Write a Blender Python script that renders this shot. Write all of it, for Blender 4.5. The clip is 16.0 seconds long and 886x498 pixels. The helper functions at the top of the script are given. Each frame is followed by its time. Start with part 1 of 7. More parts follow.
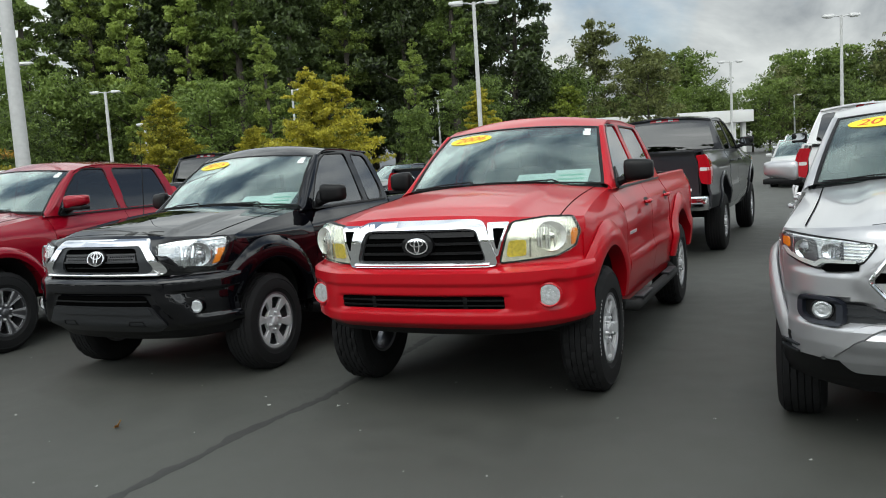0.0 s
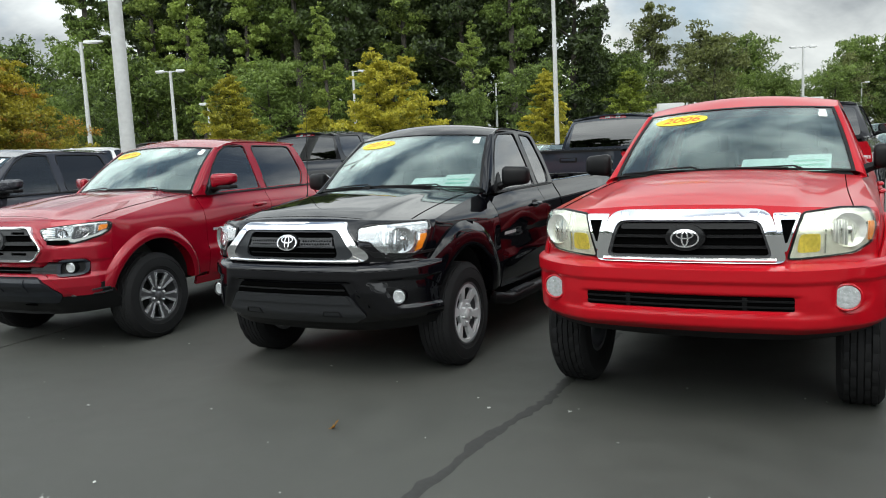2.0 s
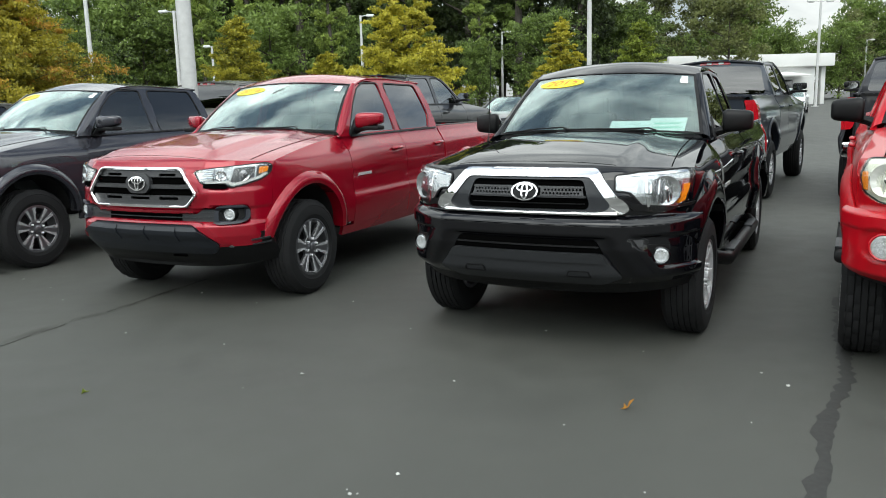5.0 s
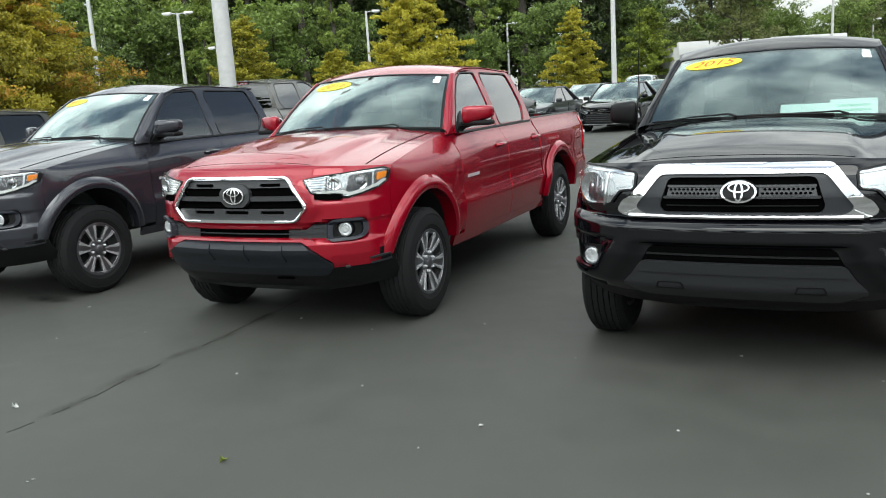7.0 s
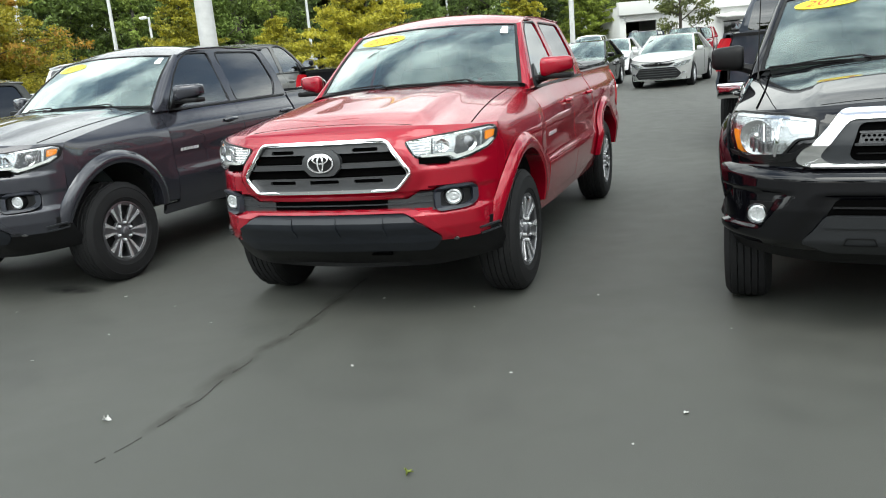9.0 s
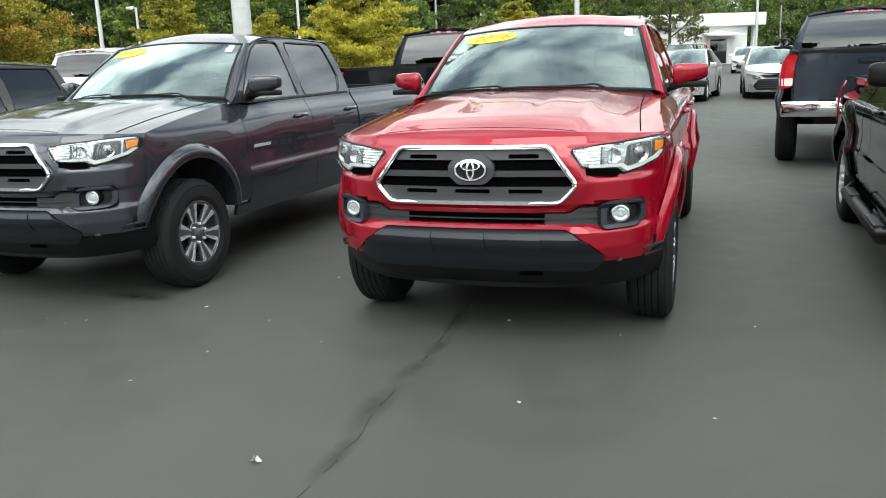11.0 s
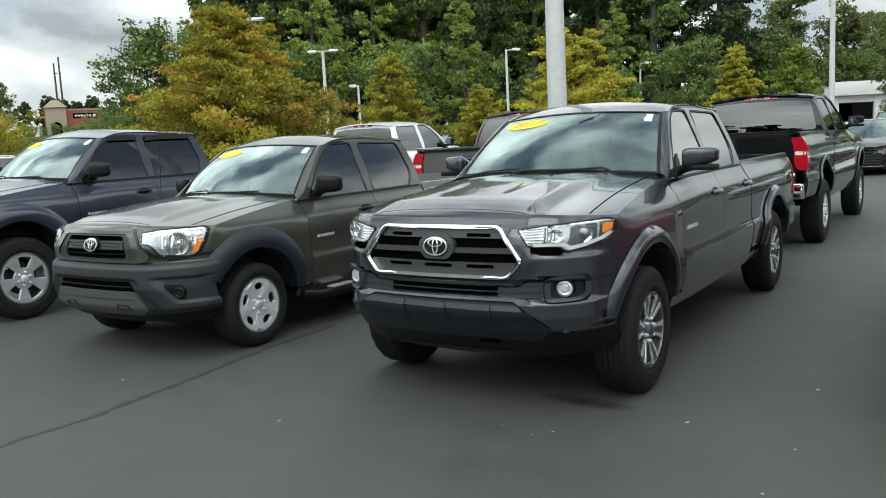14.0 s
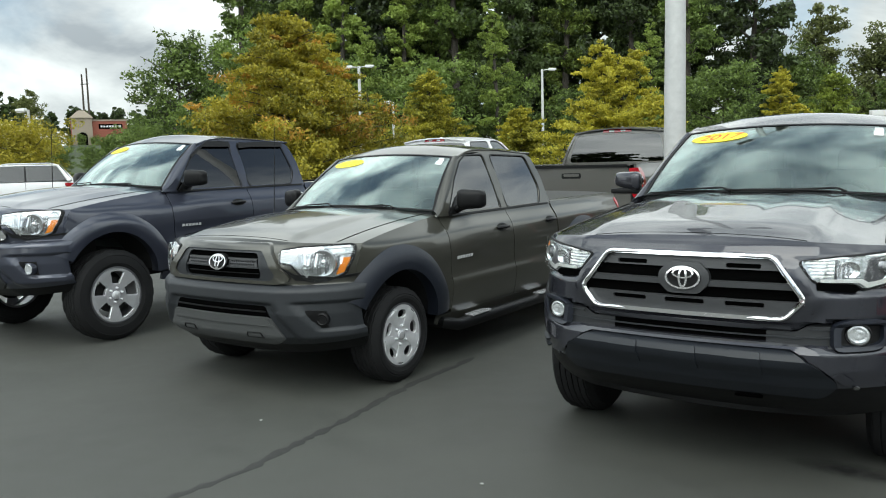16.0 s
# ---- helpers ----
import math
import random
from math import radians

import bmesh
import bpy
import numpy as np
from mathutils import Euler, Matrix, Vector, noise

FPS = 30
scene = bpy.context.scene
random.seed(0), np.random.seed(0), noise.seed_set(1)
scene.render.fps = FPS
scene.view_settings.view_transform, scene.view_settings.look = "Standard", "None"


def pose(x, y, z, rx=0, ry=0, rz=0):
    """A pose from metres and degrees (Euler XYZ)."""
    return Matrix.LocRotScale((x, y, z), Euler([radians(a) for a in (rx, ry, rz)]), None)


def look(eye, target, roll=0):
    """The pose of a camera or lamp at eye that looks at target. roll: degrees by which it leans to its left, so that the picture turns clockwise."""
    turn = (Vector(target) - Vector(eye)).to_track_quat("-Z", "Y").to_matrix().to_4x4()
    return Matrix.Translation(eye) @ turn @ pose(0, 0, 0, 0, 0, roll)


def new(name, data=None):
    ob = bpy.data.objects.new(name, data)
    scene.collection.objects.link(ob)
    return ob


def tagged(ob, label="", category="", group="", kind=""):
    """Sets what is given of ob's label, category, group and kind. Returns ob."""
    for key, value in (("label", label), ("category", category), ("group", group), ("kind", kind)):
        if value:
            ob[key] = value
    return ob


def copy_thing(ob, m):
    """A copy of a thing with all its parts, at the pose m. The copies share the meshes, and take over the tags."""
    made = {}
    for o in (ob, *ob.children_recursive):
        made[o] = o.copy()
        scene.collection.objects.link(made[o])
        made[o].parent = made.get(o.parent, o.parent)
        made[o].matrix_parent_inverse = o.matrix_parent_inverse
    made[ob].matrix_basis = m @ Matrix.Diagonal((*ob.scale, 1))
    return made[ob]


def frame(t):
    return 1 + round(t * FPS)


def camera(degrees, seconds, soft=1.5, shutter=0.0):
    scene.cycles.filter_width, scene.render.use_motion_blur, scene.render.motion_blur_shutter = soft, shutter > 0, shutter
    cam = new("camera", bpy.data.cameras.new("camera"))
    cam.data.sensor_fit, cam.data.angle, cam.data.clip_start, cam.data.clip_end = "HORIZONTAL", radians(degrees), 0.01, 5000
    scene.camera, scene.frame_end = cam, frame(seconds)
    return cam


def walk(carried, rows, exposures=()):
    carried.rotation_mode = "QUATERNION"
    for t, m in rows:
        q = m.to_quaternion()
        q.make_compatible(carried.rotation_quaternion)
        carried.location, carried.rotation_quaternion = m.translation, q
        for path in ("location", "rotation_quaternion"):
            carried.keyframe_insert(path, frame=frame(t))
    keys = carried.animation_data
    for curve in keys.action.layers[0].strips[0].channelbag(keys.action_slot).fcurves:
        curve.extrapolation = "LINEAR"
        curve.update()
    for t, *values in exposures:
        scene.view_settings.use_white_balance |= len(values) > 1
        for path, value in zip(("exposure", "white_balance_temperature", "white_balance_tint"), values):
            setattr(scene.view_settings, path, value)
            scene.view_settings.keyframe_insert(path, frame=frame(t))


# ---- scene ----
cam = camera(57.4, 16.0, 1.0)
PATH = [
    (0, (2.49, -1.128, 1.581), (2.526, 0.861, 1.373), -3.6),
    (0.5, (2.16, -1.028, 1.596), (2.174, 0.959, 1.365), -2.6),
    (1, (1.868, -0.819, 1.569), (1.831, 1.166, 1.333), -2.6),
    (1.5, (1.564, -0.665, 1.609), (1.471, 1.318, 1.37), -2.7),
    (2, (1.256, -0.592, 1.624), (1.185, 1.392, 1.383), -2.7),
    (2.5, (0.978, -0.491, 1.621), (0.916, 1.491, 1.356), -1.7),
    (3, (0.719, -0.283, 1.626), (0.644, 1.698, 1.357), -2.1),
    (3.5, (0.397, -0.15, 1.602), (0.311, 1.825, 1.304), -2.2),
    (4, (0.043, -0.105, 1.611), (-0.021, 1.868, 1.289), -2.4),
    (4.2, (-0.065, -0.077, 1.584), (-0.132, 1.894, 1.254), -1.9),
    (6.3, (-1.115, 0.643, 1.595), (-1.109, 2.605, 1.21), -2.3),
    (6.5, (-1.218, 0.754, 1.578), (-1.227, 2.719, 1.202), -3.0),
    (7, (-1.466, 0.994, 1.594), (-1.51, 2.959, 1.222), -3.5),
    (7.5, (-1.728, 1.14, 1.572), (-1.741, 3.103, 1.192), -3.4),
    (8, (-1.99, 1.277, 1.601), (-1.95, 3.236, 1.201), -3.6),
    (8.5, (-2.251, 1.432, 1.572), (-2.171, 3.384, 1.144), -3.8),
    (9, (-2.559, 1.593, 1.56), (-2.454, 3.537, 1.101), -5.0),
    (9.2, (-2.682, 1.637, 1.551), (-2.575, 3.579, 1.086), -4.6),
    (11.3, (-3.695, 2.334, 1.581), (-3.497, 4.275, 1.141), -1.8),
    (11.5, (-3.814, 2.418, 1.593), (-3.589, 4.36, 1.167), -1.9),
    (12, (-4.081, 2.552, 1.612), (-3.843, 4.501, 1.231), -1.7),
    (12.5, (-4.388, 2.728, 1.614), (-4.268, 4.698, 1.294), -2.4),
    (13, (-4.759, 2.871, 1.63), (-4.844, 4.85, 1.353), -3.1),
    (13.5, (-5.123, 2.977, 1.632), (-5.316, 4.947, 1.35), -3.3),
    (14, (-5.432, 3.111, 1.648), (-5.68, 5.078, 1.387), -2.9),
    (14.5, (-5.729, 3.343, 1.655), (-6.024, 5.305, 1.404), -3.1),
    (15, (-6.046, 3.502, 1.64), (-6.353, 5.464, 1.403), -2.4),
    (15.5, (-6.375, 3.607, 1.648), (-6.663, 5.57, 1.392), -2.0),
    (16, (-6.683, 3.805, 1.629), (-6.967, 5.774, 1.416), -1.5),
]
EXPOSURES = [(0, -0.36, 6250, 4), (2, -0.15, 6250, 4), (3.5, -0.03, 6250, 3), (6.5, 0.05, 6250, 3), (7.5, 0.13, 6250, 3), (9, 0.38, 6300, 3), (11.5, 0.29, 6250, 3), (12.5, -0.02, 6200, 3), (14, -0.13, 6200, 2), (16, -0.08, 6200, 1)]
walk(cam, [(t, look(eye, target, roll)) for t, eye, target, roll in PATH], EXPOSURES)


# ---- world, sun ----
def make_world():
    w = bpy.data.worlds.new("overcast_sky")
    scene.world = w
    w.use_nodes = True
    nt = w.node_tree
    nt.nodes.clear()
    N, L = nt.nodes.new, nt.links.new
    out, bg = N("ShaderNodeOutputWorld"), N("ShaderNodeBackground")
    sky = N("ShaderNodeTexSky")
    sky.sky_type, sky.sun_disc = "NISHITA", False
    sky.sun_elevation, sky.sun_rotation = radians(48), radians(200)
    sky.air_density, sky.dust_density = 1.0, 1.5
    dim = N("ShaderNodeMix")
    dim.data_type, dim.blend_type = "RGBA", "MULTIPLY"
    dim.inputs["Factor"].default_value = 1.0
    dim.inputs["B"].default_value = (0.13, 0.13, 0.13, 1)
    L(sky.outputs[0], dim.inputs["A"])
    # broken cloud sheet: direction flattened on a plane overhead
    tc, sep = N("ShaderNodeTexCoord"), N("ShaderNodeSeparateXYZ")
    L(tc.outputs["Generated"], sep.inputs[0])
    up = N("ShaderNodeMath")
    up.operation = "MAXIMUM"
    up.inputs[1].default_value = 0.0
    L(sep.outputs["Z"], up.inputs[0])
    lift = N("ShaderNodeMath")
    lift.operation = "ADD"
    lift.inputs[1].default_value = 0.75
    L(up.outputs[0], lift.inputs[0])
    flat = N("ShaderNodeVectorMath")
    flat.operation = "DIVIDE"
    comb = N("ShaderNodeCombineXYZ")
    for i in range(3):
        L(lift.outputs[0], comb.inputs[i])
    L(tc.outputs["Generated"], flat.inputs[0])
    L(comb.outputs[0], flat.inputs[1])
    cover, puff = N("ShaderNodeTexNoise"), N("ShaderNodeTexNoise")
    for n, s, d, r in ((cover, 2.2, 6, 0.55), (puff, 4.4, 6, 0.56)):
        n.inputs["Scale"].default_value, n.inputs["Detail"].default_value, n.inputs["Roughness"].default_value = s, d, r
        n.inputs["Distortion"].default_value = 0.3
        L(flat.outputs[0], n.inputs["Vector"])
    r1, r2 = N("ShaderNodeValToRGB"), N("ShaderNodeValToRGB")
    r1.color_ramp.elements[0].position, r1.color_ramp.elements[1].position = 0.36, 0.50
    r1.color_ramp.elements[0].color, r1.color_ramp.elements[1].color = (0.15, 0.15, 0.15, 1), (1, 1, 1, 1)
    r2.color_ramp.elements[0].position, r2.color_ramp.elements[1].position = 0.34, 0.68
    r2.color_ramp.elements[0].color, r2.color_ramp.elements[1].color = (0.42, 0.44, 0.47, 1), (1.27, 1.26, 1.23, 1)
    L(cover.outputs["Fac"], r1.inputs[0])
    L(puff.outputs["Fac"], r2.inputs[0])
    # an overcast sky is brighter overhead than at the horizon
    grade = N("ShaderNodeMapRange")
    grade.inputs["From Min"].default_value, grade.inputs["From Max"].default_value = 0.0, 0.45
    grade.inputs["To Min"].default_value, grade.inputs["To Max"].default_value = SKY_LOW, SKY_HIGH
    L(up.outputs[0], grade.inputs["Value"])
    cloud = N("ShaderNodeMix")
    cloud.data_type, cloud.blend_type = "RGBA", "MULTIPLY"
    cloud.inputs["Factor"].default_value = 1.0
    L(r2.outputs[0], cloud.inputs["A"])
    # the sheet is brighter on the sun's side
    dot, side, both = N("ShaderNodeVectorMath"), N("ShaderNodeMath"), N("ShaderNodeMath")
    dot.operation, side.operation, both.operation = "DOT_PRODUCT", "MULTIPLY_ADD", "MULTIPLY"
    dot.inputs[1].default_value = SUN_FROM
    side.inputs[1].default_value, side.inputs[2].default_value = 0.65, 0.62
    L(tc.outputs["Generated"], dot.inputs[0])
    L(dot.outputs["Value"], side.inputs[0])
    L(side.outputs[0], both.inputs[0])
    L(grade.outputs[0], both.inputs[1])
    L(both.outputs[0], cloud.inputs["B"])
    mix = N("ShaderNodeMix")
    mix.data_type = "RGBA"
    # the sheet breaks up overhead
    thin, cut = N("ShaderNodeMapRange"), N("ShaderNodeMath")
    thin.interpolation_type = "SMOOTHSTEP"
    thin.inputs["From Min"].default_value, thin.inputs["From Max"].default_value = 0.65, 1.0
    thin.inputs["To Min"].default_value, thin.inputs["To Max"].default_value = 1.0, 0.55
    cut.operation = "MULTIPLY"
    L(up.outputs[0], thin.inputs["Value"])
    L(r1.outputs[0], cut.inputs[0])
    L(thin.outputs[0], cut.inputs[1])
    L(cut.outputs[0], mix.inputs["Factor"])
    L(dim.outputs["Result"], mix.inputs["A"])
    L(cloud.outputs["Result"], mix.inputs["B"])
    L(mix.outputs["Result"], bg.inputs["Color"])
    bg.inputs["Strength"].default_value = 1.0
    L(bg.outputs[0], out.inputs[0])


SUN_FROM = Vector((-8, -30, 50)).normalized()
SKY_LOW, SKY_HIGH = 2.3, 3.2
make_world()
sun_data = bpy.data.lights.new("sun", "SUN")
sun_data.energy, sun_data.angle, sun_data.color = 1.4, radians(36), (1.0, 0.96, 0.9)
sun = new("sun", sun_data)
sun.matrix_basis = look((0, 0, 50), (8, 30, 0))


# ---- materials ----
def material(name, color, rough=0.5, metal=0.0, coat=0.0, grain=0.0, scale=40.0, bump=0.0, blotch=0.0, blotch_scale=1.5, per_object=0.0, **extra):
    """A Principled surface with fine grain, larger blotches and relief."""
    m = bpy.data.materials.new(name)
    m.use_nodes = True
    nt = m.node_tree
    N, L = nt.nodes.new, nt.links.new
    b = nt.nodes["Principled BSDF"]
    b.inputs["Base Color"].default_value = (*color, 1)
    b.inputs["Roughness"].default_value, b.inputs["Metallic"].default_value = rough, metal
    b.inputs["Coat Weight"].default_value = coat
    b.inputs["Coat Roughness"].default_value = 0.03
    for key, value in extra.items():
        b.inputs[key.replace("_", " ")].default_value = value
    if grain or blotch or bump or per_object:
        tc = N("ShaderNodeTexCoord")
        fine, big = N("ShaderNodeTexNoise"), N("ShaderNodeTexNoise")
        fine.inputs["Scale"].default_value, fine.inputs["Detail"].default_value = scale, 6
        big.inputs["Scale"].default_value, big.inputs["Detail"].default_value = blotch_scale, 5
        L(tc.outputs["Object"], fine.inputs["Vector"])
        L(tc.outputs["Object"], big.inputs["Vector"])
        value = None
        for tex, amount in ((fine, grain), (big, blotch)):
            if not amount:
                continue
            mr = N("ShaderNodeMapRange")
            mr.inputs["From Min"].default_value, mr.inputs["From Max"].default_value = 0.25, 0.75
            mr.inputs["To Min"].default_value, mr.inputs["To Max"].default_value = 1 - amount, 1 + amount
            L(tex.outputs["Fac"], mr.inputs["Value"])
            if value is None:
                value = mr.outputs[0]
            else:
                mul = N("ShaderNodeMath")
                mul.operation = "MULTIPLY"
                L(value, mul.inputs[0])
                L(mr.outputs[0], mul.inputs[1])
                value = mul.outputs[0]
        if per_object:
            info = N("ShaderNodeObjectInfo")
            mr = N("ShaderNodeMapRange")
            mr.inputs["To Min"].default_value, mr.inputs["To Max"].default_value = 1 - per_object, 1 + per_object
            L(info.outputs["Random"], mr.inputs["Value"])
            if value is None:
                value = mr.outputs[0]
            else:
                mul = N("ShaderNodeMath")
                mul.operation = "MULTIPLY"
                L(value, mul.inputs[0])
                L(mr.outputs[0], mul.inputs[1])
                value = mul.outputs[0]
        if value is not None:
            mix = N("ShaderNodeVectorMath")
            mix.operation = "SCALE"
            mix.inputs[0].default_value = color
            L(value, mix.inputs["Scale"])
            L(mix.outputs[0], b.inputs["Base Color"])
        if bump:
            bp = N("ShaderNodeBump")
            bp.inputs["Strength"].default_value, bp.inputs["Distance"].default_value = bump, 0.004
            L(fine.outputs["Fac"], bp.inputs["Height"])
            L(bp.outputs[0], b.inputs["Normal"])
    return m


def paint(name, color, metal=0.0, rough=0.38, coat=0.8):
    return material(name, color, rough, metal, coat=coat, grain=0.05, scale=900, blotch=0.04, blotch_scale=2.0, Specular_IOR_Level=0.15)


def leaf_material(name, low, high):
    m = bpy.data.materials.new(name)
    m.use_nodes = True
    nt = m.node_tree
    N, L = nt.nodes.new, nt.links.new
    b = nt.nodes["Principled BSDF"]
    b.inputs["Roughness"].default_value = 0.6
    geo, info, tc, big = N("ShaderNodeNewGeometry"), N("ShaderNodeObjectInfo"), N("ShaderNodeTexCoord"), N("ShaderNodeTexNoise")
    big.inputs["Scale"].default_value = 0.55
    L(tc.outputs["Object"], big.inputs["Vector"])
    add, add2 = N("ShaderNodeMath"), N("ShaderNodeMath")
    add.operation = add2.operation = "ADD"
    half = N("ShaderNodeMath")
    half.operation = "MULTIPLY"
    half.inputs[1].default_value = 0.45
    L(geo.outputs["Random Per Island"], half.inputs[0])
    L(half.outputs[0], add.inputs[0])
    L(big.outputs["Fac"], add.inputs[1])
    tone = N("ShaderNodeMath")
    tone.operation = "MULTIPLY"
    tone.inputs[1].default_value = 0.25
    L(info.outputs["Random"], tone.inputs[0])
    L(add.outputs[0], add2.inputs[0])
    L(tone.outputs[0], add2.inputs[1])
    ramp = N("ShaderNodeValToRGB")
    ramp.color_ramp.elements[0].position, ramp.color_ramp.elements[1].position = 0.45, 1.05
    ramp.color_ramp.elements[0].color, ramp.color_ramp.elements[1].color = (*low, 1), (*high, 1)
    L(add2.outputs[0], ramp.inputs[0])
    L(ramp.outputs[0], b.inputs["Base Color"])
    tr, mx, out = N("ShaderNodeBsdfTranslucent"), N("ShaderNodeMixShader"), nt.nodes["Material Output"]
    L(ramp.outputs[0], tr.inputs["Color"])
    mx.inputs[0].default_value = 0.3
    L(b.outputs[0], mx.inputs[1])
    L(tr.outputs[0], mx.inputs[2])
    L(mx.outputs[0], out.inputs[0])
    return m


def glass_material(name, tint, rough=0.0, floor=0.07, power_of=3.0, sheen=(1, 1, 1)):
    """A pane: a clear or tinted see-through sheet whose gloss rises towards grazing angles."""
    m = bpy.data.materials.new(name)
    m.use_nodes = True
    nt = m.node_tree
    N, L = nt.nodes.new, nt.links.new
    nt.nodes.remove(nt.nodes["Principled BSDF"])
    see, gloss, mx = N("ShaderNodeBsdfTransparent"), N("ShaderNodeBsdfGlossy"), N("ShaderNodeMixShader")
    see.inputs["Color"].default_value = (*tint, 1)
    gloss.inputs["Roughness"].default_value = rough
    gloss.inputs["Color"].default_value = (*sheen, 1)
    facing, power, scale = N("ShaderNodeLayerWeight"), N("ShaderNodeMath"), N("ShaderNodeMath")
    facing.inputs["Blend"].default_value = 0.5
    power.operation, scale.operation = "POWER", "MULTIPLY_ADD"
    power.inputs[1].default_value = power_of
    scale.inputs[1].default_value, scale.inputs[2].default_value = 1 - floor, floor
    L(facing.outputs["Facing"], power.inputs[0])
    L(power.outputs[0], scale.inputs[0])
    L(scale.outputs[0], mx.inputs[0])
    L(see.outputs[0], mx.inputs[1])
    L(gloss.outputs[0], mx.inputs[2])
    L(mx.outputs[0], nt.nodes["Material Output"].inputs[0])
    return m


RED = paint("red_paint", (0.37, 0.0014, 0.008), coat=0.5)
DEEP_RED = paint("deep_red_paint", (0.25, 0.0014, 0.012), metal=0.25, rough=0.27, coat=0.85)
BLACK = paint("black_paint", (0.0020, 0.0020, 0.0030), rough=0.25, coat=1.0)
BLACK.node_tree.nodes["Principled BSDF"].inputs["Specular IOR Level"].default_value = 0.0
GREY = paint("blue_grey_paint", (0.031, 0.032, 0.040), metal=0.35, rough=0.25, coat=1.0)
SILVER = paint("silver_paint", (0.42, 0.42, 0.43), metal=0.6, rough=0.32)
OLIVE = paint("olive_grey_paint", (0.066, 0.064, 0.053), metal=0.45, rough=0.29, coat=0.95)
SLATE = paint("slate_grey_paint", (0.040, 0.044, 0.062), metal=0.45, rough=0.29, coat=0.95)
NAVY = paint("navy_paint", (0.030, 0.036, 0.048), metal=0.5, rough=0.32)
SOOT = paint("soot_black_paint", (0.006, 0.006, 0.0075), metal=0.2, rough=0.3, coat=0.95)
CHARCOAL = paint("charcoal_paint", (0.034, 0.035, 0.040), metal=0.5, rough=0.34)
WHITE = paint("white_paint", (0.75, 0.75, 0.75))
CHROME = material("chrome", (0.85, 0.85, 0.86), 0.07, 1.0)
MIRROR = material("tinted_mirror_glass", (0.34, 0.36, 0.38), 0.03, 1.0)
ALLOY = material("machined_alloy", (0.76, 0.76, 0.78), 0.27, 0.7, grain=0.08, scale=200)
DARK_ALLOY = material("dark_alloy", (0.17, 0.17, 0.18), 0.33, 0.8)
STEEL_GREY = material("silver_wheel_paint", (0.60, 0.60, 0.61), 0.34, 0.4, grain=0.05)
RUBBER = material("tyre_rubber", (0.0062, 0.0062, 0.0066), 0.80, grain=0.25, scale=60, bump=0.25, blotch=0.25, blotch_scale=5, Specular_IOR_Level=0.3)
PLASTIC = material("black_plastic", (0.0042, 0.0042, 0.0046), 0.44, grain=0.15, scale=300, bump=0.15, Specular_IOR_Level=0.24)
GREY_PLASTIC = material("grey_textured_plastic", (0.019, 0.021, 0.024), 0.46, grain=0.15, scale=400, bump=0.2, Specular_IOR_Level=0.4)
GRILLE_GREY = material("grille_grey_plastic", (0.030, 0.031, 0.033), 0.42, grain=0.06, scale=200)
# matt black: seams, sign, and painted shade in grilles, mouths, vents and bays
BLACK_AND_SHADE = material("black_parts_and_shade", (0.002, 0.002, 0.002), 0.9, grain=0.1, Specular_IOR_Level=0.0)
UNDER = material("underbody_black", (0.006, 0.006, 0.006), 0.85, grain=0.3, scale=20)
GLASS = glass_material("windscreen_glass", (0.80, 0.88, 0.86), 0.0, 0.062, 2.5, (0.86, 0.96, 0.93))
TINT = glass_material("tinted_glass", (0.10, 0.105, 0.11))
DARK_TINT = glass_material("dark_privacy_glass", (0.02, 0.022, 0.024), 0.0, 0.10)
LENS = glass_material("lamp_lens", (0.95, 0.96, 0.96), 0.02, 0.02, 5.0)
HAZY = glass_material("hazed_lamp_lens", (0.96, 0.965, 0.92), 0.12, 0.05, 4.0)
REFLECTOR = material("lamp_reflector", (0.50, 0.51, 0.52), 0.20, 0.85, grain=0.3, scale=30, bump=1.0)
SKID_GREY = material("blue_grey_skid_plastic", (0.010, 0.012, 0.016), 0.44, grain=0.12, scale=400, bump=0.15, Specular_IOR_Level=0.36)
SLATE_PLASTIC = material("slate_textured_plastic", (0.010, 0.0125, 0.020), 0.45, grain=0.12, scale=400, bump=0.15)
PEWTER = paint("pewter_paint", (0.115, 0.112, 0.102), metal=0.4)
PAD_DARK = material("dark_grey_bumper_plastic", (0.015, 0.016, 0.018), 0.44, grain=0.15, scale=300, bump=0.2)
PAD_GREY = material("weathered_grey_plastic", (0.062, 0.064, 0.064), 0.55, grain=0.15, scale=300, bump=0.2)
INDICATOR_YELLOW = material("aged_yellow_reflector", (0.74, 0.58, 0.07), 0.28, 0.5, grain=0.3, scale=60, bump=0.8)
CREAM = material("aged_lamp_reflector", (0.84, 0.845, 0.78), 0.25, 0.6, grain=0.2, scale=30, bump=1.0)
LAMP_DARK = material("lamp_bezel", (0.05, 0.05, 0.055), 0.3)
AMBER = material("amber_lens", (0.75, 0.22, 0.01), 0.2, coat=0.6)
TAIL_RED = material("tail_lens_red", (0.36, 0.006, 0.013), 0.12, coat=1.0, grain=0.15, scale=60, bump=0.1)
CLEAR_WHITE = material("clear_white_lens", (0.60, 0.60, 0.58), 0.2, coat=0.6)
YELLOW = material("yellow_sticker", (0.86, 0.70, 0.02), 0.45, grain=0.03)
STICKER_RED = material("sticker_red_print", (0.55, 0.08, 0.01), 0.5)
STICKER_FADED = material("sunbleached_sticker_print", (0.70, 0.44, 0.015), 0.5)
PAPER = material("white_paper", (0.70, 0.74, 0.72), 0.7, grain=0.04, scale=15)
FOG_GLASS = material("fog_reflector", (0.72, 0.73, 0.74), 0.22, 0.6, grain=0.3, scale=60, bump=0.8)
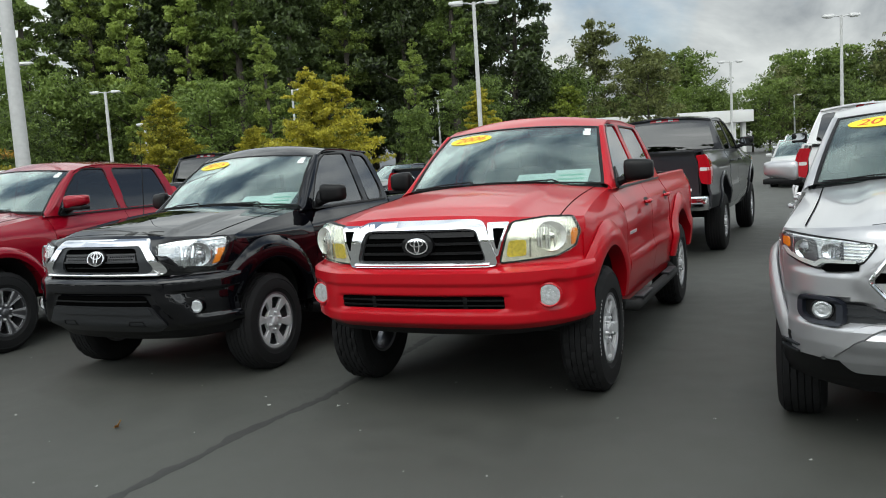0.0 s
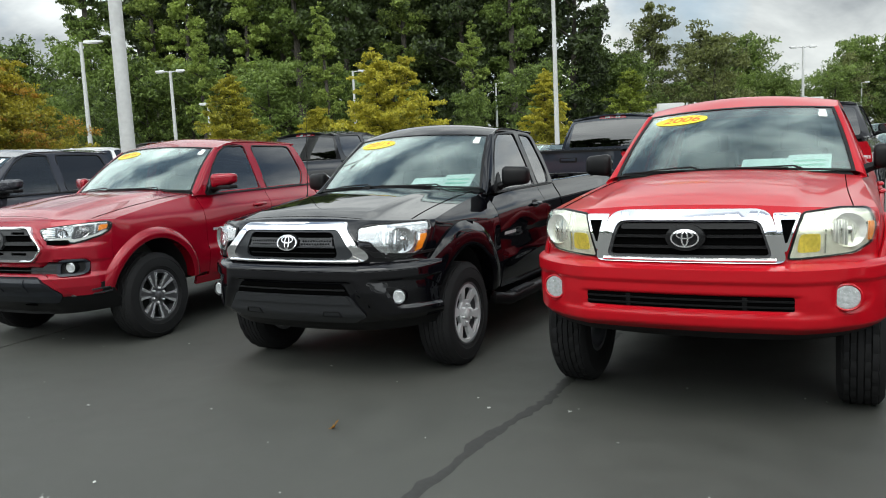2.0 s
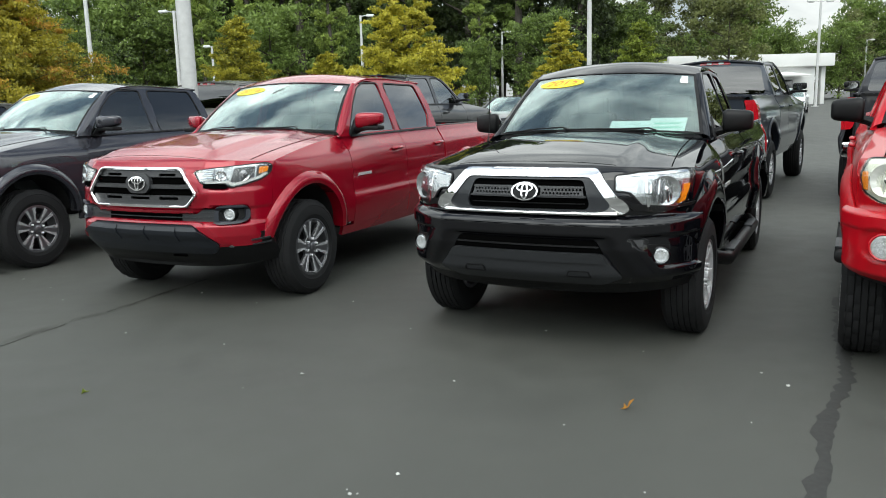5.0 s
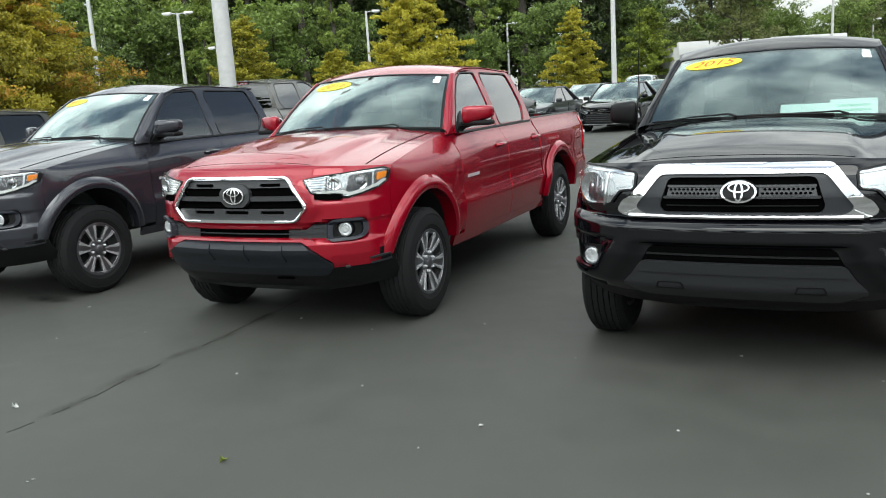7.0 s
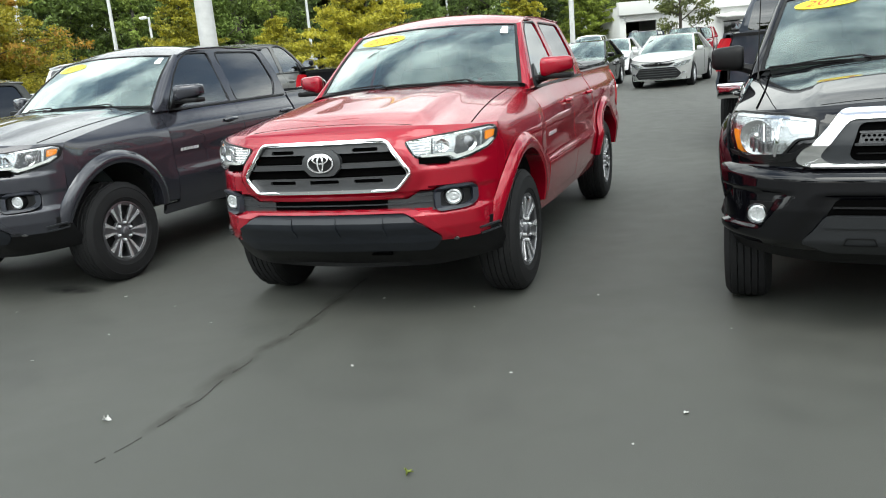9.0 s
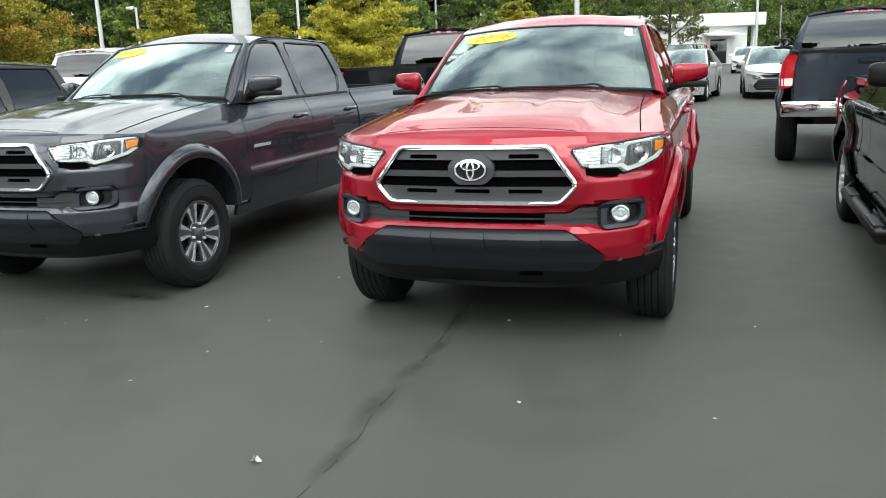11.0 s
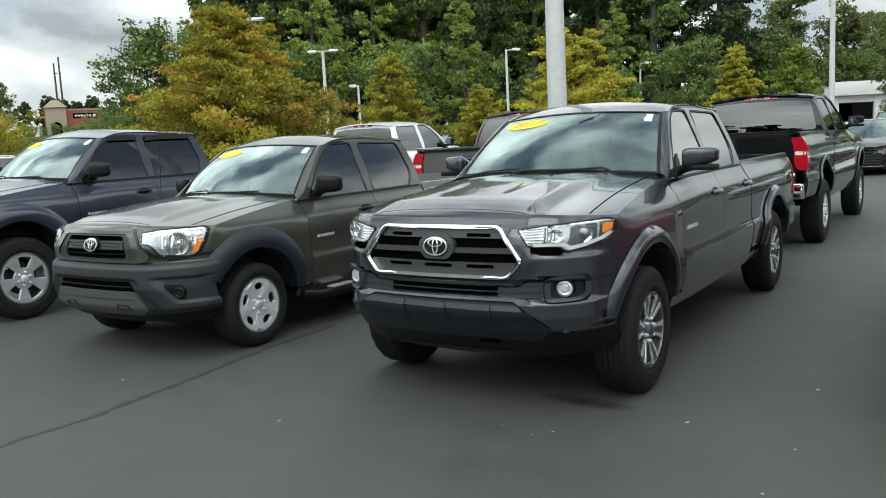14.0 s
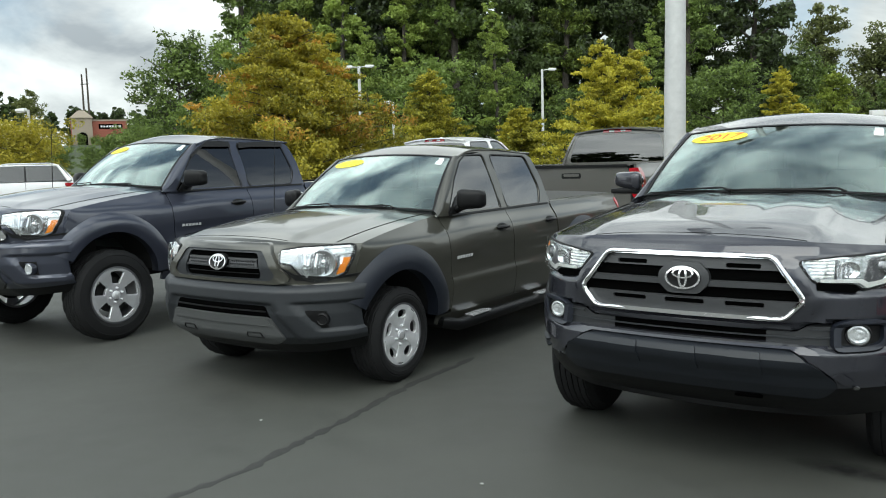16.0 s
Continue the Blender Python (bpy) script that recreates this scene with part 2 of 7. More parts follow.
SCRAP = material("dirty_white_scrap", (0.42, 0.42, 0.40), 0.8, grain=0.2, scale=60)
LAMP_GREY = material("lamp_flute_grey", (0.22, 0.22, 0.23), 0.25, 0.8)
PAPER_GREEN = material("green_print", (0.30, 0.55, 0.42), 0.7)
CABIN = material("cabin_grey_cloth", (0.055, 0.055, 0.054), 0.85, grain=0.2, scale=150)
TYRE_WHITE = material("white_tyre_lettering", (0.42, 0.42, 0.41), 0.7, grain=0.1)
BARK = material("tree_bark", (0.055, 0.047, 0.037), 0.9, grain=0.35, scale=8, bump=0.6)
POLE = material("galvanised_pole", (0.50, 0.50, 0.49), 0.5, 0.25, grain=0.08, scale=12, blotch=0.08)
POLE_HEAD = material("lamp_head_grey", (0.55, 0.55, 0.54), 0.45, grain=0.05)
# leaf green darkened to put the wood's shaded gaps into the colour
LEAF_SHADED = leaf_material("leaves_with_painted_shade", (0.007, 0.012, 0.004), (0.066, 0.098, 0.022))
LEAF_DARK = leaf_material("dark_green_leaves", (0.020, 0.035, 0.009), (0.17, 0.24, 0.046))
LEAF_MID = leaf_material("mid_green_leaves", (0.042, 0.068, 0.014), (0.29, 0.37, 0.072))
LEAF_PINE = leaf_material("olive_leaves", (0.030, 0.040, 0.012), (0.16, 0.18, 0.050))
LEAF_GOLD = leaf_material("golden_cypress_leaves", (0.085, 0.098, 0.009), (0.45, 0.405, 0.032))
LEAF_ORANGE = leaf_material("orange_cypress_leaves", (0.058, 0.076, 0.009), (0.37, 0.315, 0.022))
LEAF_RUST = leaf_material("rust_cypress_leaves", (0.12, 0.075, 0.010), (0.44, 0.25, 0.028))
LEAF_LIME = leaf_material("yellow_green_leaves", (0.06, 0.085, 0.010), (0.26, 0.32, 0.035))
LEAF_DRY = leaf_material("dry_leaf", (0.25, 0.09, 0.01), (0.45, 0.2, 0.02))
STUCCO = material("white_stucco", (0.62, 0.62, 0.60), 0.8, grain=0.05, blotch=0.06, blotch_scale=0.4)
BRICK_RED = material("red_brick_wall", (0.22, 0.07, 0.045), 0.85, grain=0.15, scale=6)
ROOF_TAN = material("tan_roof_metal", (0.25, 0.21, 0.16), 0.7, grain=0.1)


def asphalt_material():
    m = bpy.data.materials.new("sealed_asphalt")
    m.use_nodes = True
    nt = m.node_tree
    N, L = nt.nodes.new, nt.links.new
    b = nt.nodes["Principled BSDF"]
    tc = N("ShaderNodeTexCoord")
    fine, mid, big, streak = (N("ShaderNodeTexNoise") for _ in range(4))
    for n, s, d in ((fine, 260, 3), (mid, 3.5, 6), (big, 0.35, 4), (streak, 1.1, 5)):
        n.inputs["Scale"].default_value, n.inputs["Detail"].default_value = s, d
    stretch = N("ShaderNodeMapping")
    stretch.inputs["Rotation"].default_value, stretch.inputs["Scale"].default_value = (0, 0, radians(26)), (1, 0.12, 1)
    L(tc.outputs["Object"], stretch.inputs["Vector"])
    L(stretch.outputs[0], streak.inputs["Vector"])
    for n in (fine, mid, big):
        L(tc.outputs["Object"], n.inputs["Vector"])
    total = None
    for n, a in ((fine, 0.38), (mid, 0.09), (big, 0.16), (streak, 0.05)):
        mr = N("ShaderNodeMapRange")
        mr.inputs["From Min"].default_value, mr.inputs["From Max"].default_value = 0.25, 0.75
        mr.inputs["To Min"].default_value, mr.inputs["To Max"].default_value = 1 - a, 1 + a
        L(n.outputs["Fac"], mr.inputs["Value"])
        if total is None:
            total = mr.outputs[0]
        else:
            mul = N("ShaderNodeMath")
            mul.operation = "MULTIPLY"
            L(total, mul.inputs[0])
            L(mr.outputs[0], mul.inputs[1])
            total = mul.outputs[0]
    spot_noise = N("ShaderNodeTexNoise")
    spot_noise.inputs["Scale"].default_value, spot_noise.inputs["Detail"].default_value, spot_noise.inputs["Distortion"].default_value = 1.3, 5, 0.8
    L(tc.outputs["Object"], spot_noise.inputs["Vector"])
    stain = N("ShaderNodeMapRange")
    stain.inputs["From Min"].default_value, stain.inputs["From Max"].default_value = 0.60, 0.72
    stain.inputs["To Min"].default_value, stain.inputs["To Max"].default_value = 1.0, 0.88
    L(spot_noise.outputs["Fac"], stain.inputs["Value"])
    grit = N("ShaderNodeTexVoronoi")
    grit.inputs["Scale"].default_value = 75
    L(tc.outputs["Object"], grit.inputs["Vector"])
    speck = N("ShaderNodeMapRange")
    speck.inputs["From Min"].default_value, speck.inputs["From Max"].default_value = 0.05, 0.16
    speck.inputs["To Min"].default_value, speck.inputs["To Max"].default_value = 1.45, 1.0
    L(grit.outputs["Distance"], speck.inputs["Value"])
    for extra in (stain, speck):
        mul = N("ShaderNodeMath")
        mul.operation = "MULTIPLY"
        L(total, mul.inputs[0])
        L(extra.outputs[0], mul.inputs[1])
        total = mul.outputs[0]
    col = N("ShaderNodeVectorMath")
    col.operation = "SCALE"
    col.inputs[0].default_value = (0.0490, 0.0502, 0.0432)
    L(total, col.inputs["Scale"])
    L(col.outputs[0], b.inputs["Base Color"])
    rr = N("ShaderNodeMapRange")
    rr.inputs["To Min"].default_value, rr.inputs["To Max"].default_value = 0.55, 0.85
    L(mid.outputs["Fac"], rr.inputs["Value"])
    L(rr.outputs[0], b.inputs["Roughness"])
    bp = N("ShaderNodeBump")
    bp.inputs["Strength"].default_value, bp.inputs["Distance"].default_value = 0.35, 0.003
    L(fine.outputs["Fac"], bp.inputs["Height"])
    L(bp.outputs[0], b.inputs["Normal"])
    return m


ASPHALT = asphalt_material()
CRACK = material("asphalt_crack_filler", (0.021, 0.021, 0.019), 0.75, grain=0.25, scale=30)
BADGE = material("bright_badge", (0.82, 0.82, 0.83), 0.14, 0.92)
CRACK_FINE = material("fine_asphalt_crack", (0.041, 0.040, 0.037), 0.8, grain=0.3, scale=30)
GRASS = material("grass_verge", (0.030, 0.042, 0.014), 0.9, grain=0.4, scale=3, blotch=0.3, blotch_scale=0.2)


# ---- mesh helpers ----
def link_mesh(name, verts, faces, mat, parent=None, label="", sharp=35, recalc=True):
    me = bpy.data.meshes.new(name)
    me.from_pydata([tuple(map(float, v)) for v in verts], [], faces)
    if recalc:
        bm = bmesh.new()
        bm.from_mesh(me)
        bmesh.ops.recalc_face_normals(bm, faces=bm.faces)
        bm.to_mesh(me)
        bm.free()
    me.polygons.foreach_set("use_smooth", [True] * len(me.polygons))
    me.set_sharp_from_angle(angle=radians(sharp))
    me.materials.append(mat)
    ob = new(name, me)
    if parent is not None:
        ob.parent = parent
    if label:
        tagged(ob, label)
    return ob


def part(name, bm, mat, parent, label="", sharp=35):
    """Links a bmesh as one mesh object under a thing or a part."""
    bmesh.ops.recalc_face_normals(bm, faces=bm.faces)
    me = bpy.data.meshes.new(name)
    bm.to_mesh(me)
    bm.free()
    me.polygons.foreach_set("use_smooth", [True] * len(me.polygons))
    me.set_sharp_from_angle(angle=radians(sharp))
    me.materials.append(mat)
    ob = new(name, me)
    ob.parent = parent
    if label:
        tagged(ob, label)
    return ob


def shell(P, thick):
    """A closed sheet: the surface P (rows x columns x 3) and its copy moved inwards by thick along the normals."""
    P = np.asarray(P, float)
    nu, nv = P.shape[:2]
    n = np.cross(np.gradient(P, axis=0), np.gradient(P, axis=1))
    n /= np.maximum(np.linalg.norm(n, axis=2, keepdims=True), 1e-9)
    Q = P - n * thick
    verts = np.concatenate([P.reshape(-1, 3), Q.reshape(-1, 3)])
    k, f = nu * nv, []
    idx = lambda i, j: i * nv + j
    for i in range(nu - 1):
        for j in range(nv - 1):
            a, b, c, d = idx(i, j), idx(i + 1, j), idx(i + 1, j + 1), idx(i, j + 1)
            f += [(a, b, c, d), (k + d, k + c, k + b, k + a)]
    ring = [idx(i, 0) for i in range(nu)] + [idx(nu - 1, j) for j in range(1, nv)] + [idx(i, nv - 1) for i in range(nu - 2, -1, -1)] + [idx(0, j) for j in range(nv - 2, 0, -1)]
    for a, b in zip(ring, ring[1:] + ring[:1]):
        f.append((b, a, k + a, k + b))
    return verts, f


def lathe(profile, n=48, axis_x=True, closed=True, wave=None):
    """Turns (x, r) points round the x axis. wave(i, j, x, r) may change the radius."""
    verts, faces, m = [], [], len(profile)
    for i in range(n):
        a = 2 * math.pi * i / n
        for j, (x, r) in enumerate(profile):
            rr = wave(i, j, x, r) if wave else r
            verts.append((x, rr * math.cos(a), rr * math.sin(a)) if axis_x else (rr * math.cos(a), rr * math.sin(a), x))
    for i in range(n):
        for j in range(m if closed else m - 1):
            a, b = i * m + j, i * m + (j + 1) % m
            c, d = ((i + 1) % n) * m + (j + 1) % m, ((i + 1) % n) * m + j
            faces.append((a, b, c, d))
    return verts, faces


def box_bm(cx, cy, cz, sx, sy, sz, bevel=0.0, taper=None, bm=None, seg=2):
    """A bevelled box; taper(x, y, z) may move its corners."""
    own = bmesh.new()
    bmesh.ops.create_cube(own, size=1)
    for v in own.verts:
        v.co = Vector((v.co.x * sx, v.co.y * sy, v.co.z * sz))
        if taper:
            v.co = Vector(taper(*v.co))
        v.co += Vector((cx, cy, cz))
    if bevel:
        bmesh.ops.bevel(own, geom=own.edges[:] + own.verts[:], offset=bevel, segments=seg, affect="EDGES", profile=0.6)
    if bm is None:
        return own
    me = bpy.data.meshes.new("tmp")
    own.to_mesh(me)
    own.free()
    bm.from_mesh(me)
    bpy.data.meshes.remove(me)
    return bm


def tube_bm(points, radius, n=8, bm=None):
    """A round bar along points; radius may be a list."""
    bm = bm or bmesh.new()
    pts = [Vector(p) for p in points]
    rad = radius if hasattr(radius, "__len__") else [radius] * len(pts)
    rings = []
    for i, p in enumerate(pts):
        d = (pts[min(i + 1, len(pts) - 1)] - pts[max(i - 1, 0)]).normalized()
        a = d.orthogonal().normalized() if abs(d.z) > 0.99 else d.cross(Vector((0, 0, 1))).normalized()
        b = d.cross(a)
        rings.append([bm.verts.new(p + (a * math.cos(2 * math.pi * k / n) + b * math.sin(2 * math.pi * k / n)) * rad[i]) for k in range(n)])
    for r, s in zip(rings, rings[1:]):
        for k in range(n):
            bm.faces.new((r[k], r[(k + 1) % n], s[(k + 1) % n], s[k]))
    bm.faces.new(rings[0])
    bm.faces.new(rings[-1][::-1])
    return bm


def plate_bm(loops, mapper, out, back, cuts_u=(), cuts_v=()):
    """A plate cut from the (u, v) outline loops[0] less the holes loops[1:], laid on mapper(u, v, height) from height -back to out."""
    bm = bmesh.new()
    edges = []
    for loop in loops:
        vs = [bm.verts.new((u, v, 0)) for u, v in loop]
        edges += [bm.edges.new((a, b)) for a, b in zip(vs, vs[1:] + vs[:1])]
    if len(loops) == 1:
        bmesh.ops.contextual_create(bm, geom=edges)
    else:
        bmesh.ops.triangle_fill(bm, edges=edges, use_beauty=True)
    for u in cuts_u:
        bmesh.ops.bisect_plane(bm, geom=bm.verts[:] + bm.edges[:] + bm.faces[:], plane_co=(u, 0, 0), plane_no=(1, 0, 0))
    for v in cuts_v:
        bmesh.ops.bisect_plane(bm, geom=bm.verts[:] + bm.edges[:] + bm.faces[:], plane_co=(0, v, 0), plane_no=(0, 1, 0))
    low = bm.verts[:]
    ret = bmesh.ops.extrude_face_region(bm, geom=bm.faces[:], use_keep_orig=True)
    top = [g for g in ret["geom"] if isinstance(g, bmesh.types.BMVert)]
    for vs, h in ((low, -back), (top, out)):
        for v in vs:
            v.co = Vector(mapper(v.co.x, v.co.y, h))
    return bm


def ellipse(cu, cv, a, b, n=20, turn=0.0):
    return [(cu + a * math.cos(2 * math.pi * i / n) * math.cos(turn) - b * math.sin(2 * math.pi * i / n) * math.sin(turn),
             cv + a * math.cos(2 * math.pi * i / n) * math.sin(turn) + b * math.sin(2 * math.pi * i / n) * math.cos(turn)) for i in range(n)]


def rounded(points, r=0.02, n=3):
    """An outline with its corners rounded."""
    out, k = [], len(points)
    for i in range(k):
        p0, p, p1 = (Vector(points[j % k]).to_2d() for j in (i - 1, i, i + 1))
        a, b = (p0 - p), (p1 - p)
        ra, rb = min(r, a.length * 0.45), min(r, b.length * 0.45)
        s, e = p + a.normalized() * ra, p + b.normalized() * rb
        for t in range(n + 1):
            q = t / n
            out.append(tuple(s * (1 - q) ** 2 + p * 2 * q * (1 - q) + e * q * q))
    return out


def grow(points, d):
    """An outline moved outwards by d (inwards if negative); points run counter-clockwise."""
    out, k = [], len(points)
    area = sum(points[i][0] * points[(i + 1) % k][1] - points[(i + 1) % k][0] * points[i][1] for i in range(k))
    s = 1 if area > 0 else -1
    for i in range(k):
        p0, p, p1 = (np.array(points[j % k], float) for j in (i - 1, i, i + 1))
        a, b = p - p0, p1 - p
        na, nb = np.array((a[1], -a[0])) / max(np.hypot(*a), 1e-9), np.array((b[1], -b[0])) / max(np.hypot(*b), 1e-9)
        m = na + nb
        out.append(tuple(p + s * d * m / max(m @ na, 0.35)))
    return out


def mirror_u(points):
    return [(-u, v) for u, v in points][::-1]


def thing(name, label, category, m, group=""):
    ob = new(name)
    ob.empty_display_size = 0.2
    ob.matrix_basis = m
    return tagged(ob, label, category, group)


# ---- structure: ground ----
def ground_z(y):
    """The lot is level under the front row and climbs gently behind the back row."""
    return float(np.interp(y, (17, 25, 70), (0.0, 0.15, 0.36)))


def ground_sheet():
    xs = [-600, -300, -150, -80] + list(np.linspace(-50, 60, 23)) + [80, 120, 180, 300, 600, 1500]
    ys = [-600, -200, -80, -40] + list(np.linspace(-20, 15, 8)) + [17, 19, 21, 23, 25, 30, 35, 40, 45, 50, 55, 60, 70, 90, 130, 180, 300, 600, 1500]
    verts = [(x, y, ground_z(y)) for x in xs for y in ys]
    n = len(ys)
    faces = [(i * n + j, (i + 1) * n + j, (i + 1) * n + j + 1, i * n + j + 1) for i in range(len(xs) - 1) for j in range(n - 1)]
    return tagged(link_mesh("ground", verts, faces, ASPHALT, recalc=False), "dark sealed asphalt parking lot", "ground", kind="structure")


ground_sheet()


# ---- pickup trucks ----
def smooth(t):
    t = min(1.0, max(0.0, t))
    return t * t * (3 - 2 * t)


STYLES = {
    # nose profile: height, set-back
    "new": dict(top=1.175, edge=1.128, low=0.50, prof=((0.34, 0.15), (0.42, 0.06), (0.50, 0.0), (0.58, -0.03), (0.66, -0.03), (0.69, 0.0), (0.78, 0.01), (0.80, -0.01), (1.0, 0.0), (1.10, 0.025), (1.145, 0.055), (1.175, 0.105)),
                lamp=((0.485, 1.072), (0.60, 1.094), (0.838, 1.118), (0.856, 1.098), (0.852, 1.040), (0.825, 1.000), (0.76, 0.968), (0.695, 0.950), (0.675, 0.957), (0.660, 0.975), (0.535, 0.985)),
                flare=(0.078, 0.038)),
    "facelift": dict(top=1.185, edge=1.145, low=0.84, prof=((0.38, 0.15), (0.46, 0.05), (0.52, -0.01), (0.68, -0.04), (0.84, -0.03), (0.885, 0.015), (1.0, 0.01), (1.10, 0.04), (1.15, 0.08), (1.185, 0.13)),
                     lamp=((0.512, 1.120), (0.61, 1.140), (0.832, 1.148), (0.846, 1.12), (0.843, 1.04), (0.824, 0.948), (0.77, 0.912), (0.70, 0.900), (0.650, 0.912), (0.580, 1.025), (0.518, 1.035)),
                     flare=(0.165, 0.036)),
    "early": dict(top=1.195, edge=1.145, low=0.85, prof=((0.40, 0.13), (0.50, 0.03), (0.55, -0.03), (0.70, -0.05), (0.86, -0.045), (0.885, 0.0), (0.90, 0.02), (1.05, 0.02), (1.13, 0.05), (1.195, 0.12)),
                  lamp=((0.548, 1.148), (0.70, 1.165), (0.815, 1.155), (0.842, 1.06), (0.822, 0.975), (0.75, 0.930), (0.494, 0.908)),
                  flare=(0.15, 0.036)),
}
HALF, ARCH_Z, ARCH_R, FRONT_Y = 0.905, 0.440, 0.490, 0.848


# the newer grille's outline: heights and half widths
GRILLE_Z, GRILLE_X = (0.812, 0.905, 1.096), (0.440, 0.512, 0.385)


def plan_y(x):
    x = min(abs(x), 0.893)
    if x < 0.54:
        return 0.04 * (x / 0.54) ** 2
    return 0.04 + 0.92 * max(0.0, 0.94 - 0.94 * max(0.0, (1 - x / HALF) / 0.4033) ** 0.25)


def half_width(y):
    return HALF * (1 - 0.4033 * ((0.94 - y) / 0.94) ** 4) if y < 0.94 else HALF


class Pickup:
    """One pickup, nose towards -y, its emblem over the origin."""

    def __init__(self, m, style, paint_mat, label, cab="double", wheelbase=3.236, lift=0.0, tyre=0.394, wheel="split", year="", scale=1.0,
                 mirror=None, handle=None, bumper=None, flare=None, board="", tonneau=False, group="front row of parked pickups", detail=True, fog=True, papers=False, grille_paint=None, tail="plain", visors=False):
        self.root = thing("pickup_truck", label, "pickup truck", m @ Matrix.Diagonal((scale * 1.035, scale, scale, 1)), group)
        self.st, self.style, self.paint, self.lift, self.R = STYLES[style], style, paint_mat, lift, tyre
        self.yf, self.yr = FRONT_Y, FRONT_Y + wheelbase
        self.yc = 3.52 if cab == "double" else 3.12
        self.tail = self.yr + 1.12
        self.cab, self.detail, self.visors = cab, detail, visors
        self.mirror_mat, self.handle_mat = mirror or paint_mat, handle or paint_mat
        self.bumper_mat, self.flare_mat = bumper or paint_mat, flare or paint_mat
        self.fogs, self.tail_kind = fog, tail
        self.body()
        self.stretch = True
        self.glasshouse()
        self.stretch = False
        self.bed(tonneau)
        self.front(grille_paint)
        self.trim(board)
        self.cabin(papers)
        if year:
            self.stretch = True
            self.sticker(year)
            self.stretch = False
        self.wheels(wheel)

    # -- surfaces --
    def fas(self, x, z):
        pr = self.st["prof"]
        return plan_y(x) + float(np.interp(z, [p[0] for p in pr], [p[1] for p in pr]))

    def nose_z(self, x):
        return self.st["top"] - (self.st["top"] - self.st["edge"]) * (abs(x) / 0.865) ** 2

    def hood_point(self, s, t):
        xf = 0.865 * s
        zf = self.nose_z(xf)
        f = np.array((xf, self.fas(xf, zf), zf))
        r = np.array((0.815 * s, 1.40 + 0.14 * s * s, 1.325 - 0.06 * s * s))
        p = f * (1 - t) + r * t
        p[2] += math.sin(math.pi * t) ** 0.8 * (0.012 + 0.022 * (1 - s * s))
        p[2] += (0.030 if self.style == "new" else 0.022) * smooth((0.66 - abs(s)) / 0.07) * smooth(t / 0.12) * (1 - 0.6 * smooth((t - 0.5) / 0.5))
        if self.style == "new":
            p[2] -= 0.010 * smooth((0.34 - abs(s)) / 0.12) * smooth((t - 0.05) / 0.3)
        return p

    def nose_relief(self, x, z):
        """How far the newer nose stands out round the grille, below the lamps and under the mouth."""
        d = max((x - float(np.interp(z, GRILLE_Z, GRILLE_X))) * 0.82, z - GRILLE_Z[2])
        rim = smooth((0.085 - d) / 0.055) * smooth((z - 0.748) / 0.010) * smooth((1.10 - z) / 0.06)
        shelf = smooth((0.945 - z) / 0.030) * smooth((x - 0.55) / 0.05)
        lip = smooth((0.705 - z) / 0.012) * smooth((0.60 - x) / 0.05)
        mouth = smooth((0.65 - x) / 0.02) * smooth((z - 0.690) / 0.012) * smooth((float(np.interp(x, (0.46, 0.53), (0.755, 0.80))) - z) / 0.012)
        pocket = smooth((x - 0.585) / 0.015) * smooth((0.775 - x) / 0.015) * smooth((z - 0.672) / 0.012) * smooth((0.818 - z) / 0.012)
        hole = max(mouth, pocket, smooth(-d / 0.012) * smooth((z - 0.80) / 0.012))
        out = max(0.024 * rim, 0.022 * shelf, 0.016 * lip) * (1 - hole) - 0.012 * hole
        return out * (1 - smooth((x - 0.80) / 0.06))

    def edge(self, y):
        """The shoulder at y: half width and height."""
        f, r = self.hood_point(1, 0), self.hood_point(1, 1)
        if y < r[1]:
            t = min(1, max(0, (y - f[1]) / (r[1] - f[1])))
            p = self.hood_point(1, t)
            return p[0], p[2]
        k = smooth((y - r[1]) / 0.5)
        return 0.815 + 0.03 * k, 1.265 + 0.012 * k

    def side(self, y, z, h=0.0):
        w = half_width(y) - 0.03 * smooth((y - self.yr - 0.5) / 0.7)
        if z < 0.80:
            w -= 0.05 * ((0.80 - z) / 0.35) ** 2
        if z > 0.93:
            xt, zt = self.edge(y)
            k = min(1.3, (z - 0.93) / (zt - 0.93))
            w -= (w - xt) * k * k
        if y > 1.35:
            # the lower body swells out below a soft shoulder
            w += smooth((y - 1.35) / 0.25) * (0.024 * smooth((0.790 - z) / 0.095) - 0.008 - 0.006 * smooth(1 - abs(z - 0.87) / 0.09))
        return w + h

    def arch(self, y, sill=0.50):
        z = sill
        for c in (self.yf, self.yr):
            d = ARCH_R ** 2 - (y - c) ** 2
            if d > 0:
                z = max(z, ARCH_Z + math.sqrt(d))
        return z

    stretch = False

    def tall(self, z):
        """The cab's upper part is drawn higher over z = 1.30."""
        return 1.30 + (z - 1.30) * (1.11 if self.style == "new" else 1.155) if self.stretch and z > 1.30 else z

    def broad(self, x, z):
        """Wings, doors and bumper ends stand wider than the cab above them."""
        k = smooth((abs(x) - 0.45) / 0.25) * smooth((1.25 - z) / 0.15)
        return x + math.copysign(0.040 * k, x)

    def add(self, name, vf, mat, label="", sharp=35, parent=None):
        vf = ([(self.broad(v[0], v[2]), v[1], self.tall(v[2])) for v in vf[0]], vf[1])
        ob = link_mesh(name, vf[0], vf[1], mat, parent or self.root, label, sharp)
        if parent is None:
            ob.location.z = self.lift
        return ob

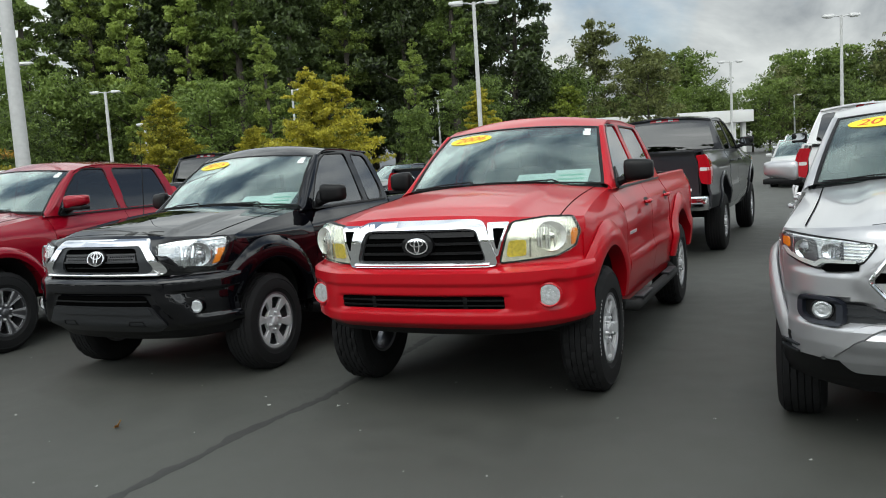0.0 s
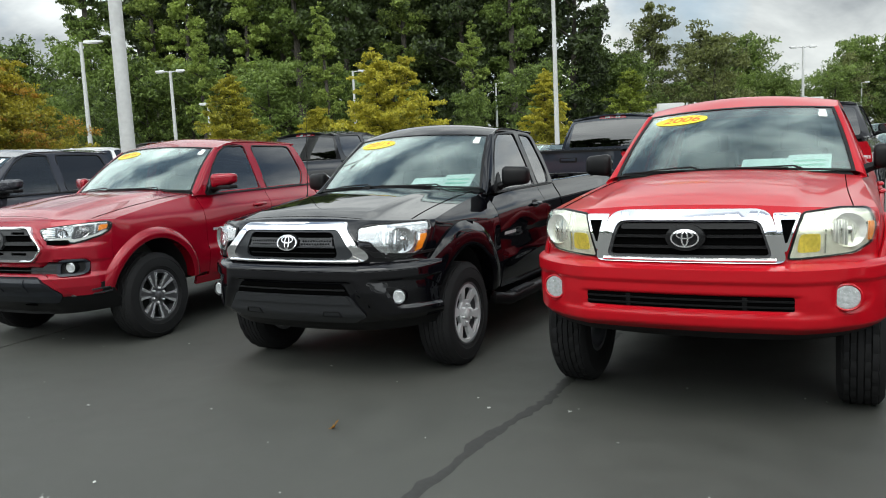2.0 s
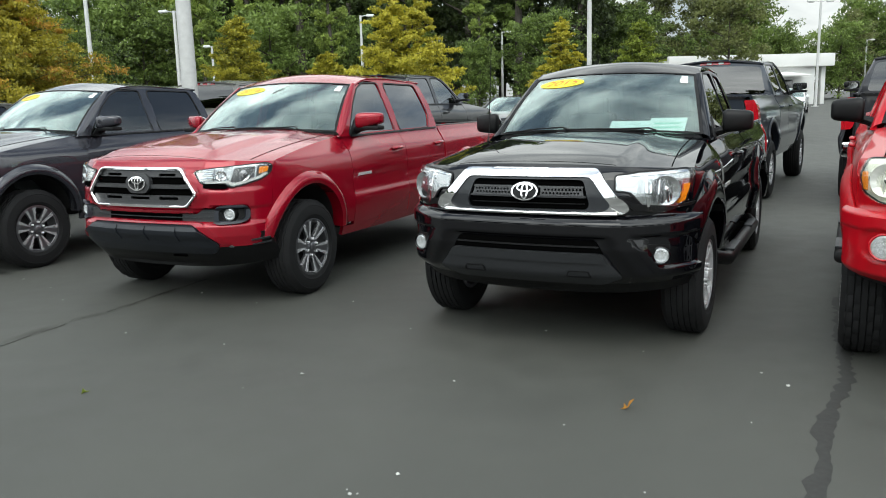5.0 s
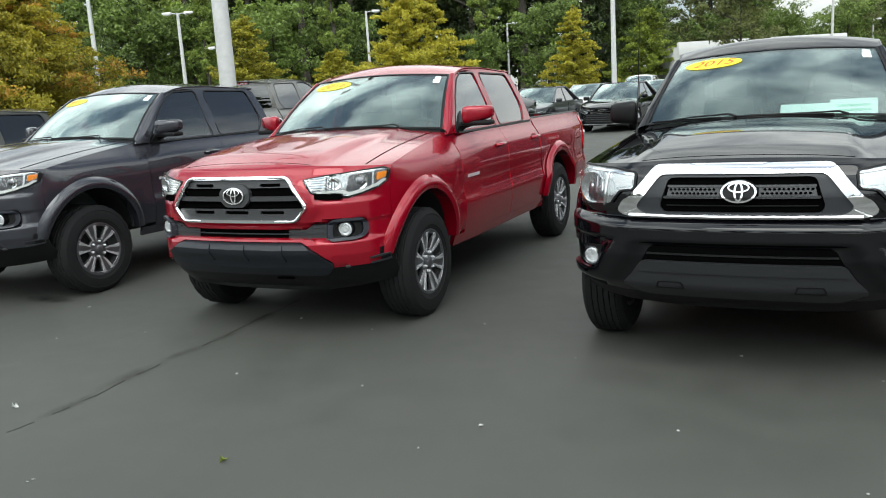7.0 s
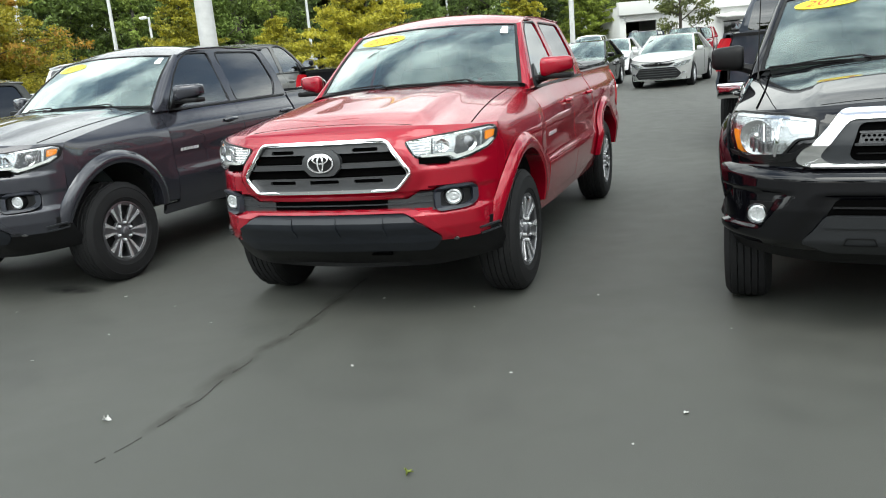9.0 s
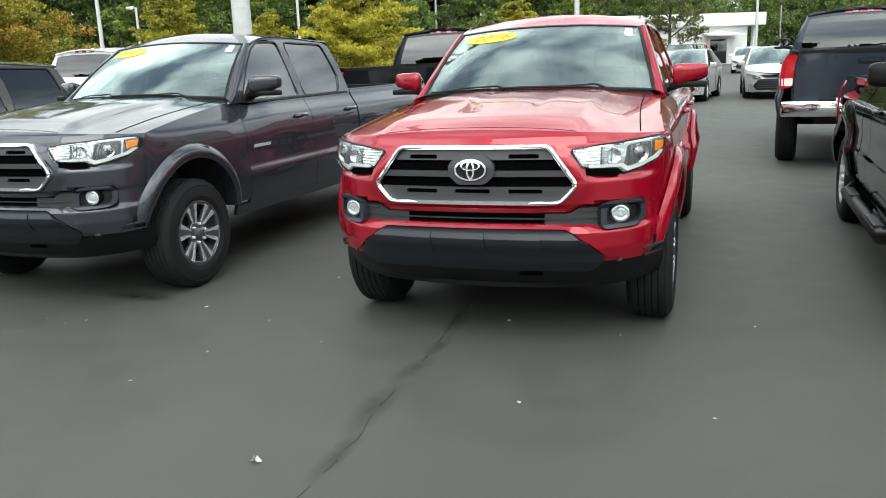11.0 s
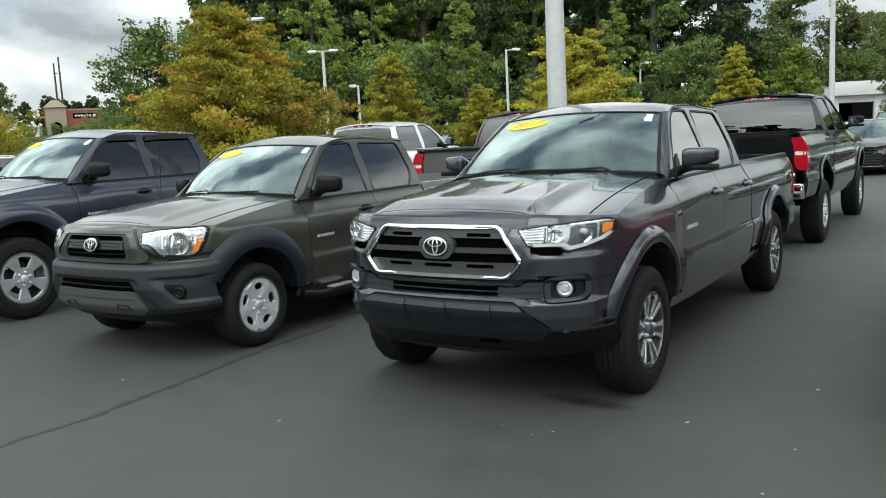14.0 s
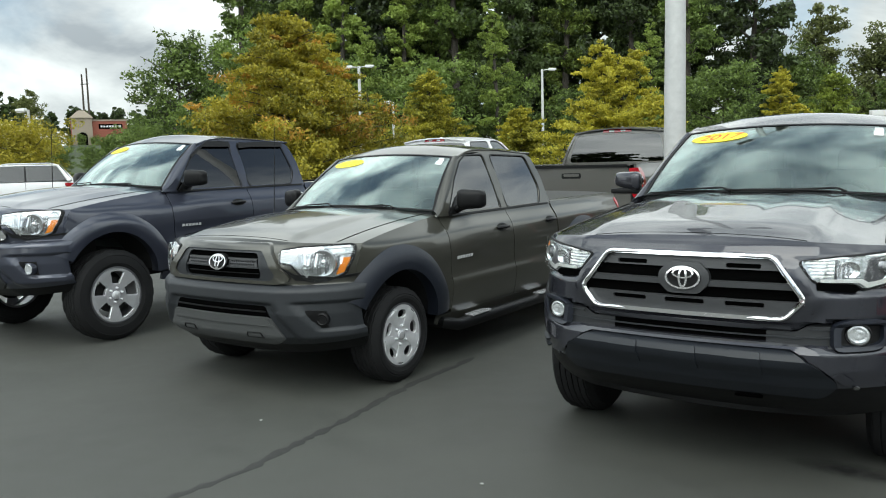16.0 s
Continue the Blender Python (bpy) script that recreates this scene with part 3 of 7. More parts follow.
    def addb(self, name, bm, mat, label="", sharp=35, parent=None):
        for v in bm.verts:
            v.co.x, v.co.z = self.broad(v.co.x, v.co.z), self.tall(v.co.z)
        ob = part(name, bm, mat, parent or self.root, label, sharp)
        if parent is None:
            ob.location.z = self.lift
        return ob

    def side_panel(self, name, y0, y1, zb, zt, mat, ny=24, nz=14, thick=0.03, extra=()):
        ys = sorted(set(list(np.linspace(y0, y1, ny)) + [v for v in extra if y0 < v < y1]))
        for s in (1, -1):
            P = []
            for y in ys:
                lo, hi = zb(y), zt(y)
                P.append([(s * self.side(y, lo + (hi - lo) * k / nz), y, lo + (hi - lo) * k / nz) for k in range(nz + 1)])
            P = np.array(P)
            self.add(name, shell(P if s > 0 else P[::-1], thick), mat)

    def body(self):
        st, pm = self.st, self.paint
        top = lambda y: self.edge(y)[1]
        ends = [c + d for c in (self.yf, self.yr) for d in (-0.485, -0.47, -0.45, 0.45, 0.47, 0.485)]
        yn = self.hood_point(1, 0)[1]
        pr = [(a, b) for b, a in st["prof"] if b >= 0.95]
        y_low = plan_y(0.865) - 0.004
        lean = lambda y: float(np.interp(y - plan_y(0.865), [a for a, b in pr], [b for a, b in pr]))
        fender_top = lambda y: min(top(y), lean(y)) if y < yn else top(y)
        self.side_panel("front_fender", y_low, 1.545, self.arch, fender_top, pm, 34, 14, extra=ends + [yn - 0.04, yn - 0.02, yn, yn + 0.02])
        yd = 2.60 if self.cab == "double" else 2.66
        self.side_panel("front_door", 1.552, yd, lambda y: 0.47, top, pm, 8, 40 if self.detail else 16)
        self.side_panel("rear_door" if self.cab == "double" else "rear_access_panel", yd + 0.007, self.yc - 0.02, lambda y: self.arch(y, 0.47), top, pm, 12, 40 if self.detail else 16, extra=ends)
        self.side_panel("bed_side", self.yc + 0.012, self.tail, lambda y: self.arch(y, 0.52), top, pm, 40, 28, extra=ends)
        self.side_panel("rocker_panel", 1.40, self.yr - 0.485, lambda y: 0.39, lambda y: 0.468, pm, 6, 3)
        # hood
        P = np.array([[self.hood_point(s, t) for t in np.linspace(0, 1, 22)] for s in np.linspace(-1, 1, 45)])
        hood = self.add("hood", shell(P, 0.02), pm, sharp=60)
        for s in (1, -1):
            up = lambda t, d: self.hood_point(s * (0.885 + d), t) + np.array((0, 0, 0.0025))
            self.add("hood_seam", shell(np.array([[up(t, d) for t in np.linspace(0.03, 1, 16)] for d in (-0.0028, 0.0028)]), 0.004), BLACK_AND_SHADE, parent=hood)
        P = np.array([[self.hood_point(s, (0.005 if self.style == "new" else 0.012) + 0.014 * (1 - (s / 0.58) ** 4) + d) + np.array((0, 0, 0.002)) for d in (-0.0016, 0.0016)] for s in np.linspace(-0.58, 0.58, 31)])
        if self.style != "early":
            self.add("hood_seam", shell(P, 0.004), BLACK_AND_SHADE, parent=hood)
        # nose skin under the grille and lamps
        xs = np.concatenate([-0.54 - 0.325 * np.sin(np.linspace(1, 0.06, 14) * math.pi / 2), np.linspace(-0.54, 0.54, 19), 0.54 + 0.325 * np.sin(np.linspace(0.06, 1, 14) * math.pi / 2)])
        zs = np.linspace(0, 1, 30)
        if self.style == "new" and self.detail:
            xs = np.concatenate([-0.54 - 0.325 * np.sin(np.linspace(1, 0.03, 22) * math.pi / 2), np.linspace(-0.54, 0.54, 45), 0.54 + 0.325 * np.sin(np.linspace(0.03, 1, 22) * math.pi / 2)])
            zs = np.linspace(0, 1, 64)
        form = self.nose_relief if self.style == "new" else lambda x, z: 0.0
        P = np.array([[(x, self.fas(x, z) - form(abs(x), z), z) for z in st["low"] + (self.nose_z(x) - st["low"]) * zs] for x in xs])
        self.add("front_bumper", shell(P, 0.03), self.bumper_mat if self.style == "new" else pm)
        # flares
        wd, hg = st["flare"] if self.detail else (0.05, 0.014)
        for c in (self.yf, self.yr):
            for s in (1, -1):
                P = []
                stop = 174 if c == self.yr else 168 if self.style == "new" else 150
                for a in np.linspace(radians(6), radians(stop), 40):
                    row = [(s * (self.side(c + ARCH_R * math.cos(a), ARCH_Z + ARCH_R * math.sin(a)) - 0.06), c + ARCH_R * math.cos(a), ARCH_Z + ARCH_R * math.sin(a))]
                    for k in np.linspace(0, 1, 7):
                        r = ARCH_R - 0.004 + wd * k
                        y, z = c + r * math.cos(a), ARCH_Z + r * math.sin(a)
                        row.append((s * self.side(max(y, 0.3), z, 0.003 + hg * (1 - k ** 3) * (0.9 + 0.1 * k)), y, z))
                    P.append(row)
                self.add("wheel_arch_flare", shell(np.array(P)[:: s], 0.012), self.flare_mat)
                # dark liner
                Q = [[(s * x, c + (ARCH_R + 0.012) * math.cos(a), ARCH_Z + (ARCH_R + 0.012) * math.sin(a)) for x in (0.50, 0.62, 0.74, 0.865)] for a in np.linspace(radians(8), radians(172), 24)]
                self.add("wheel_well_liner", shell(np.array(Q), 0.01), UNDER)
        bm = box_bm(0, (0.35 + self.tail) / 2, 0.50, 1.06, self.tail - 0.55, 0.20, 0.03)
        box_bm(0, 0.72, 0.62, 1.0, 0.5, 0.42, 0.03, bm=bm)
        tube_bm([(-0.70, self.yf, 0.36), (0.70, self.yf, 0.36)], 0.04, bm=bm)
        tube_bm([(-0.70, self.yr, 0.37), (0.70, self.yr, 0.37)], 0.05, bm=bm)
        self.addb("chassis", bm, UNDER)

    # -- cab --
    def ws(self, s, t):
        b = np.array((0.785 * s, 1.40 + 0.155 * s * s, 1.325 - 0.03 * s * s))
        e = np.array((0.635 * s, 1.99 + 0.10 * s * s, 1.712 - 0.030 * s * s))
        p = b * (1 - t) + e * t
        p[1] -= 0.03 * math.sin(math.pi * t) * (1 - 0.5 * s * s)
        p[2] += 0.02 * math.sin(math.pi * t)
        return p

    def green(self, z, h=0.0):
        """The half width of the cab side over the belt."""
        zb = 1.262
        return 0.842 - 0.34 * (z - zb) - 0.20 * max(0, z - zb) ** 2 + h

    def ws_map(self, s0, t0):
        """Metres on the windscreen round (s0, t0)."""
        def f(u, v, h):
            t = t0 + v / 0.78
            s = s0 + u / (0.765 * (1 - t) + 0.625 * t)
            p = self.ws(s, t)
            a, b = self.ws(s + 0.01, t) - self.ws(s - 0.01, t), self.ws(s, t + 0.01) - self.ws(s, t - 0.01)
            n = np.cross(a, b)
            n /= np.linalg.norm(n)
            return tuple(p + n * h)
        return f

    def glasshouse(self):
        pm, yc = self.paint, self.yc
        P = np.array([[self.ws(s, t) for t in np.linspace(0.0, 1, 14)] for s in np.linspace(-1, 1, 25)])
        g = self.add("windscreen", shell(P, 0.006), GLASS, "laminated windscreen reflecting the cloudy sky", sharp=60)
        # black border of the screen
        loops = [[(-1, 0), (1, 0), (1, 1), (-1, 1)], [(-0.972, 0.022), (0.972, 0.022), (0.972, 0.978), (-0.972, 0.978)]]
        def m(u, v, h):
            p = self.ws(u, v)
            return (p[0], p[1] - h * 0.56, p[2] + h * 0.83)
        self.addb("windscreen_seal", plate_bm(loops, m, 0.004, 0.0, np.linspace(-0.9, 0.9, 13), np.linspace(0.1, 0.9, 7)), PLASTIC, parent=g)
        # roof
        yr = yc - 0.06
        P = []
        for s in np.linspace(-1, 1, 25):
            f = self.ws(s, 1.0)
            col = []
            for t in np.linspace(0, 1, 20):
                y = f[1] * (1 - t) + (yr + 0.02 * (1 - s * s)) * t
                z = f[2] + (0.078 - 0.026 * s * s) * math.sin(math.pi / 2 * min(1, t / 0.24)) - 0.028 * smooth((t - 0.45) / 0.55)
                col.append(((0.635 + 0.008 * smooth(t / 0.3)) * s, y, z))
            P.append(col)
        P = np.array(P)
        self.add("roof", shell(P, 0.02), pm, sharp=60)
        self.roof_edge = P[-1]
        # side frames with window holes
        belt = 1.255
        top_line = [(p[1], p[2]) for p in P[-1]]
        front = [(1.50, belt), (1.62, 1.315), (1.80, 1.44), (1.96, 1.570), (2.07, 1.655)]
        zt = lambda y: float(np.interp(y, [q[0] for q in top_line], [q[1] for q in top_line])) - 0.012
        roof = [(2.16, zt(2.16) - 0.004), (2.6, zt(2.6)), (3.0, zt(3.0)), (yc - 0.16, zt(yc - 0.16)), (yc - 0.08, zt(yc - 0.1) - 0.03), (yc - 0.02, 1.50), (yc + 0.0, belt)]
        outline = front + roof
        yb = 2.60 if self.cab == "double" else 2.66
        w1 = rounded([(1.67, 1.262), (yb - 0.055, 1.268), (yb - 0.07, 1.692), (2.24, 1.690), (2.10, 1.638), (1.925, 1.512)], 0.03, 3)
        if self.cab == "double":
            w2 = rounded([(yb + 0.055, 1.268), (yc - 0.22, 1.275), (yc - 0.13, 1.40), (yc - 0.20, 1.675), (yb + 0.05, 1.69)], 0.05, 3)
        else:
            w2 = rounded([(yb + 0.05, 1.268), (yc - 0.13, 1.275), (yc - 0.085, 1.36), (yc - 0.16, 1.665), (yb + 0.045, 1.685)], 0.05, 3)
        for s in (1, -1):
            mp = lambda u, v, h: (s * self.green(v, h), u, v)
            fr = self.addb("cab_side_frame", plate_bm([outline, w1, w2], mp, 0.0, 0.03, cuts_v=(1.35, 1.45, 1.55)), pm)
            self.addb("front_side_window", plate_bm([grow(w1, 0.01)], mp, -0.008, 0.013, cuts_v=(1.35, 1.45, 1.55)), self.side_glass(True))
            self.addb("rear_side_window", plate_bm([grow(w2, 0.01)], mp, -0.008, 0.013, cuts_v=(1.35, 1.45, 1.55)), DARK_TINT if not self.detail else TINT)
            for w in (w1, w2):
                self.addb("window_seal", plate_bm([grow(w, 0.011), w], mp, 0.003, 0.0), PLASTIC, parent=fr)
            if self.visors:
                for w, y0, y1 in ((w1, 1.95, yb - 0.06), (w2, yb + 0.05, yc - 0.19)):
                    self.addb("window_visor", plate_bm([rounded([(y0, 1.640 if y0 > 2 else 1.545), (y0 + 0.20, 1.655), (y1, 1.655), (y1, 1.706), (y0 + 0.28, 1.706), (y0 + 0.02, 1.690 if y0 > 2 else 1.580)], 0.012, 2)], mp, 0.022, -0.004), PLASTIC, parent=fr)
            # the belt strip and the door gap
            self.addb("belt_moulding", plate_bm([[(1.70, 1.249), (yc - 0.05, 1.255), (yc - 0.05, 1.270), (1.70, 1.264)]], mp, 0.010, 0.02), PLASTIC, parent=fr)
            # windscreen pillar: from the screen's edge to the side frame
            A = [self.ws(s, t) for t in np.linspace(0, 1, 12)]
            fl = [(1.50, belt), (1.62, 1.315), (1.80, 1.44), (1.96, 1.570), (2.07, 1.655), (2.11, 1.680)]
            B = []
            for t in np.linspace(0, 1, 12):
                q = 1.255 + t * (1.680 - 1.255)
                y = float(np.interp(q, [f[1] for f in fl], [f[0] for f in fl]))
                B.append((s * self.green(q), y, q))
            P2 = np.array([[np.array(a) * (1 - k) + np.array(b) * k + np.array((s * 0.007, -0.007, 0.005)) * math.sin(math.pi * k) for k in (0, 0.2, 0.4, 0.6, 0.8, 1)] for a, b in zip(A, B)])
            self.add("windscreen_pillar", shell(P2[::s], 0.006), pm)
            # roof rail: from the roof's edge to the side frame
            P3 = []
            for p in P[-1]:
                q = (self.green(zt(p[1])), p[1], zt(p[1]))
                P3.append([(s * (p[0] * (1 - k) + q[0] * k + 0.006 * math.sin(math.pi * k)), p[1], p[2] * (1 - k) + q[2] * k + 0.006 * math.sin(math.pi * k)) for k in (0, 0.33, 0.66, 1)])
            self.add("roof_rail", shell(np.array(P3)[::-s], 0.02), pm)
        # back of the cab
        k = lambda z: self.green(z)
        outer = [(-k(1.255), 1.0), (k(1.255), 1.0), (k(1.255), 1.255), (k(1.5), 1.5), (k(1.69) - 0.03, 1.715), (0.3, 1.752), (-0.3, 1.752), (-k(1.69) + 0.03, 1.715), (-k(1.5), 1.5), (-k(1.255), 1.255)]
        hole = rounded([(-0.72, 1.30), (0.72, 1.30), (0.63, 1.655), (0.3, 1.675), (-0.3, 1.675), (-0.63, 1.655)], 0.05, 3)
        back = lambda u, v, h: (u, yc - 0.02 - 0.26 * max(0, v - 1.30) ** 1.4 + h, v)
        self.addb("cab_back_panel", plate_bm([outer, hole], back, 0.0, 0.03, cuts_v=(1.4, 1.5, 1.6)), pm)
        self.addb("rear_window", plate_bm([grow(hole, 0.012)], back, -0.004, 0.010, cuts_v=(1.4, 1.5, 1.6)), DARK_TINT if not self.detail else TINT)
        bl = self.addb("high_brake_light", plate_bm([rounded([(-0.22, 1.700), (0.22, 1.700), (0.20, 1.742), (-0.20, 1.742)], 0.01)], back, 0.014, 0.02), TAIL_RED, "red high-mounted brake light with clear cargo lamps")
        for s in (-1, 1):
            self.addb("cargo_lamp", plate_bm([rounded([(s * 0.085 - 0.035, 1.708), (s * 0.085 + 0.035, 1.708), (s * 0.085 + 0.035, 1.732), (s * 0.085 - 0.035, 1.732)], 0.006)], back, 0.018, 0.0), CLEAR_WHITE, parent=bl)

    def side_glass(self, front):
        return SIDE_GLASS if front and self.style == "new" else TINT

    def bed(self, tonneau):
        pm, y0, y1 = self.paint, self.yc + 0.012, self.tail
        zt = lambda y: self.edge(y)[1]
        for s in (1, -1):
            P = np.array([[(s * (self.side(y, zt(y)) + 0.002 - 0.11 * k), y, zt(y) + 0.012 * math.sin(math.pi * min(1, k * 1.3 + 0.05))) for k in np.linspace(0, 1, 6)] for y in np.linspace(y0, y1, 8)])
            self.add("bed_rail_cap", shell(P[::s], 0.02), PLASTIC if self.style == "new" and self.detail else pm)
            P = np.array([[(s * 0.735, y, z) for z in np.linspace(0.70, 1.262, 4)] for y in np.linspace(y0, y1 - 0.03, 4)])
            self.add("bed_inner_wall", shell(P[::-s], 0.02), PLASTIC)
        self.addb("bed_floor", box_bm(0, (y0 + y1) / 2, 0.70, 1.5, y1 - y0 - 0.04, 0.05), PLASTIC)
        bk = lambda u, v, h: (u, y1 - 0.045 + h - 0.03 * (u / 0.8) ** 4, v)
        gate = self.addb("tailgate", plate_bm([rounded([(-0.725, 0.70), (0.725, 0.70), (0.725, 1.262), (-0.725, 1.262)], 0.03)], bk, 0.045, 0.03, cuts_u=np.linspace(-0.6, 0.6, 9), cuts_v=(0.8, 1.1)), pm)
        self.addb("tailgate_recess", plate_bm([rounded([(-0.13, 1.10), (0.13, 1.10), (0.13, 1.17), (-0.13, 1.17)], 0.02)], bk, 0.048, 0.0), PLASTIC, parent=gate)
        self.addb("tailgate_handle", plate_bm([rounded([(-0.10, 1.125), (0.10, 1.125), (0.10, 1.16), (-0.10, 1.16)], 0.012)], bk, 0.058, 0.0), self.handle_mat, parent=gate)
        self.addb("tailgate_cap", plate_bm([[(-0.725, 1.238), (0.725, 1.238), (0.725, 1.275), (-0.725, 1.275)]], bk, 0.060, 0.03, cuts_u=np.linspace(-0.6, 0.6, 7)), PLASTIC, parent=gate)
        for s in (1, -1):
            x0, x1 = 0.735, 0.865
            def lm(u, v, h):
                w = min(u, x1 + 0.16)
                if w <= x1 - 0.02:
                    return (s * w, y1 - 0.02 + h, v)
                d = w - (x1 - 0.02)
                return (s * (self.side(y1 - d, v) + h), y1 + 0.012 - d, v)
            e = -0.085 if self.detail else 0.0
            red = plate_bm([rounded([(x0 + 0.03, 0.845), (0.95 + e, 0.83), (0.985 + e, 0.90), (0.965 + e, 1.05), (0.985 + e, 1.19), (0.96 + e, 1.235), (x0, 1.225), (x0, 0.95)], 0.035, 4)], lm, 0.008 if self.detail else 0.016, 0.02, cuts_u=(0.845, 0.87, 0.9), cuts_v=(0.95, 1.05, 1.15))
            tl = self.addb("tail_light", red, TAIL_RED, "red tail light with a clear reversing lens")
            z0, z1 = (0.865, 0.96) if self.tail_kind == "low" else (1.015, 1.065)
            self.addb("reversing_lens", plate_bm([rounded([(x0 + 0.012, z0), (0.885, z0 + 0.01), (0.875, z1 - 0.01), (x0 + 0.012, z1)], 0.02)], lm, 0.021, 0.0, cuts_u=(0.845, 0.87, 0.9)), CLEAR_WHITE, parent=tl)
        bm = box_bm(0, y1 + 0.045, 0.60, 1.72, 0.20, 0.19, 0.03)
        self.addb("rear_bumper", bm, CHROME if self.tail_kind != "dark" else PLASTIC)
        self.addb("bumper_step", box_bm(0, y1 + 0.06, 0.706, 1.0, 0.16, 0.02, 0.005), PLASTIC)
        if tonneau:
            P = np.array([[(0.80 * s, y, 1.285 + 0.025 * (1 - s * s)) for y in np.linspace(y0 + 0.01, y1, 10)] for s in np.linspace(-1, 1, 15)])
            self.add("bed_cover", shell(P, 0.03), PLASTIC, "black soft bed cover")

    # -- front --
    def fmap(self, u, v, h):
        k = (self.fas(abs(u) + 0.004, v) - self.fas(abs(u) - 0.004, v)) / 0.008 if abs(u) > 0.05 else 0.0
        k = min(k, 4.0)
        q = h / math.sqrt(1 + k * k)
        return (u + math.copysign(q * k, u), self.fas(u, v) - q, v)

    def plate(self, name, loops, mat, out, back=0.01, parent=None, label="", step=0.05, bulge=None):
        us = [p[0] for p in loops[0]]
        cu = list(np.arange(-0.9, 0.91, step))
        if step < 0.06:
            cu += [s * u for u in (0.775, 0.815, 0.833, 0.844, 0.855, 0.862, 0.869, 0.876, 0.882, 0.887) for s in (1, -1)]
        cu = sorted(u for u in cu if min(us) + 0.001 < u < max(us) - 0.001)
        vs = [p[1] for p in loops[0]]
        cv = sorted(set(round(float(v), 4) for v in list(np.arange(0.36, 1.2, 0.045)) + [q[0] for q in self.st["prof"]] + [q[0] for q in bulge or ()] if min(vs) + 0.002 < v < max(vs) - 0.002))
        at = self.fmap
        if bulge:
            bz, bh = zip(*bulge)
            at = lambda u, v, h: self.fmap(u, v, h + float(np.interp(v, bz, bh)))
        return self.addb(name, plate_bm(loops, at, out, back, cu, cv), mat, label, parent=parent)

    def bead(self, loop, r, out, closed=True, mat=None):
        pts = [Vector(self.fmap(u, v, out)) for u, v in loop]
        if closed:
            pts.append(pts[0])
        return self.addb("chrome_bead", tube_bm(pts, r, 8), mat or CHROME)

    def emblem(self, z, a):
        b = a * 0.68
        self.plate("emblem_backing", [ellipse(0, z, a * 1.02, b * 1.03, 32)], PLASTIC, 0.040, 0.0, step=9)
        e = self.plate("emblem", [ellipse(0, z, a, b, 32), ellipse(0, z, a * 0.885, b * 0.85, 32)], BADGE, 0.050, -0.040, label="chrome oval emblem", step=9)
        self.plate("emblem_bar", [ellipse(0, z + b * 0.38, a * 0.62, b * 0.46, 24), ellipse(0, z + b * 0.38, a * 0.52, b * 0.33, 24)], BADGE, 0.049, -0.040, parent=e, step=9)
        self.plate("emblem_bar", [ellipse(0, z, a * 0.27, b * 0.88, 24), ellipse(0, z, a * 0.155, b * 0.70, 24)], BADGE, 0.0495, -0.040, parent=e, step=9)
        return e

    def headlamp(self, s, outline, hazy=False):
        o = list(outline) if s > 0 else mirror_u(outline)
        o = rounded(o, 0.016, 3)
        k = self.plate("headlight", [o], CREAM if hazy else REFLECTOR, 0.008, 0.01, label="clear headlight with amber corner marker" if not hazy else "hazed headlight lens with a yellow indicator")
        lay = lambda nm, pts, mat, out, r=0.01: self.plate(nm, [rounded(pts if s > 0 else mirror_u(pts), r, 2)], mat, out, 0.0, parent=k)
        def bowl(x, z, r, mat, nm, prof, lead=0.004):
            """A turned piece set square to the car's nose."""
            slope = (self.fas(x + 0.03, z) - self.fas(x - 0.03, z)) / 0.06
            p = self.fmap(x * s, z, lead)
            v, f = lathe([(h, q * r) for h, q in prof], 28, closed=False)
            rot = pose(p[0], p[1], p[2], 0, 0, -90 + s * math.degrees(math.atan(slope)) * 0.62)
            return self.add(nm, ([tuple(rot @ Vector(c)) for c in v], f), mat, parent=k)
        def flutes(x, z, r):
            for i in range(-6, 7):
                if i == 0:
                    continue
                u = x + r * i / 6.8
                h = math.sqrt(max(0.0, r * r - (u - x) ** 2)) * 0.92
                z0 = z - h if i % 3 else z - 0.3 * h
                lay("lamp_flute", [(u - 0.0035, z0), (u + 0.0035, z0), (u + 0.0035, z + h), (u - 0.0035, z + h)], (STEEL_GREY if hazy else LAMP_GREY) if i % 3 else CHROME, 0.020, 0.001)
        cup = [(-0.002, 0.01), (0.001, 0.35), (0.007, 0.70), (0.016, 0.96), (0.017, 1.0), (0.010, 1.04), (-0.02, 1.05)]
        cap = [(0.019, 0.01), (0.018, 0.5), (0.012, 0.9), (0.0, 1.0)]
        if self.style == "new":
            lay("lamp_bezel", [(0.688, 0.985), (0.76, 0.985), (0.80, 1.005), (0.80, 1.098), (0.70, 1.088)], LAMP_DARK, 0.011, 0.015)
            lay("lamp_bezel", [(0.808, 1.005), (0.848, 1.040), (0.850, 1.098), (0.836, 1.106), (0.808, 1.102)], LAMP_DARK, 0.011, 0.008)
            bowl(0.752, 1.042, 0.046, CHROME, "projector_ring", cup)
            bowl(0.752, 1.042, 0.036, LAMP_GREY, "projector_lamp", [(0.022, 0.01), (0.020, 0.4), (0.014, 0.75), (0.004, 1.0)])
            bowl(0.640, 1.040, 0.036, CHROME, "reflector_bowl", cup)
            lay("amber_marker", [(0.816, 1.040), (0.846, 1.056), (0.848, 1.094), (0.816, 1.090)], AMBER, 0.018, 0.006)
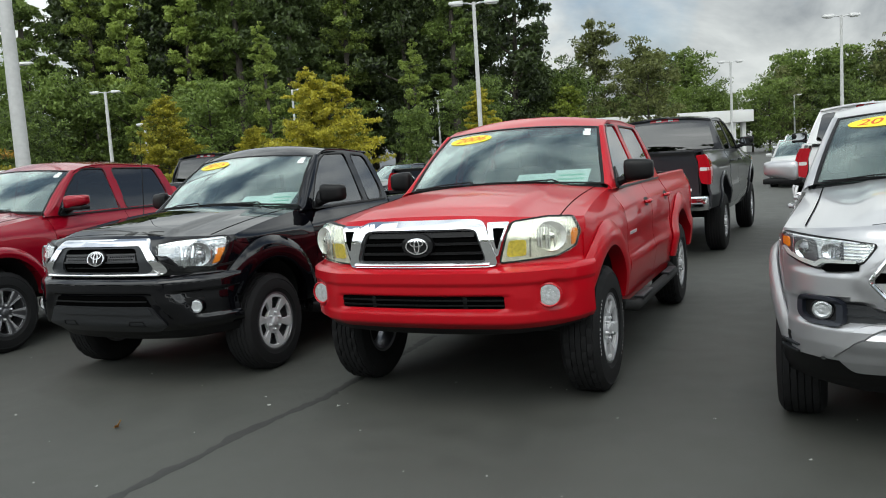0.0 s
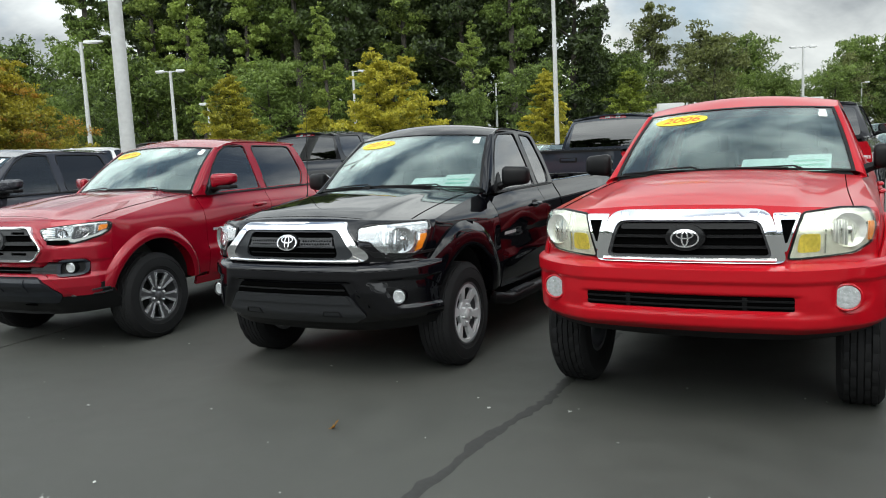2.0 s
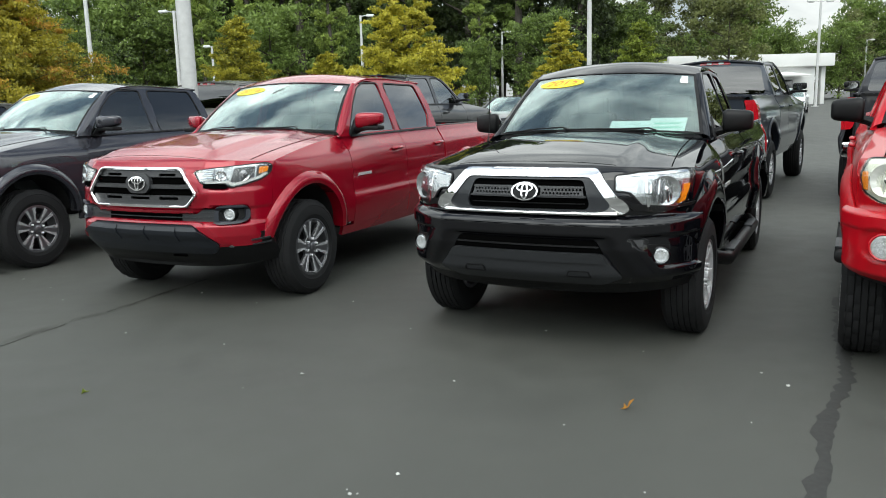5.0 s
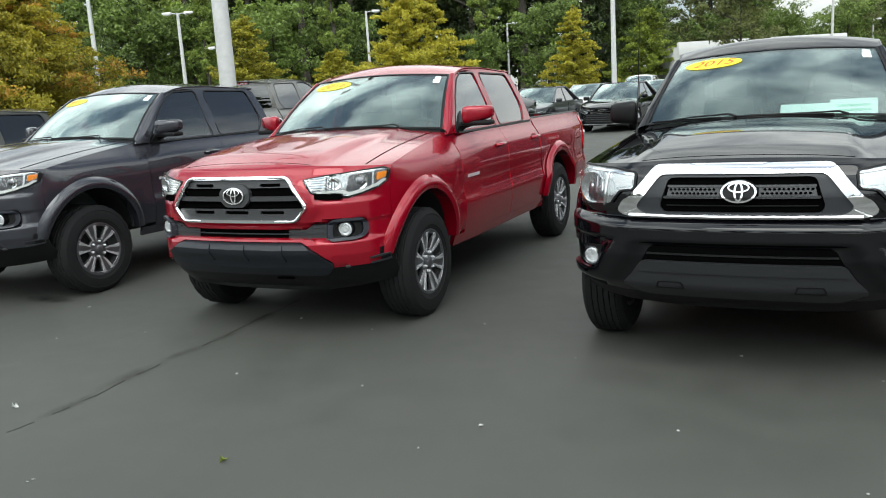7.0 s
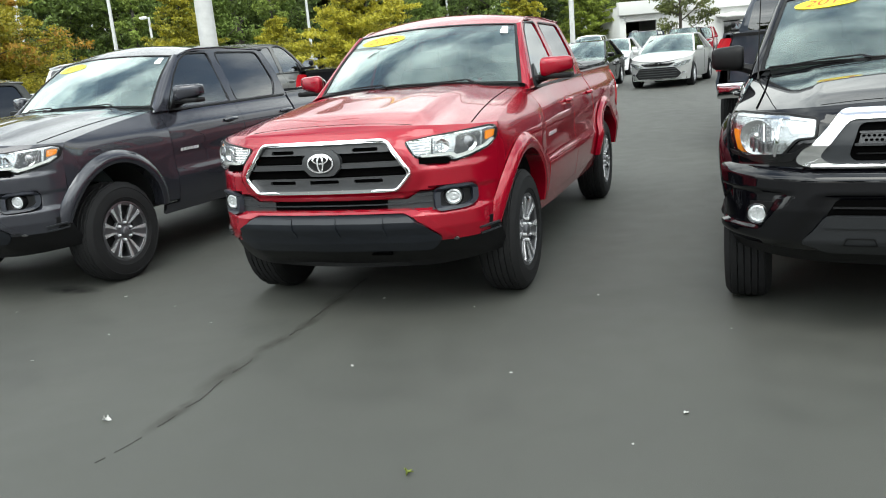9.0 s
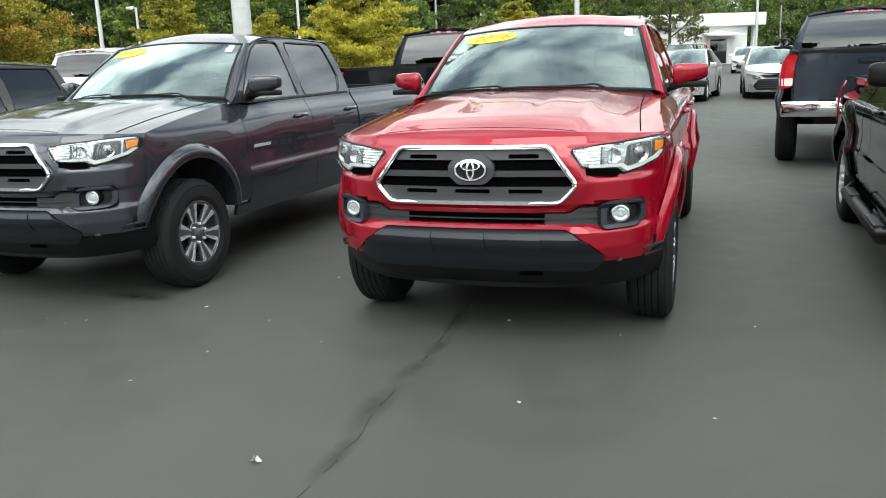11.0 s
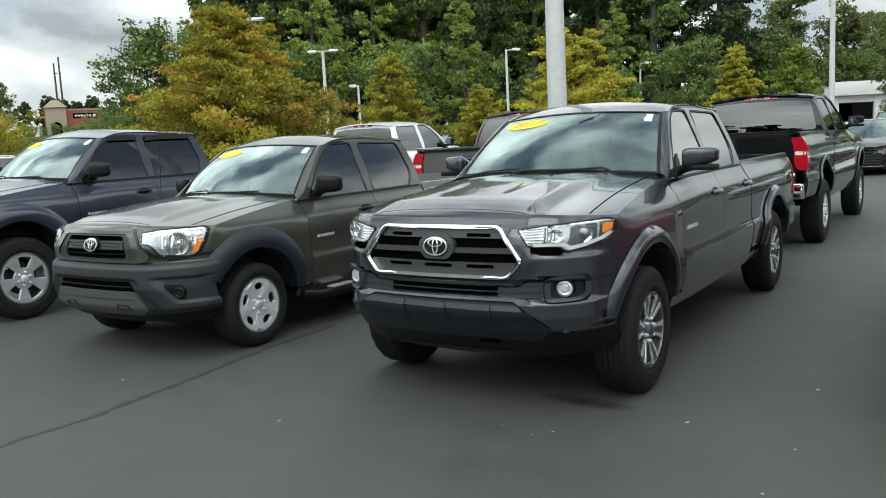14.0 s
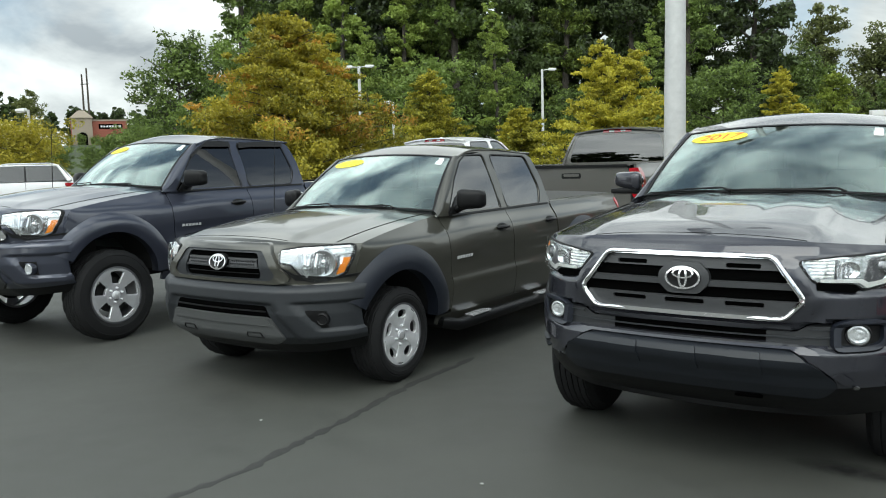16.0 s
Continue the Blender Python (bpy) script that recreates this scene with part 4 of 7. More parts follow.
            lay("running_light_bar", [(0.555, 0.984), (0.668, 0.982), (0.697, 0.958), (0.76, 0.976), (0.824, 1.006), (0.850, 1.040), (0.838, 1.046), (0.812, 1.018), (0.755, 0.994), (0.702, 0.980), (0.680, 0.998), (0.555, 0.998)], CLEAR_WHITE, 0.016, 0.002)
            for i in range(5):
                z = 1.006 + i * 0.015
                lay("lamp_rib", [(0.530 - 0.006 * i, z), (0.592, z + 0.002), (0.592, z + 0.009), (0.530 - 0.006 * i, z + 0.007)], CHROME if i % 2 else CREAM, 0.014, 0.001)
            for i in range(3):
                u = 0.606 + i * 0.014
                lay("lamp_flute", [(u, 1.005), (u + 0.004, 1.005), (u + 0.004, 1.080), (u, 1.078)], LAMP_GREY, 0.013, 0.001)
            lay("lamp_divider", [(0.596, 0.995), (0.601, 0.995), (0.601, 1.086), (0.596, 1.084)], LAMP_DARK, 0.014, 0.001)
            lay("lamp_brow", [(0.495, 1.070), (0.60, 1.086), (0.80, 1.104), (0.80, 1.111), (0.60, 1.093), (0.495, 1.076)], CHROME, 0.014, 0.001)
        elif hazy:
            bowl(0.722, 1.050, 0.090, CREAM, "reflector_bowl", cup)
            bowl(0.722, 1.050, 0.022, CHROME, "bulb_cap", cap)
            flutes(0.722, 1.050, 0.084)
            lay("indicator_reflector", [(0.528, 0.942), (0.608, 0.944), (0.610, 1.040), (0.540, 1.040)], INDICATOR_YELLOW, 0.012, 0.015)
            lay("amber_marker", [(0.808, 0.985), (0.820, 0.99), (0.832, 1.05), (0.828, 1.085), (0.812, 1.085)], AMBER, 0.018, 0.004)
            lay("lamp_divider", [(0.620, 0.935), (0.627, 0.935), (0.631, 1.145), (0.624, 1.145)], CHROME, 0.016, 0.001)
        else:
            bowl(0.735, 1.028, 0.088, REFLECTOR, "reflector_bowl", cup)
            bowl(0.735, 1.033, 0.020, CHROME, "bulb_cap", cap)
            flutes(0.735, 1.028, 0.082)
            lay("lamp_divider", [(0.652, 0.935), (0.662, 0.935), (0.640, 1.125), (0.630, 1.125)], CHROME, 0.016, 0.001)
            lay("indicator_reflector", [(0.528, 1.050), (0.600, 1.046), (0.618, 1.112), (0.526, 1.104)], STEEL_GREY, 0.010, 0.01)
            lay("amber_marker", [(0.790, 0.945), (0.820, 0.962), (0.836, 1.035), (0.837, 1.062), (0.806, 1.058), (0.806, 1.00)], AMBER, 0.020, 0.004)
            lay("lamp_brow", [(0.52, 1.116), (0.61, 1.130), (0.828, 1.138), (0.828, 1.128), (0.61, 1.120), (0.52, 1.106)], CHROME, 0.014, 0.001)
        lens = self.plate("lamp_lens", [o], HAZY if hazy else LENS, 0.030, -0.022, parent=k)
        lens.visible_shadow = False
        self.plate("lamp_rim", [grow(o, 0.006), grow(o, -0.004)], PLASTIC, 0.010, 0.01, parent=k, step=0.05)

    def fog(self, s, x, z, r=0.046, bezel=None, lead=0.0):
        if bezel:
            o = rounded([(u if s > 0 else -u, v) for u, v in (bezel if s > 0 else bezel[::-1])], 0.03, 3)
            self.plate("fog_light_bezel", [o], PLASTIC, 0.012, 0.01)
            self.plate("fog_light_rim", [grow(o, 0.002), grow(o, -0.020)], SLATE_PLASTIC, 0.034, 0.0)
        y = self.fas(x, z)
        slope = (self.fas(abs(x) + 0.03, z) - self.fas(abs(x) - 0.03, z)) / 0.06
        turn = pose(x * s, y - lead, z, 0, 0, -90 + s * math.degrees(math.atan(slope)) * 0.3)
        v, f = lathe([(-0.04, r * 1.20), (0.010, r * 1.20), (0.014, r * 1.10), (0.010, r * 1.02), (-0.01, r)], 24, closed=False)
        k = self.add("fog_light", ([tuple(turn @ Vector(p)) for p in v], f), PLASTIC if self.style == "new" else self.bumper_mat, "round fog light with a clear lens")
        v, f = lathe([(0.004, 0.001), (0.007, r * 0.3), (0.004, r * 0.55), (0.008, r * 0.8), (0.004, r * 1.04)], 24, closed=False)
        self.add("fog_reflector", ([tuple(turn @ Vector(p)) for p in v], f), FOG_GLASS, parent=k)
        v, f = lathe([(0.014, 0.001), (0.012, r * 0.6), (0.006, r * 1.04)], 24, closed=False)
        self.add("fog_lens", ([tuple(turn @ Vector(p)) for p in v], f), LENS, parent=k)

    def fog_blank(self, s, x, z):
        p = self.fmap(x * s, z, 0.012)
        v, f = lathe([(-0.02, 0.048), (0.012, 0.046), (0.016, 0.036), (0.010, 0.030), (0.008, 0.001)], 24, closed=False)
        turn = pose(p[0], p[1], p[2], 0, 0, -90 + s * 22)
        self.add("fog_light_blank", ([tuple(turn @ Vector(c)) for c in v], f), PLASTIC)

    def bars(self, z, h, x, mat, out, name="grille_bar"):
        return self.plate(name, [rounded([(-x, z - h / 2), (x, z - h / 2), (x, z + h / 2), (-x, z + h / 2)], 0.006, 2)], mat, out, 0.0)

    def front(self, grille_paint):
        st = self.style
        if st == "new":
            (z0, z1, z2), (x0, x1, x2) = GRILLE_Z, GRILLE_X
            o = rounded([(-x0, z0), (x0, z0), (x1, z1), (x2, z2), (-x2, z2), (-x1, z1)], 0.03, 3)
            gm = grille_paint or GRILLE_GREY
            # black sheet paints the shade behind the grille bars
            self.plate("grille_cavity", [o], BLACK_AND_SHADE, 0.004, 0.01)
            self.plate("grille_surround", [grow(o, 0.010), grow(o, -0.010)], CHROME, 0.040, 0.0, label="thin chrome grille surround")
            self.bead(o, 0.010, 0.042)
            def lim(z, m=0.014):
                return float(np.interp(z, GRILLE_Z, GRILLE_X)) - m
            def bar(z0, z1, out, name="grille_bar", holes=()):
                cut = [(-lim(z0), z0), (lim(z0), z0)] + ([(lim(0.905), 0.905)] if z0 < 0.905 < z1 else []) + [(lim(z1), z1), (-lim(z1), z1)] + ([(-lim(0.905), 0.905)] if z0 < 0.905 < z1 else [])
                self.plate(name, [cut] + [rounded([(a, c), (b, c), (b, d), (a, d)], 0.006, 1) for a, b, c, d in holes], gm, out, 0.0)
            bar(1.030, 1.088, 0.020, "grille_upper_bar", [(-0.335, -0.185, 1.036, 1.058), (0.185, 0.335, 1.036, 1.058)])
            bar(0.945, 0.975, 0.026)
            bar(0.822, 0.892, 0.020, "grille_lower_bar", [(-0.355, -0.185, 0.858, 0.880), (-0.092, 0.092, 0.858, 0.880), (0.185, 0.355, 0.858, 0.880)])
            hexa = rounded([(-0.070, 0.906), (0.070, 0.906), (0.118, 0.955), (0.118, 1.008), (0.070, 1.058), (-0.070, 1.058), (-0.118, 1.008), (-0.118, 0.955)], 0.02)
            self.plate("emblem_plaque", [hexa], gm, 0.038, 0.0)
            self.emblem(0.983, 0.082)
            # lower mouth: a black sheet as the slot's shade, between ribbed side panels
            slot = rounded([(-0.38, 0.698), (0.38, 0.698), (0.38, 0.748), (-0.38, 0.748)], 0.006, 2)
            self.plate("lower_grille", [slot], BLACK_AND_SHADE, 0.001, 0.0)
            for s in (1, -1):
                wing = [(0.36, 0.692), (0.50, 0.672), (0.62, 0.678), (0.62, 0.790), (0.535, 0.790), (0.48, 0.750), (0.36, 0.750)]
                w = self.plate("mouth_side_panel", [rounded(wing if s > 0 else mirror_u(wing), 0.008, 2)], PAD_DARK, 0.004, 0.0)
                for z in (0.726, 0.762):
                    rib = [(0.48 if z < 0.75 else 0.525, z), (0.605, z), (0.605, z + 0.005), (0.48 if z < 0.75 else 0.525, z + 0.005)]
                    self.plate("panel_rib", [rib if s > 0 else mirror_u(rib)], GREY_PLASTIC, 0.012, 0.0, parent=w)
            self.bars(0.724, 0.006, 0.50, GREY_PLASTIC, 0.013, "lower_grille_bar")
            for s in (1, -1):
                self.headlamp(s, self.st["lamp"])
                bz = [(0.592, 0.675), (0.735, 0.680), (0.768, 0.712), (0.764, 0.812), (0.632, 0.815), (0.588, 0.785)]
                if self.fogs:
                    self.fog(s, 0.682, 0.745, 0.044, bz, lead=0.030)
                o2 = [(0.545, 0.950), (0.655, 0.938), (0.675, 0.952), (0.655, 0.975), (0.545, 0.985)]
                self.plate("lamp_underside", [o2 if s > 0 else mirror_u(o2)], BLACK_AND_SHADE, 0.016, 0.0)
            # skid plate and air dam
            pad = self.paint if grille_paint else SKID_GREY
            skid = rounded([(-0.56, 0.440), (0.56, 0.440), (0.615, 0.515), (0.505, 0.652), (0.46, 0.672), (-0.46, 0.672), (-0.505, 0.652), (-0.615, 0.515)], 0.03, 3)
            lip = ((0.44, -0.006), (0.52, -0.002), (0.560, 0.004), (0.582, 0.016), (0.600, 0.028), (0.630, 0.030), (0.652, 0.016), (0.672, -0.004))
            plate = self.plate("skid_plate", [skid], pad, 0.030, 0.01, bulge=lip)
            for i in range(3):
                u = -0.28 + i * 0.28
                self.plate("skid_rib", [rounded([(u - 0.075, 0.540), (u + 0.075, 0.540), (u + 0.068, 0.660), (u - 0.068, 0.660)], 0.012)], pad, 0.038, 0.0, parent=plate, bulge=lip)
            # painted band over the skid plate, running down to its lower corners
            band = [(-0.665, 0.525), (-0.600, 0.600), (-0.535, 0.684), (-0.48, 0.700), (0.48, 0.700), (0.535, 0.684), (0.600, 0.600), (0.665, 0.525),
                    (0.622, 0.520), (0.510, 0.656), (0.464, 0.678), (-0.464, 0.678), (-0.510, 0.656), (-0.622, 0.520)]
            self.plate("bumper_band", [band], self.bumper_mat, 0.036, 0.0)
            self.dam(0.315, 0.520, -0.05, 0.085)
            # the slot's shade, laid on as a black strip
            self.plate("dam_slot", [rounded([(0.22, 0.412), (0.34, 0.412), (0.34, 0.424), (0.22, 0.424)], 0.004)], BLACK_AND_SHADE, 0.034, 0.0)
            for s in (1, -1):
                # highlights of the two valance notches, painted as lighter grey plates
                for i in range(2):
                    cut = [(0.775, 0.500 + 0.036 * i), (0.850, 0.512 + 0.036 * i), (0.850, 0.522 + 0.036 * i), (0.775, 0.510 + 0.036 * i)]
                    self.plate("dam_fin", [cut if s > 0 else mirror_u(cut)], GREY_PLASTIC, 0.028, 0.0)
                self.plate("tow_cover", [ellipse(s * 0.665, 0.500, 0.010, 0.010, 10)], PAD_GREY, 0.024, 0.03)
        elif st == "facelift":
            gc = grille_paint or CHROME
            outer = rounded([(-0.520, 0.885), (0.520, 0.885), (0.575, 0.915), (0.560, 0.96), (0.412, 1.165), (-0.412, 1.165), (-0.560, 0.96), (-0.575, 0.915)], 0.03, 3)
            inner = rounded([(-0.465, 0.908), (0.465, 0.908), (0.505, 0.945), (0.382, 1.115), (-0.382, 1.115), (-0.505, 0.945)], 0.03, 3)
            self.plate("grille_surround", [outer, inner], gc, 0.034, 0.01, label="wide chrome grille surround" if gc is CHROME else "painted grille surround")
            if gc is CHROME:
                self.bead([(u, 0.897) for u in np.linspace(-0.53, 0.53, 21)], 0.011, 0.036, False)
            self.plate("grille_frame", [grow(inner, 0.004), rounded([(-0.365, 0.918), (0.365, 0.918), (0.385, 0.950), (0.345, 1.085), (0.32, 1.098), (-0.32, 1.098), (-0.345, 1.085), (-0.385, 0.950)], 0.02)], GREY_PLASTIC, 0.024, 0.01)
            # shade inside the grille frame, painted as a black sheet
            self.plate("grille_cavity", [rounded([(-0.43, 0.912), (0.43, 0.912), (0.44, 0.950), (0.35, 1.102), (-0.35, 1.102), (-0.44, 0.950)], 0.02)], BLACK_AND_SHADE, 0.004, 0.01)
            self.bars(0.996, 0.012, 0.365, GRILLE_GREY, 0.024)
            self.bars(1.053, 0.010, 0.345, GRILLE_GREY, 0.024)
            self.bars(0.952, 0.006, 0.355, PLASTIC, 0.012)
            for s in (1, -1):
                mesh = [(s * 0.09, 1.002), (s * 0.35, 1.002), (s * 0.338, 1.050), (s * 0.09, 1.050)]
                holes = []
                for i in range(11):
                    for j in range(2):
                        u, v = s * (0.108 + i * 0.021 + (0.010 if j else 0)), 1.016 + j * 0.020
                        holes.append(ellipse(u, v, 0.0085, 0.0075, 6))
                self.plate("grille_mesh", [mesh if s > 0 else mesh[::-1]] + holes, GRILLE_GREY, 0.020, 0.0, step=9)
            self.emblem(1.028, 0.083)
            for s in (1, -1):
                self.headlamp(s, self.st["lamp"])
                o2 = [(0.53, 1.005), (0.60, 0.955), (0.78, 0.930), (0.87, 0.945), (0.86, 0.925), (0.70, 0.905), (0.60, 0.915)]
                self.plate("lamp_underside", [o2 if s > 0 else mirror_u(o2)], PLASTIC, 0.010, 0.0)
            def relief(x, z):
                xr = 0.50 + (0.86 - z) * 0.56
                inside = smooth((xr - 0.05 - x) / 0.035) * smooth((0.770 - z) / 0.025)
                pod = smooth((x - xr - 0.05) / 0.03) * smooth((0.775 - z) / 0.02) * smooth((z - 0.560) / 0.02)
                return 0.034 - 0.030 * inside - 0.030 * pod
            self.bumper_bar(0.46, 0.882, relief)
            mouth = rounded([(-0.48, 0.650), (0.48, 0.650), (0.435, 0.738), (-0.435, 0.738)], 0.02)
            # black sheet stands in for the shaded mouth of the bumper
            self.plate("bumper_mouth", [mouth], BLACK_AND_SHADE, 0.010, 0.0)
            self.bars(0.700, 0.010, 0.45, PLASTIC, 0.018, "mouth_bar")
            raw = self.bumper_mat is GREY_PLASTIC
            lip = rounded([(-0.46, 0.452), (0.46, 0.452), (0.560, 0.510), (0.475, 0.662), (-0.475, 0.662), (-0.560, 0.510)], 0.03, 3)
            pad = self.plate("lower_bumper_pad", [lip], PAD_GREY if raw else PAD_DARK, 0.026, 0.0)
            self.plate("pad_lip", [rounded([(-0.490, 0.600), (0.490, 0.600), (0.462, 0.658), (-0.462, 0.658)], 0.012)], PAD_GREY if raw else PAD_DARK, 0.036, 0.0, parent=pad)
            for u in (-0.33, 0.33):
                self.plate("pad_recess", [rounded([(u - 0.075, 0.505), (u + 0.075, 0.505), (u + 0.06, 0.548), (u - 0.06, 0.548)], 0.008), rounded([(u - 0.066, 0.509), (u + 0.066, 0.509), (u + 0.054, 0.543), (u - 0.054, 0.543)], 0.006)], PLASTIC, 0.032, 0.0, parent=pad)
            for s in (1, -1):
                bz = [(0.715, 0.585), (0.815, 0.585), (0.820, 0.700), (0.660, 0.715)]
                o = rounded(bz if s > 0 else mirror_u(bz), 0.02)
                self.plate("fog_light_bezel", [o], PLASTIC, 0.012, 0.0)
                if self.fogs:
                    self.fog(s, 0.738, 0.645, 0.046, lead=0.034)
                else:
                    self.fog_blank(s, 0.745, 0.645)
            self.dam(0.37, 0.50, 0.02)
        else:
            outer = rounded([(-0.478, 0.890), (0.478, 0.890), (0.484, 0.93), (0.412, 1.150), (0.355, 1.175), (-0.355, 1.175), (-0.412, 1.150), (-0.484, 0.93)], 0.04, 3)
            inner = rounded([(-0.428, 0.915), (0.428, 0.915), (0.372, 1.100), (0.335, 1.120), (-0.335, 1.120), (-0.372, 1.100)], 0.04, 3)
            self.plate("grille_surround", [outer, inner], CHROME, 0.040, 0.01, label="thick chrome grille surround")
            # the grille's inner shade is a black sheet
            self.plate("grille_cavity", [grow(inner, 0.004)], BLACK_AND_SHADE, 0.005, 0.01)
            self.plate("grille_inner_rim", [grow(inner, 0.002), grow(inner, -0.012)], GRILLE_GREY, 0.024, 0.0)
            self.bead([(u, 0.904) for u in np.linspace(-0.442, 0.442, 19)], 0.010, 0.042, False)
            for z, h, w in ((1.085, 0.030, 0.350), (1.030, 0.016, 0.378), (0.972, 0.016, 0.398)):
                self.bars(z, h, w, PLASTIC, 0.018)
            self.plate("emblem_plaque", [ellipse(0, 1.025, 0.102, 0.073, 28)], PLASTIC, 0.040, 0.0)
            self.emblem(1.022, 0.074)
            for s in (1, -1):
                self.headlamp(s, self.st["lamp"], True)
                ear = [(0.470, 0.950), (0.488, 0.950), (0.540, 1.152), (0.420, 1.152)]
                vent = [(0.480, 0.995), (0.488, 0.995), (0.522, 1.118), (0.458, 1.118)]
                e = self.plate("grille_ear", [rounded(ear if s > 0 else mirror_u(ear), 0.01), rounded(vent if s > 0 else mirror_u(vent), 0.006)], CHROME, 0.030, 0.0)
                # black sheet as the vent's shade
                self.plate("side_vent", [vent if s > 0 else mirror_u(vent)], BLACK_AND_SHADE, 0.012, 0.0, parent=e)
            def relief(x, z):
                slot = smooth((0.55 - x) / 0.02) * smooth((z - 0.625) / 0.015) * smooth((0.728 - z) / 0.015)
                cup = smooth((0.098 - math.hypot((x - 0.732) * 1.25, z - 0.708)) / 0.020)
                return 0.030 + 0.014 * smooth((z - 0.775) / 0.022) + 0.010 * smooth((0.625 - z) / 0.03) * smooth((0.70 - x) / 0.06) - 0.022 * slot - 0.020 * cup
            self.bumper_bar(0.50, 0.885, relief)
            # shade of the bumper mouth, put in as a black sheet
            self.plate("bumper_mouth", [rounded([(-0.53, 0.640), (0.53, 0.640), (0.53, 0.715), (-0.53, 0.715)], 0.015)], BLACK_AND_SHADE, 0.014, 0.0)
            for z in (0.660, 0.692):
                self.bars(z, 0.010, 0.525, PLASTIC, 0.022, "mouth_bar")
            for u in (-0.30, 0.30):
                self.plate("mouth_bar", [[(u - 0.012, 0.642), (u + 0.012, 0.642), (u + 0.012, 0.712), (u - 0.012, 0.712)]], PLASTIC, 0.018, 0.0)
            for s in (1, -1):
                self.fog(s, 0.728, 0.708, 0.062, lead=0.036)
            self.dam(0.455, 0.53, -0.02)

    def bumper_bar(self, z0, z1, relief):
        """A separate bumper that stands proud of the nose and wraps to the wheel arches; relief(x, z) is how far."""
        edge = 0.54 + 0.335 * np.sin(np.linspace(0.04, 1, 26) * math.pi / 2)
        xs = np.concatenate([-edge[::-1], np.linspace(-0.54, 0.54, 37), edge])
        P = []
        for x in xs:
            col, w = [], abs(x) / 0.875
            lo = z0 + 0.03 * w ** 6
            for k in np.linspace(0, 1, 44):
                z = lo + (z1 - lo) * k
                o = relief(abs(x), z) * min(1, 8 * k + 0.2) - 0.022 * max(0.0, 1 - (1 - k) / 0.07) ** 2
                s = smooth((abs(x) - 0.6) / 0.27)
                col.append((x + math.copysign(o * s * 0.9 + 0.018 * s, x), self.fas(x, z) - o * (1 - s), z))
            P.append(col)
        self.add("bumper_cover", shell(np.array(P), 0.02), self.bumper_mat, sharp=50)

    def dam(self, z0, z1, inset, rise=0.0):
        """The black valance; its top rises towards the wheels."""
        P = []
        for x in np.linspace(-0.868, 0.868, 57):
            k = abs(x) / 0.868
            top, low = z1 + rise * smooth((k - 0.70) / 0.30), z0 + 0.05 * k ** 3
            P.append([(x, self.fas(x, z) + inset * 0.3, z) for z in np.linspace(low, top, 9)])
        self.add("air_dam", shell(np.array(P), 0.03), PLASTIC)

    # -- trim --
    def trim(self, board):
        pm = self.paint
        for s in (1, -1):
            # mirror
            bm = bmesh.new()
            bmesh.ops.create_uvsphere(bm, u_segments=24, v_segments=14, radius=1)
            new_style = self.style == "new"
            for v in bm.verts:
                x, y, z = v.co
                q = (abs(x) ** 5 + abs(y) ** 3 + abs(z) ** 5) ** (-1 / 4.4)
                x, y, z = x * q, y * q, z * q
                if new_style:
                    v.co = Vector((s * (0.982 + 0.108 * x), 1.80 + 0.062 * y + 0.045 * x, 1.398 + 0.062 * z * (1 - 0.20 * x) + 0.010 * x))
                else:
                    v.co = Vector((s * (0.985 + 0.102 * x), 1.80 + 0.066 * y + 0.03 * x, 1.385 + 0.080 * z * (1 - 0.10 * x)))
            mm = self.addb("door_mirror", bm, self.mirror_mat, sharp=60)
            if new_style:
                bm = box_bm(s * 0.972, 1.805, 1.322, 0.24, 0.13, 0.040, 0.014)
                self.addb("mirror_base", bm, PLASTIC, parent=mm)
            bm = bmesh.new()
            tube_bm([(s * 0.80, 1.80, 1.285), (s * 0.86, 1.80, 1.31), (s * 0.93, 1.80, 1.33)], [0.04, 0.032, 0.03], 10, bm)
            self.addb("mirror_arm", bm, PLASTIC, parent=mm)
            bm = bmesh.new()
            bmesh.ops.create_circle(bm, cap_ends=True, segments=24, radius=1)
            for v in bm.verts:
                v.co = Vector((s * (0.985 + 0.092 * v.co.x), 1.876, 1.395 + 0.055 * v.co.y))
            ret = bmesh.ops.extrude_face_region(bm, geom=bm.faces[:])
            for g in ret["geom"]:
                if isinstance(g, bmesh.types.BMVert):
                    g.co.y -= 0.02
            self.addb("mirror_glass", bm, MIRROR, parent=mm)
            # triangle in the window corner
            tri = [(1.70, 1.268), (1.86, 1.268), (1.91, 1.42), (1.86, 1.40)]
            self.addb("window_corner_cover", plate_bm([tri], lambda u, v, h: (s * self.green(v, h), u, v), 0.006, 0.02), PLASTIC)
            # handles
            hy = [2.43] + ([self.yc - 0.14] if self.cab == "double" else [])
            for y in hy:
                cup = plate_bm([ellipse(y - 0.02, 1.105, 0.085, 0.036, 20)], lambda u, v, h: (s * self.side(u, v, h), u, v), 0.0025, 0.01)
                c = self.addb("door_handle", cup, pm if new_style else PLASTIC)
                x = self.side(y, 1.10)
                bm = tube_bm([(s * (x + 0.004), y - 0.115, 1.103), (s * (x + 0.028), y - 0.09, 1.106), (s * (x + 0.034), y - 0.03, 1.108), (s * (x + 0.028), y + 0.04, 1.108), (s * (x + 0.004), y + 0.065, 1.106)], [0.012, 0.016, 0.017, 0.016, 0.013], 10)
                self.addb("handle_grip", bm, self.handle_mat, parent=c)
            # chrome badge with the model lettering as a plain bar
            if self.detail:
                b0, z0 = 1.64, 0.90
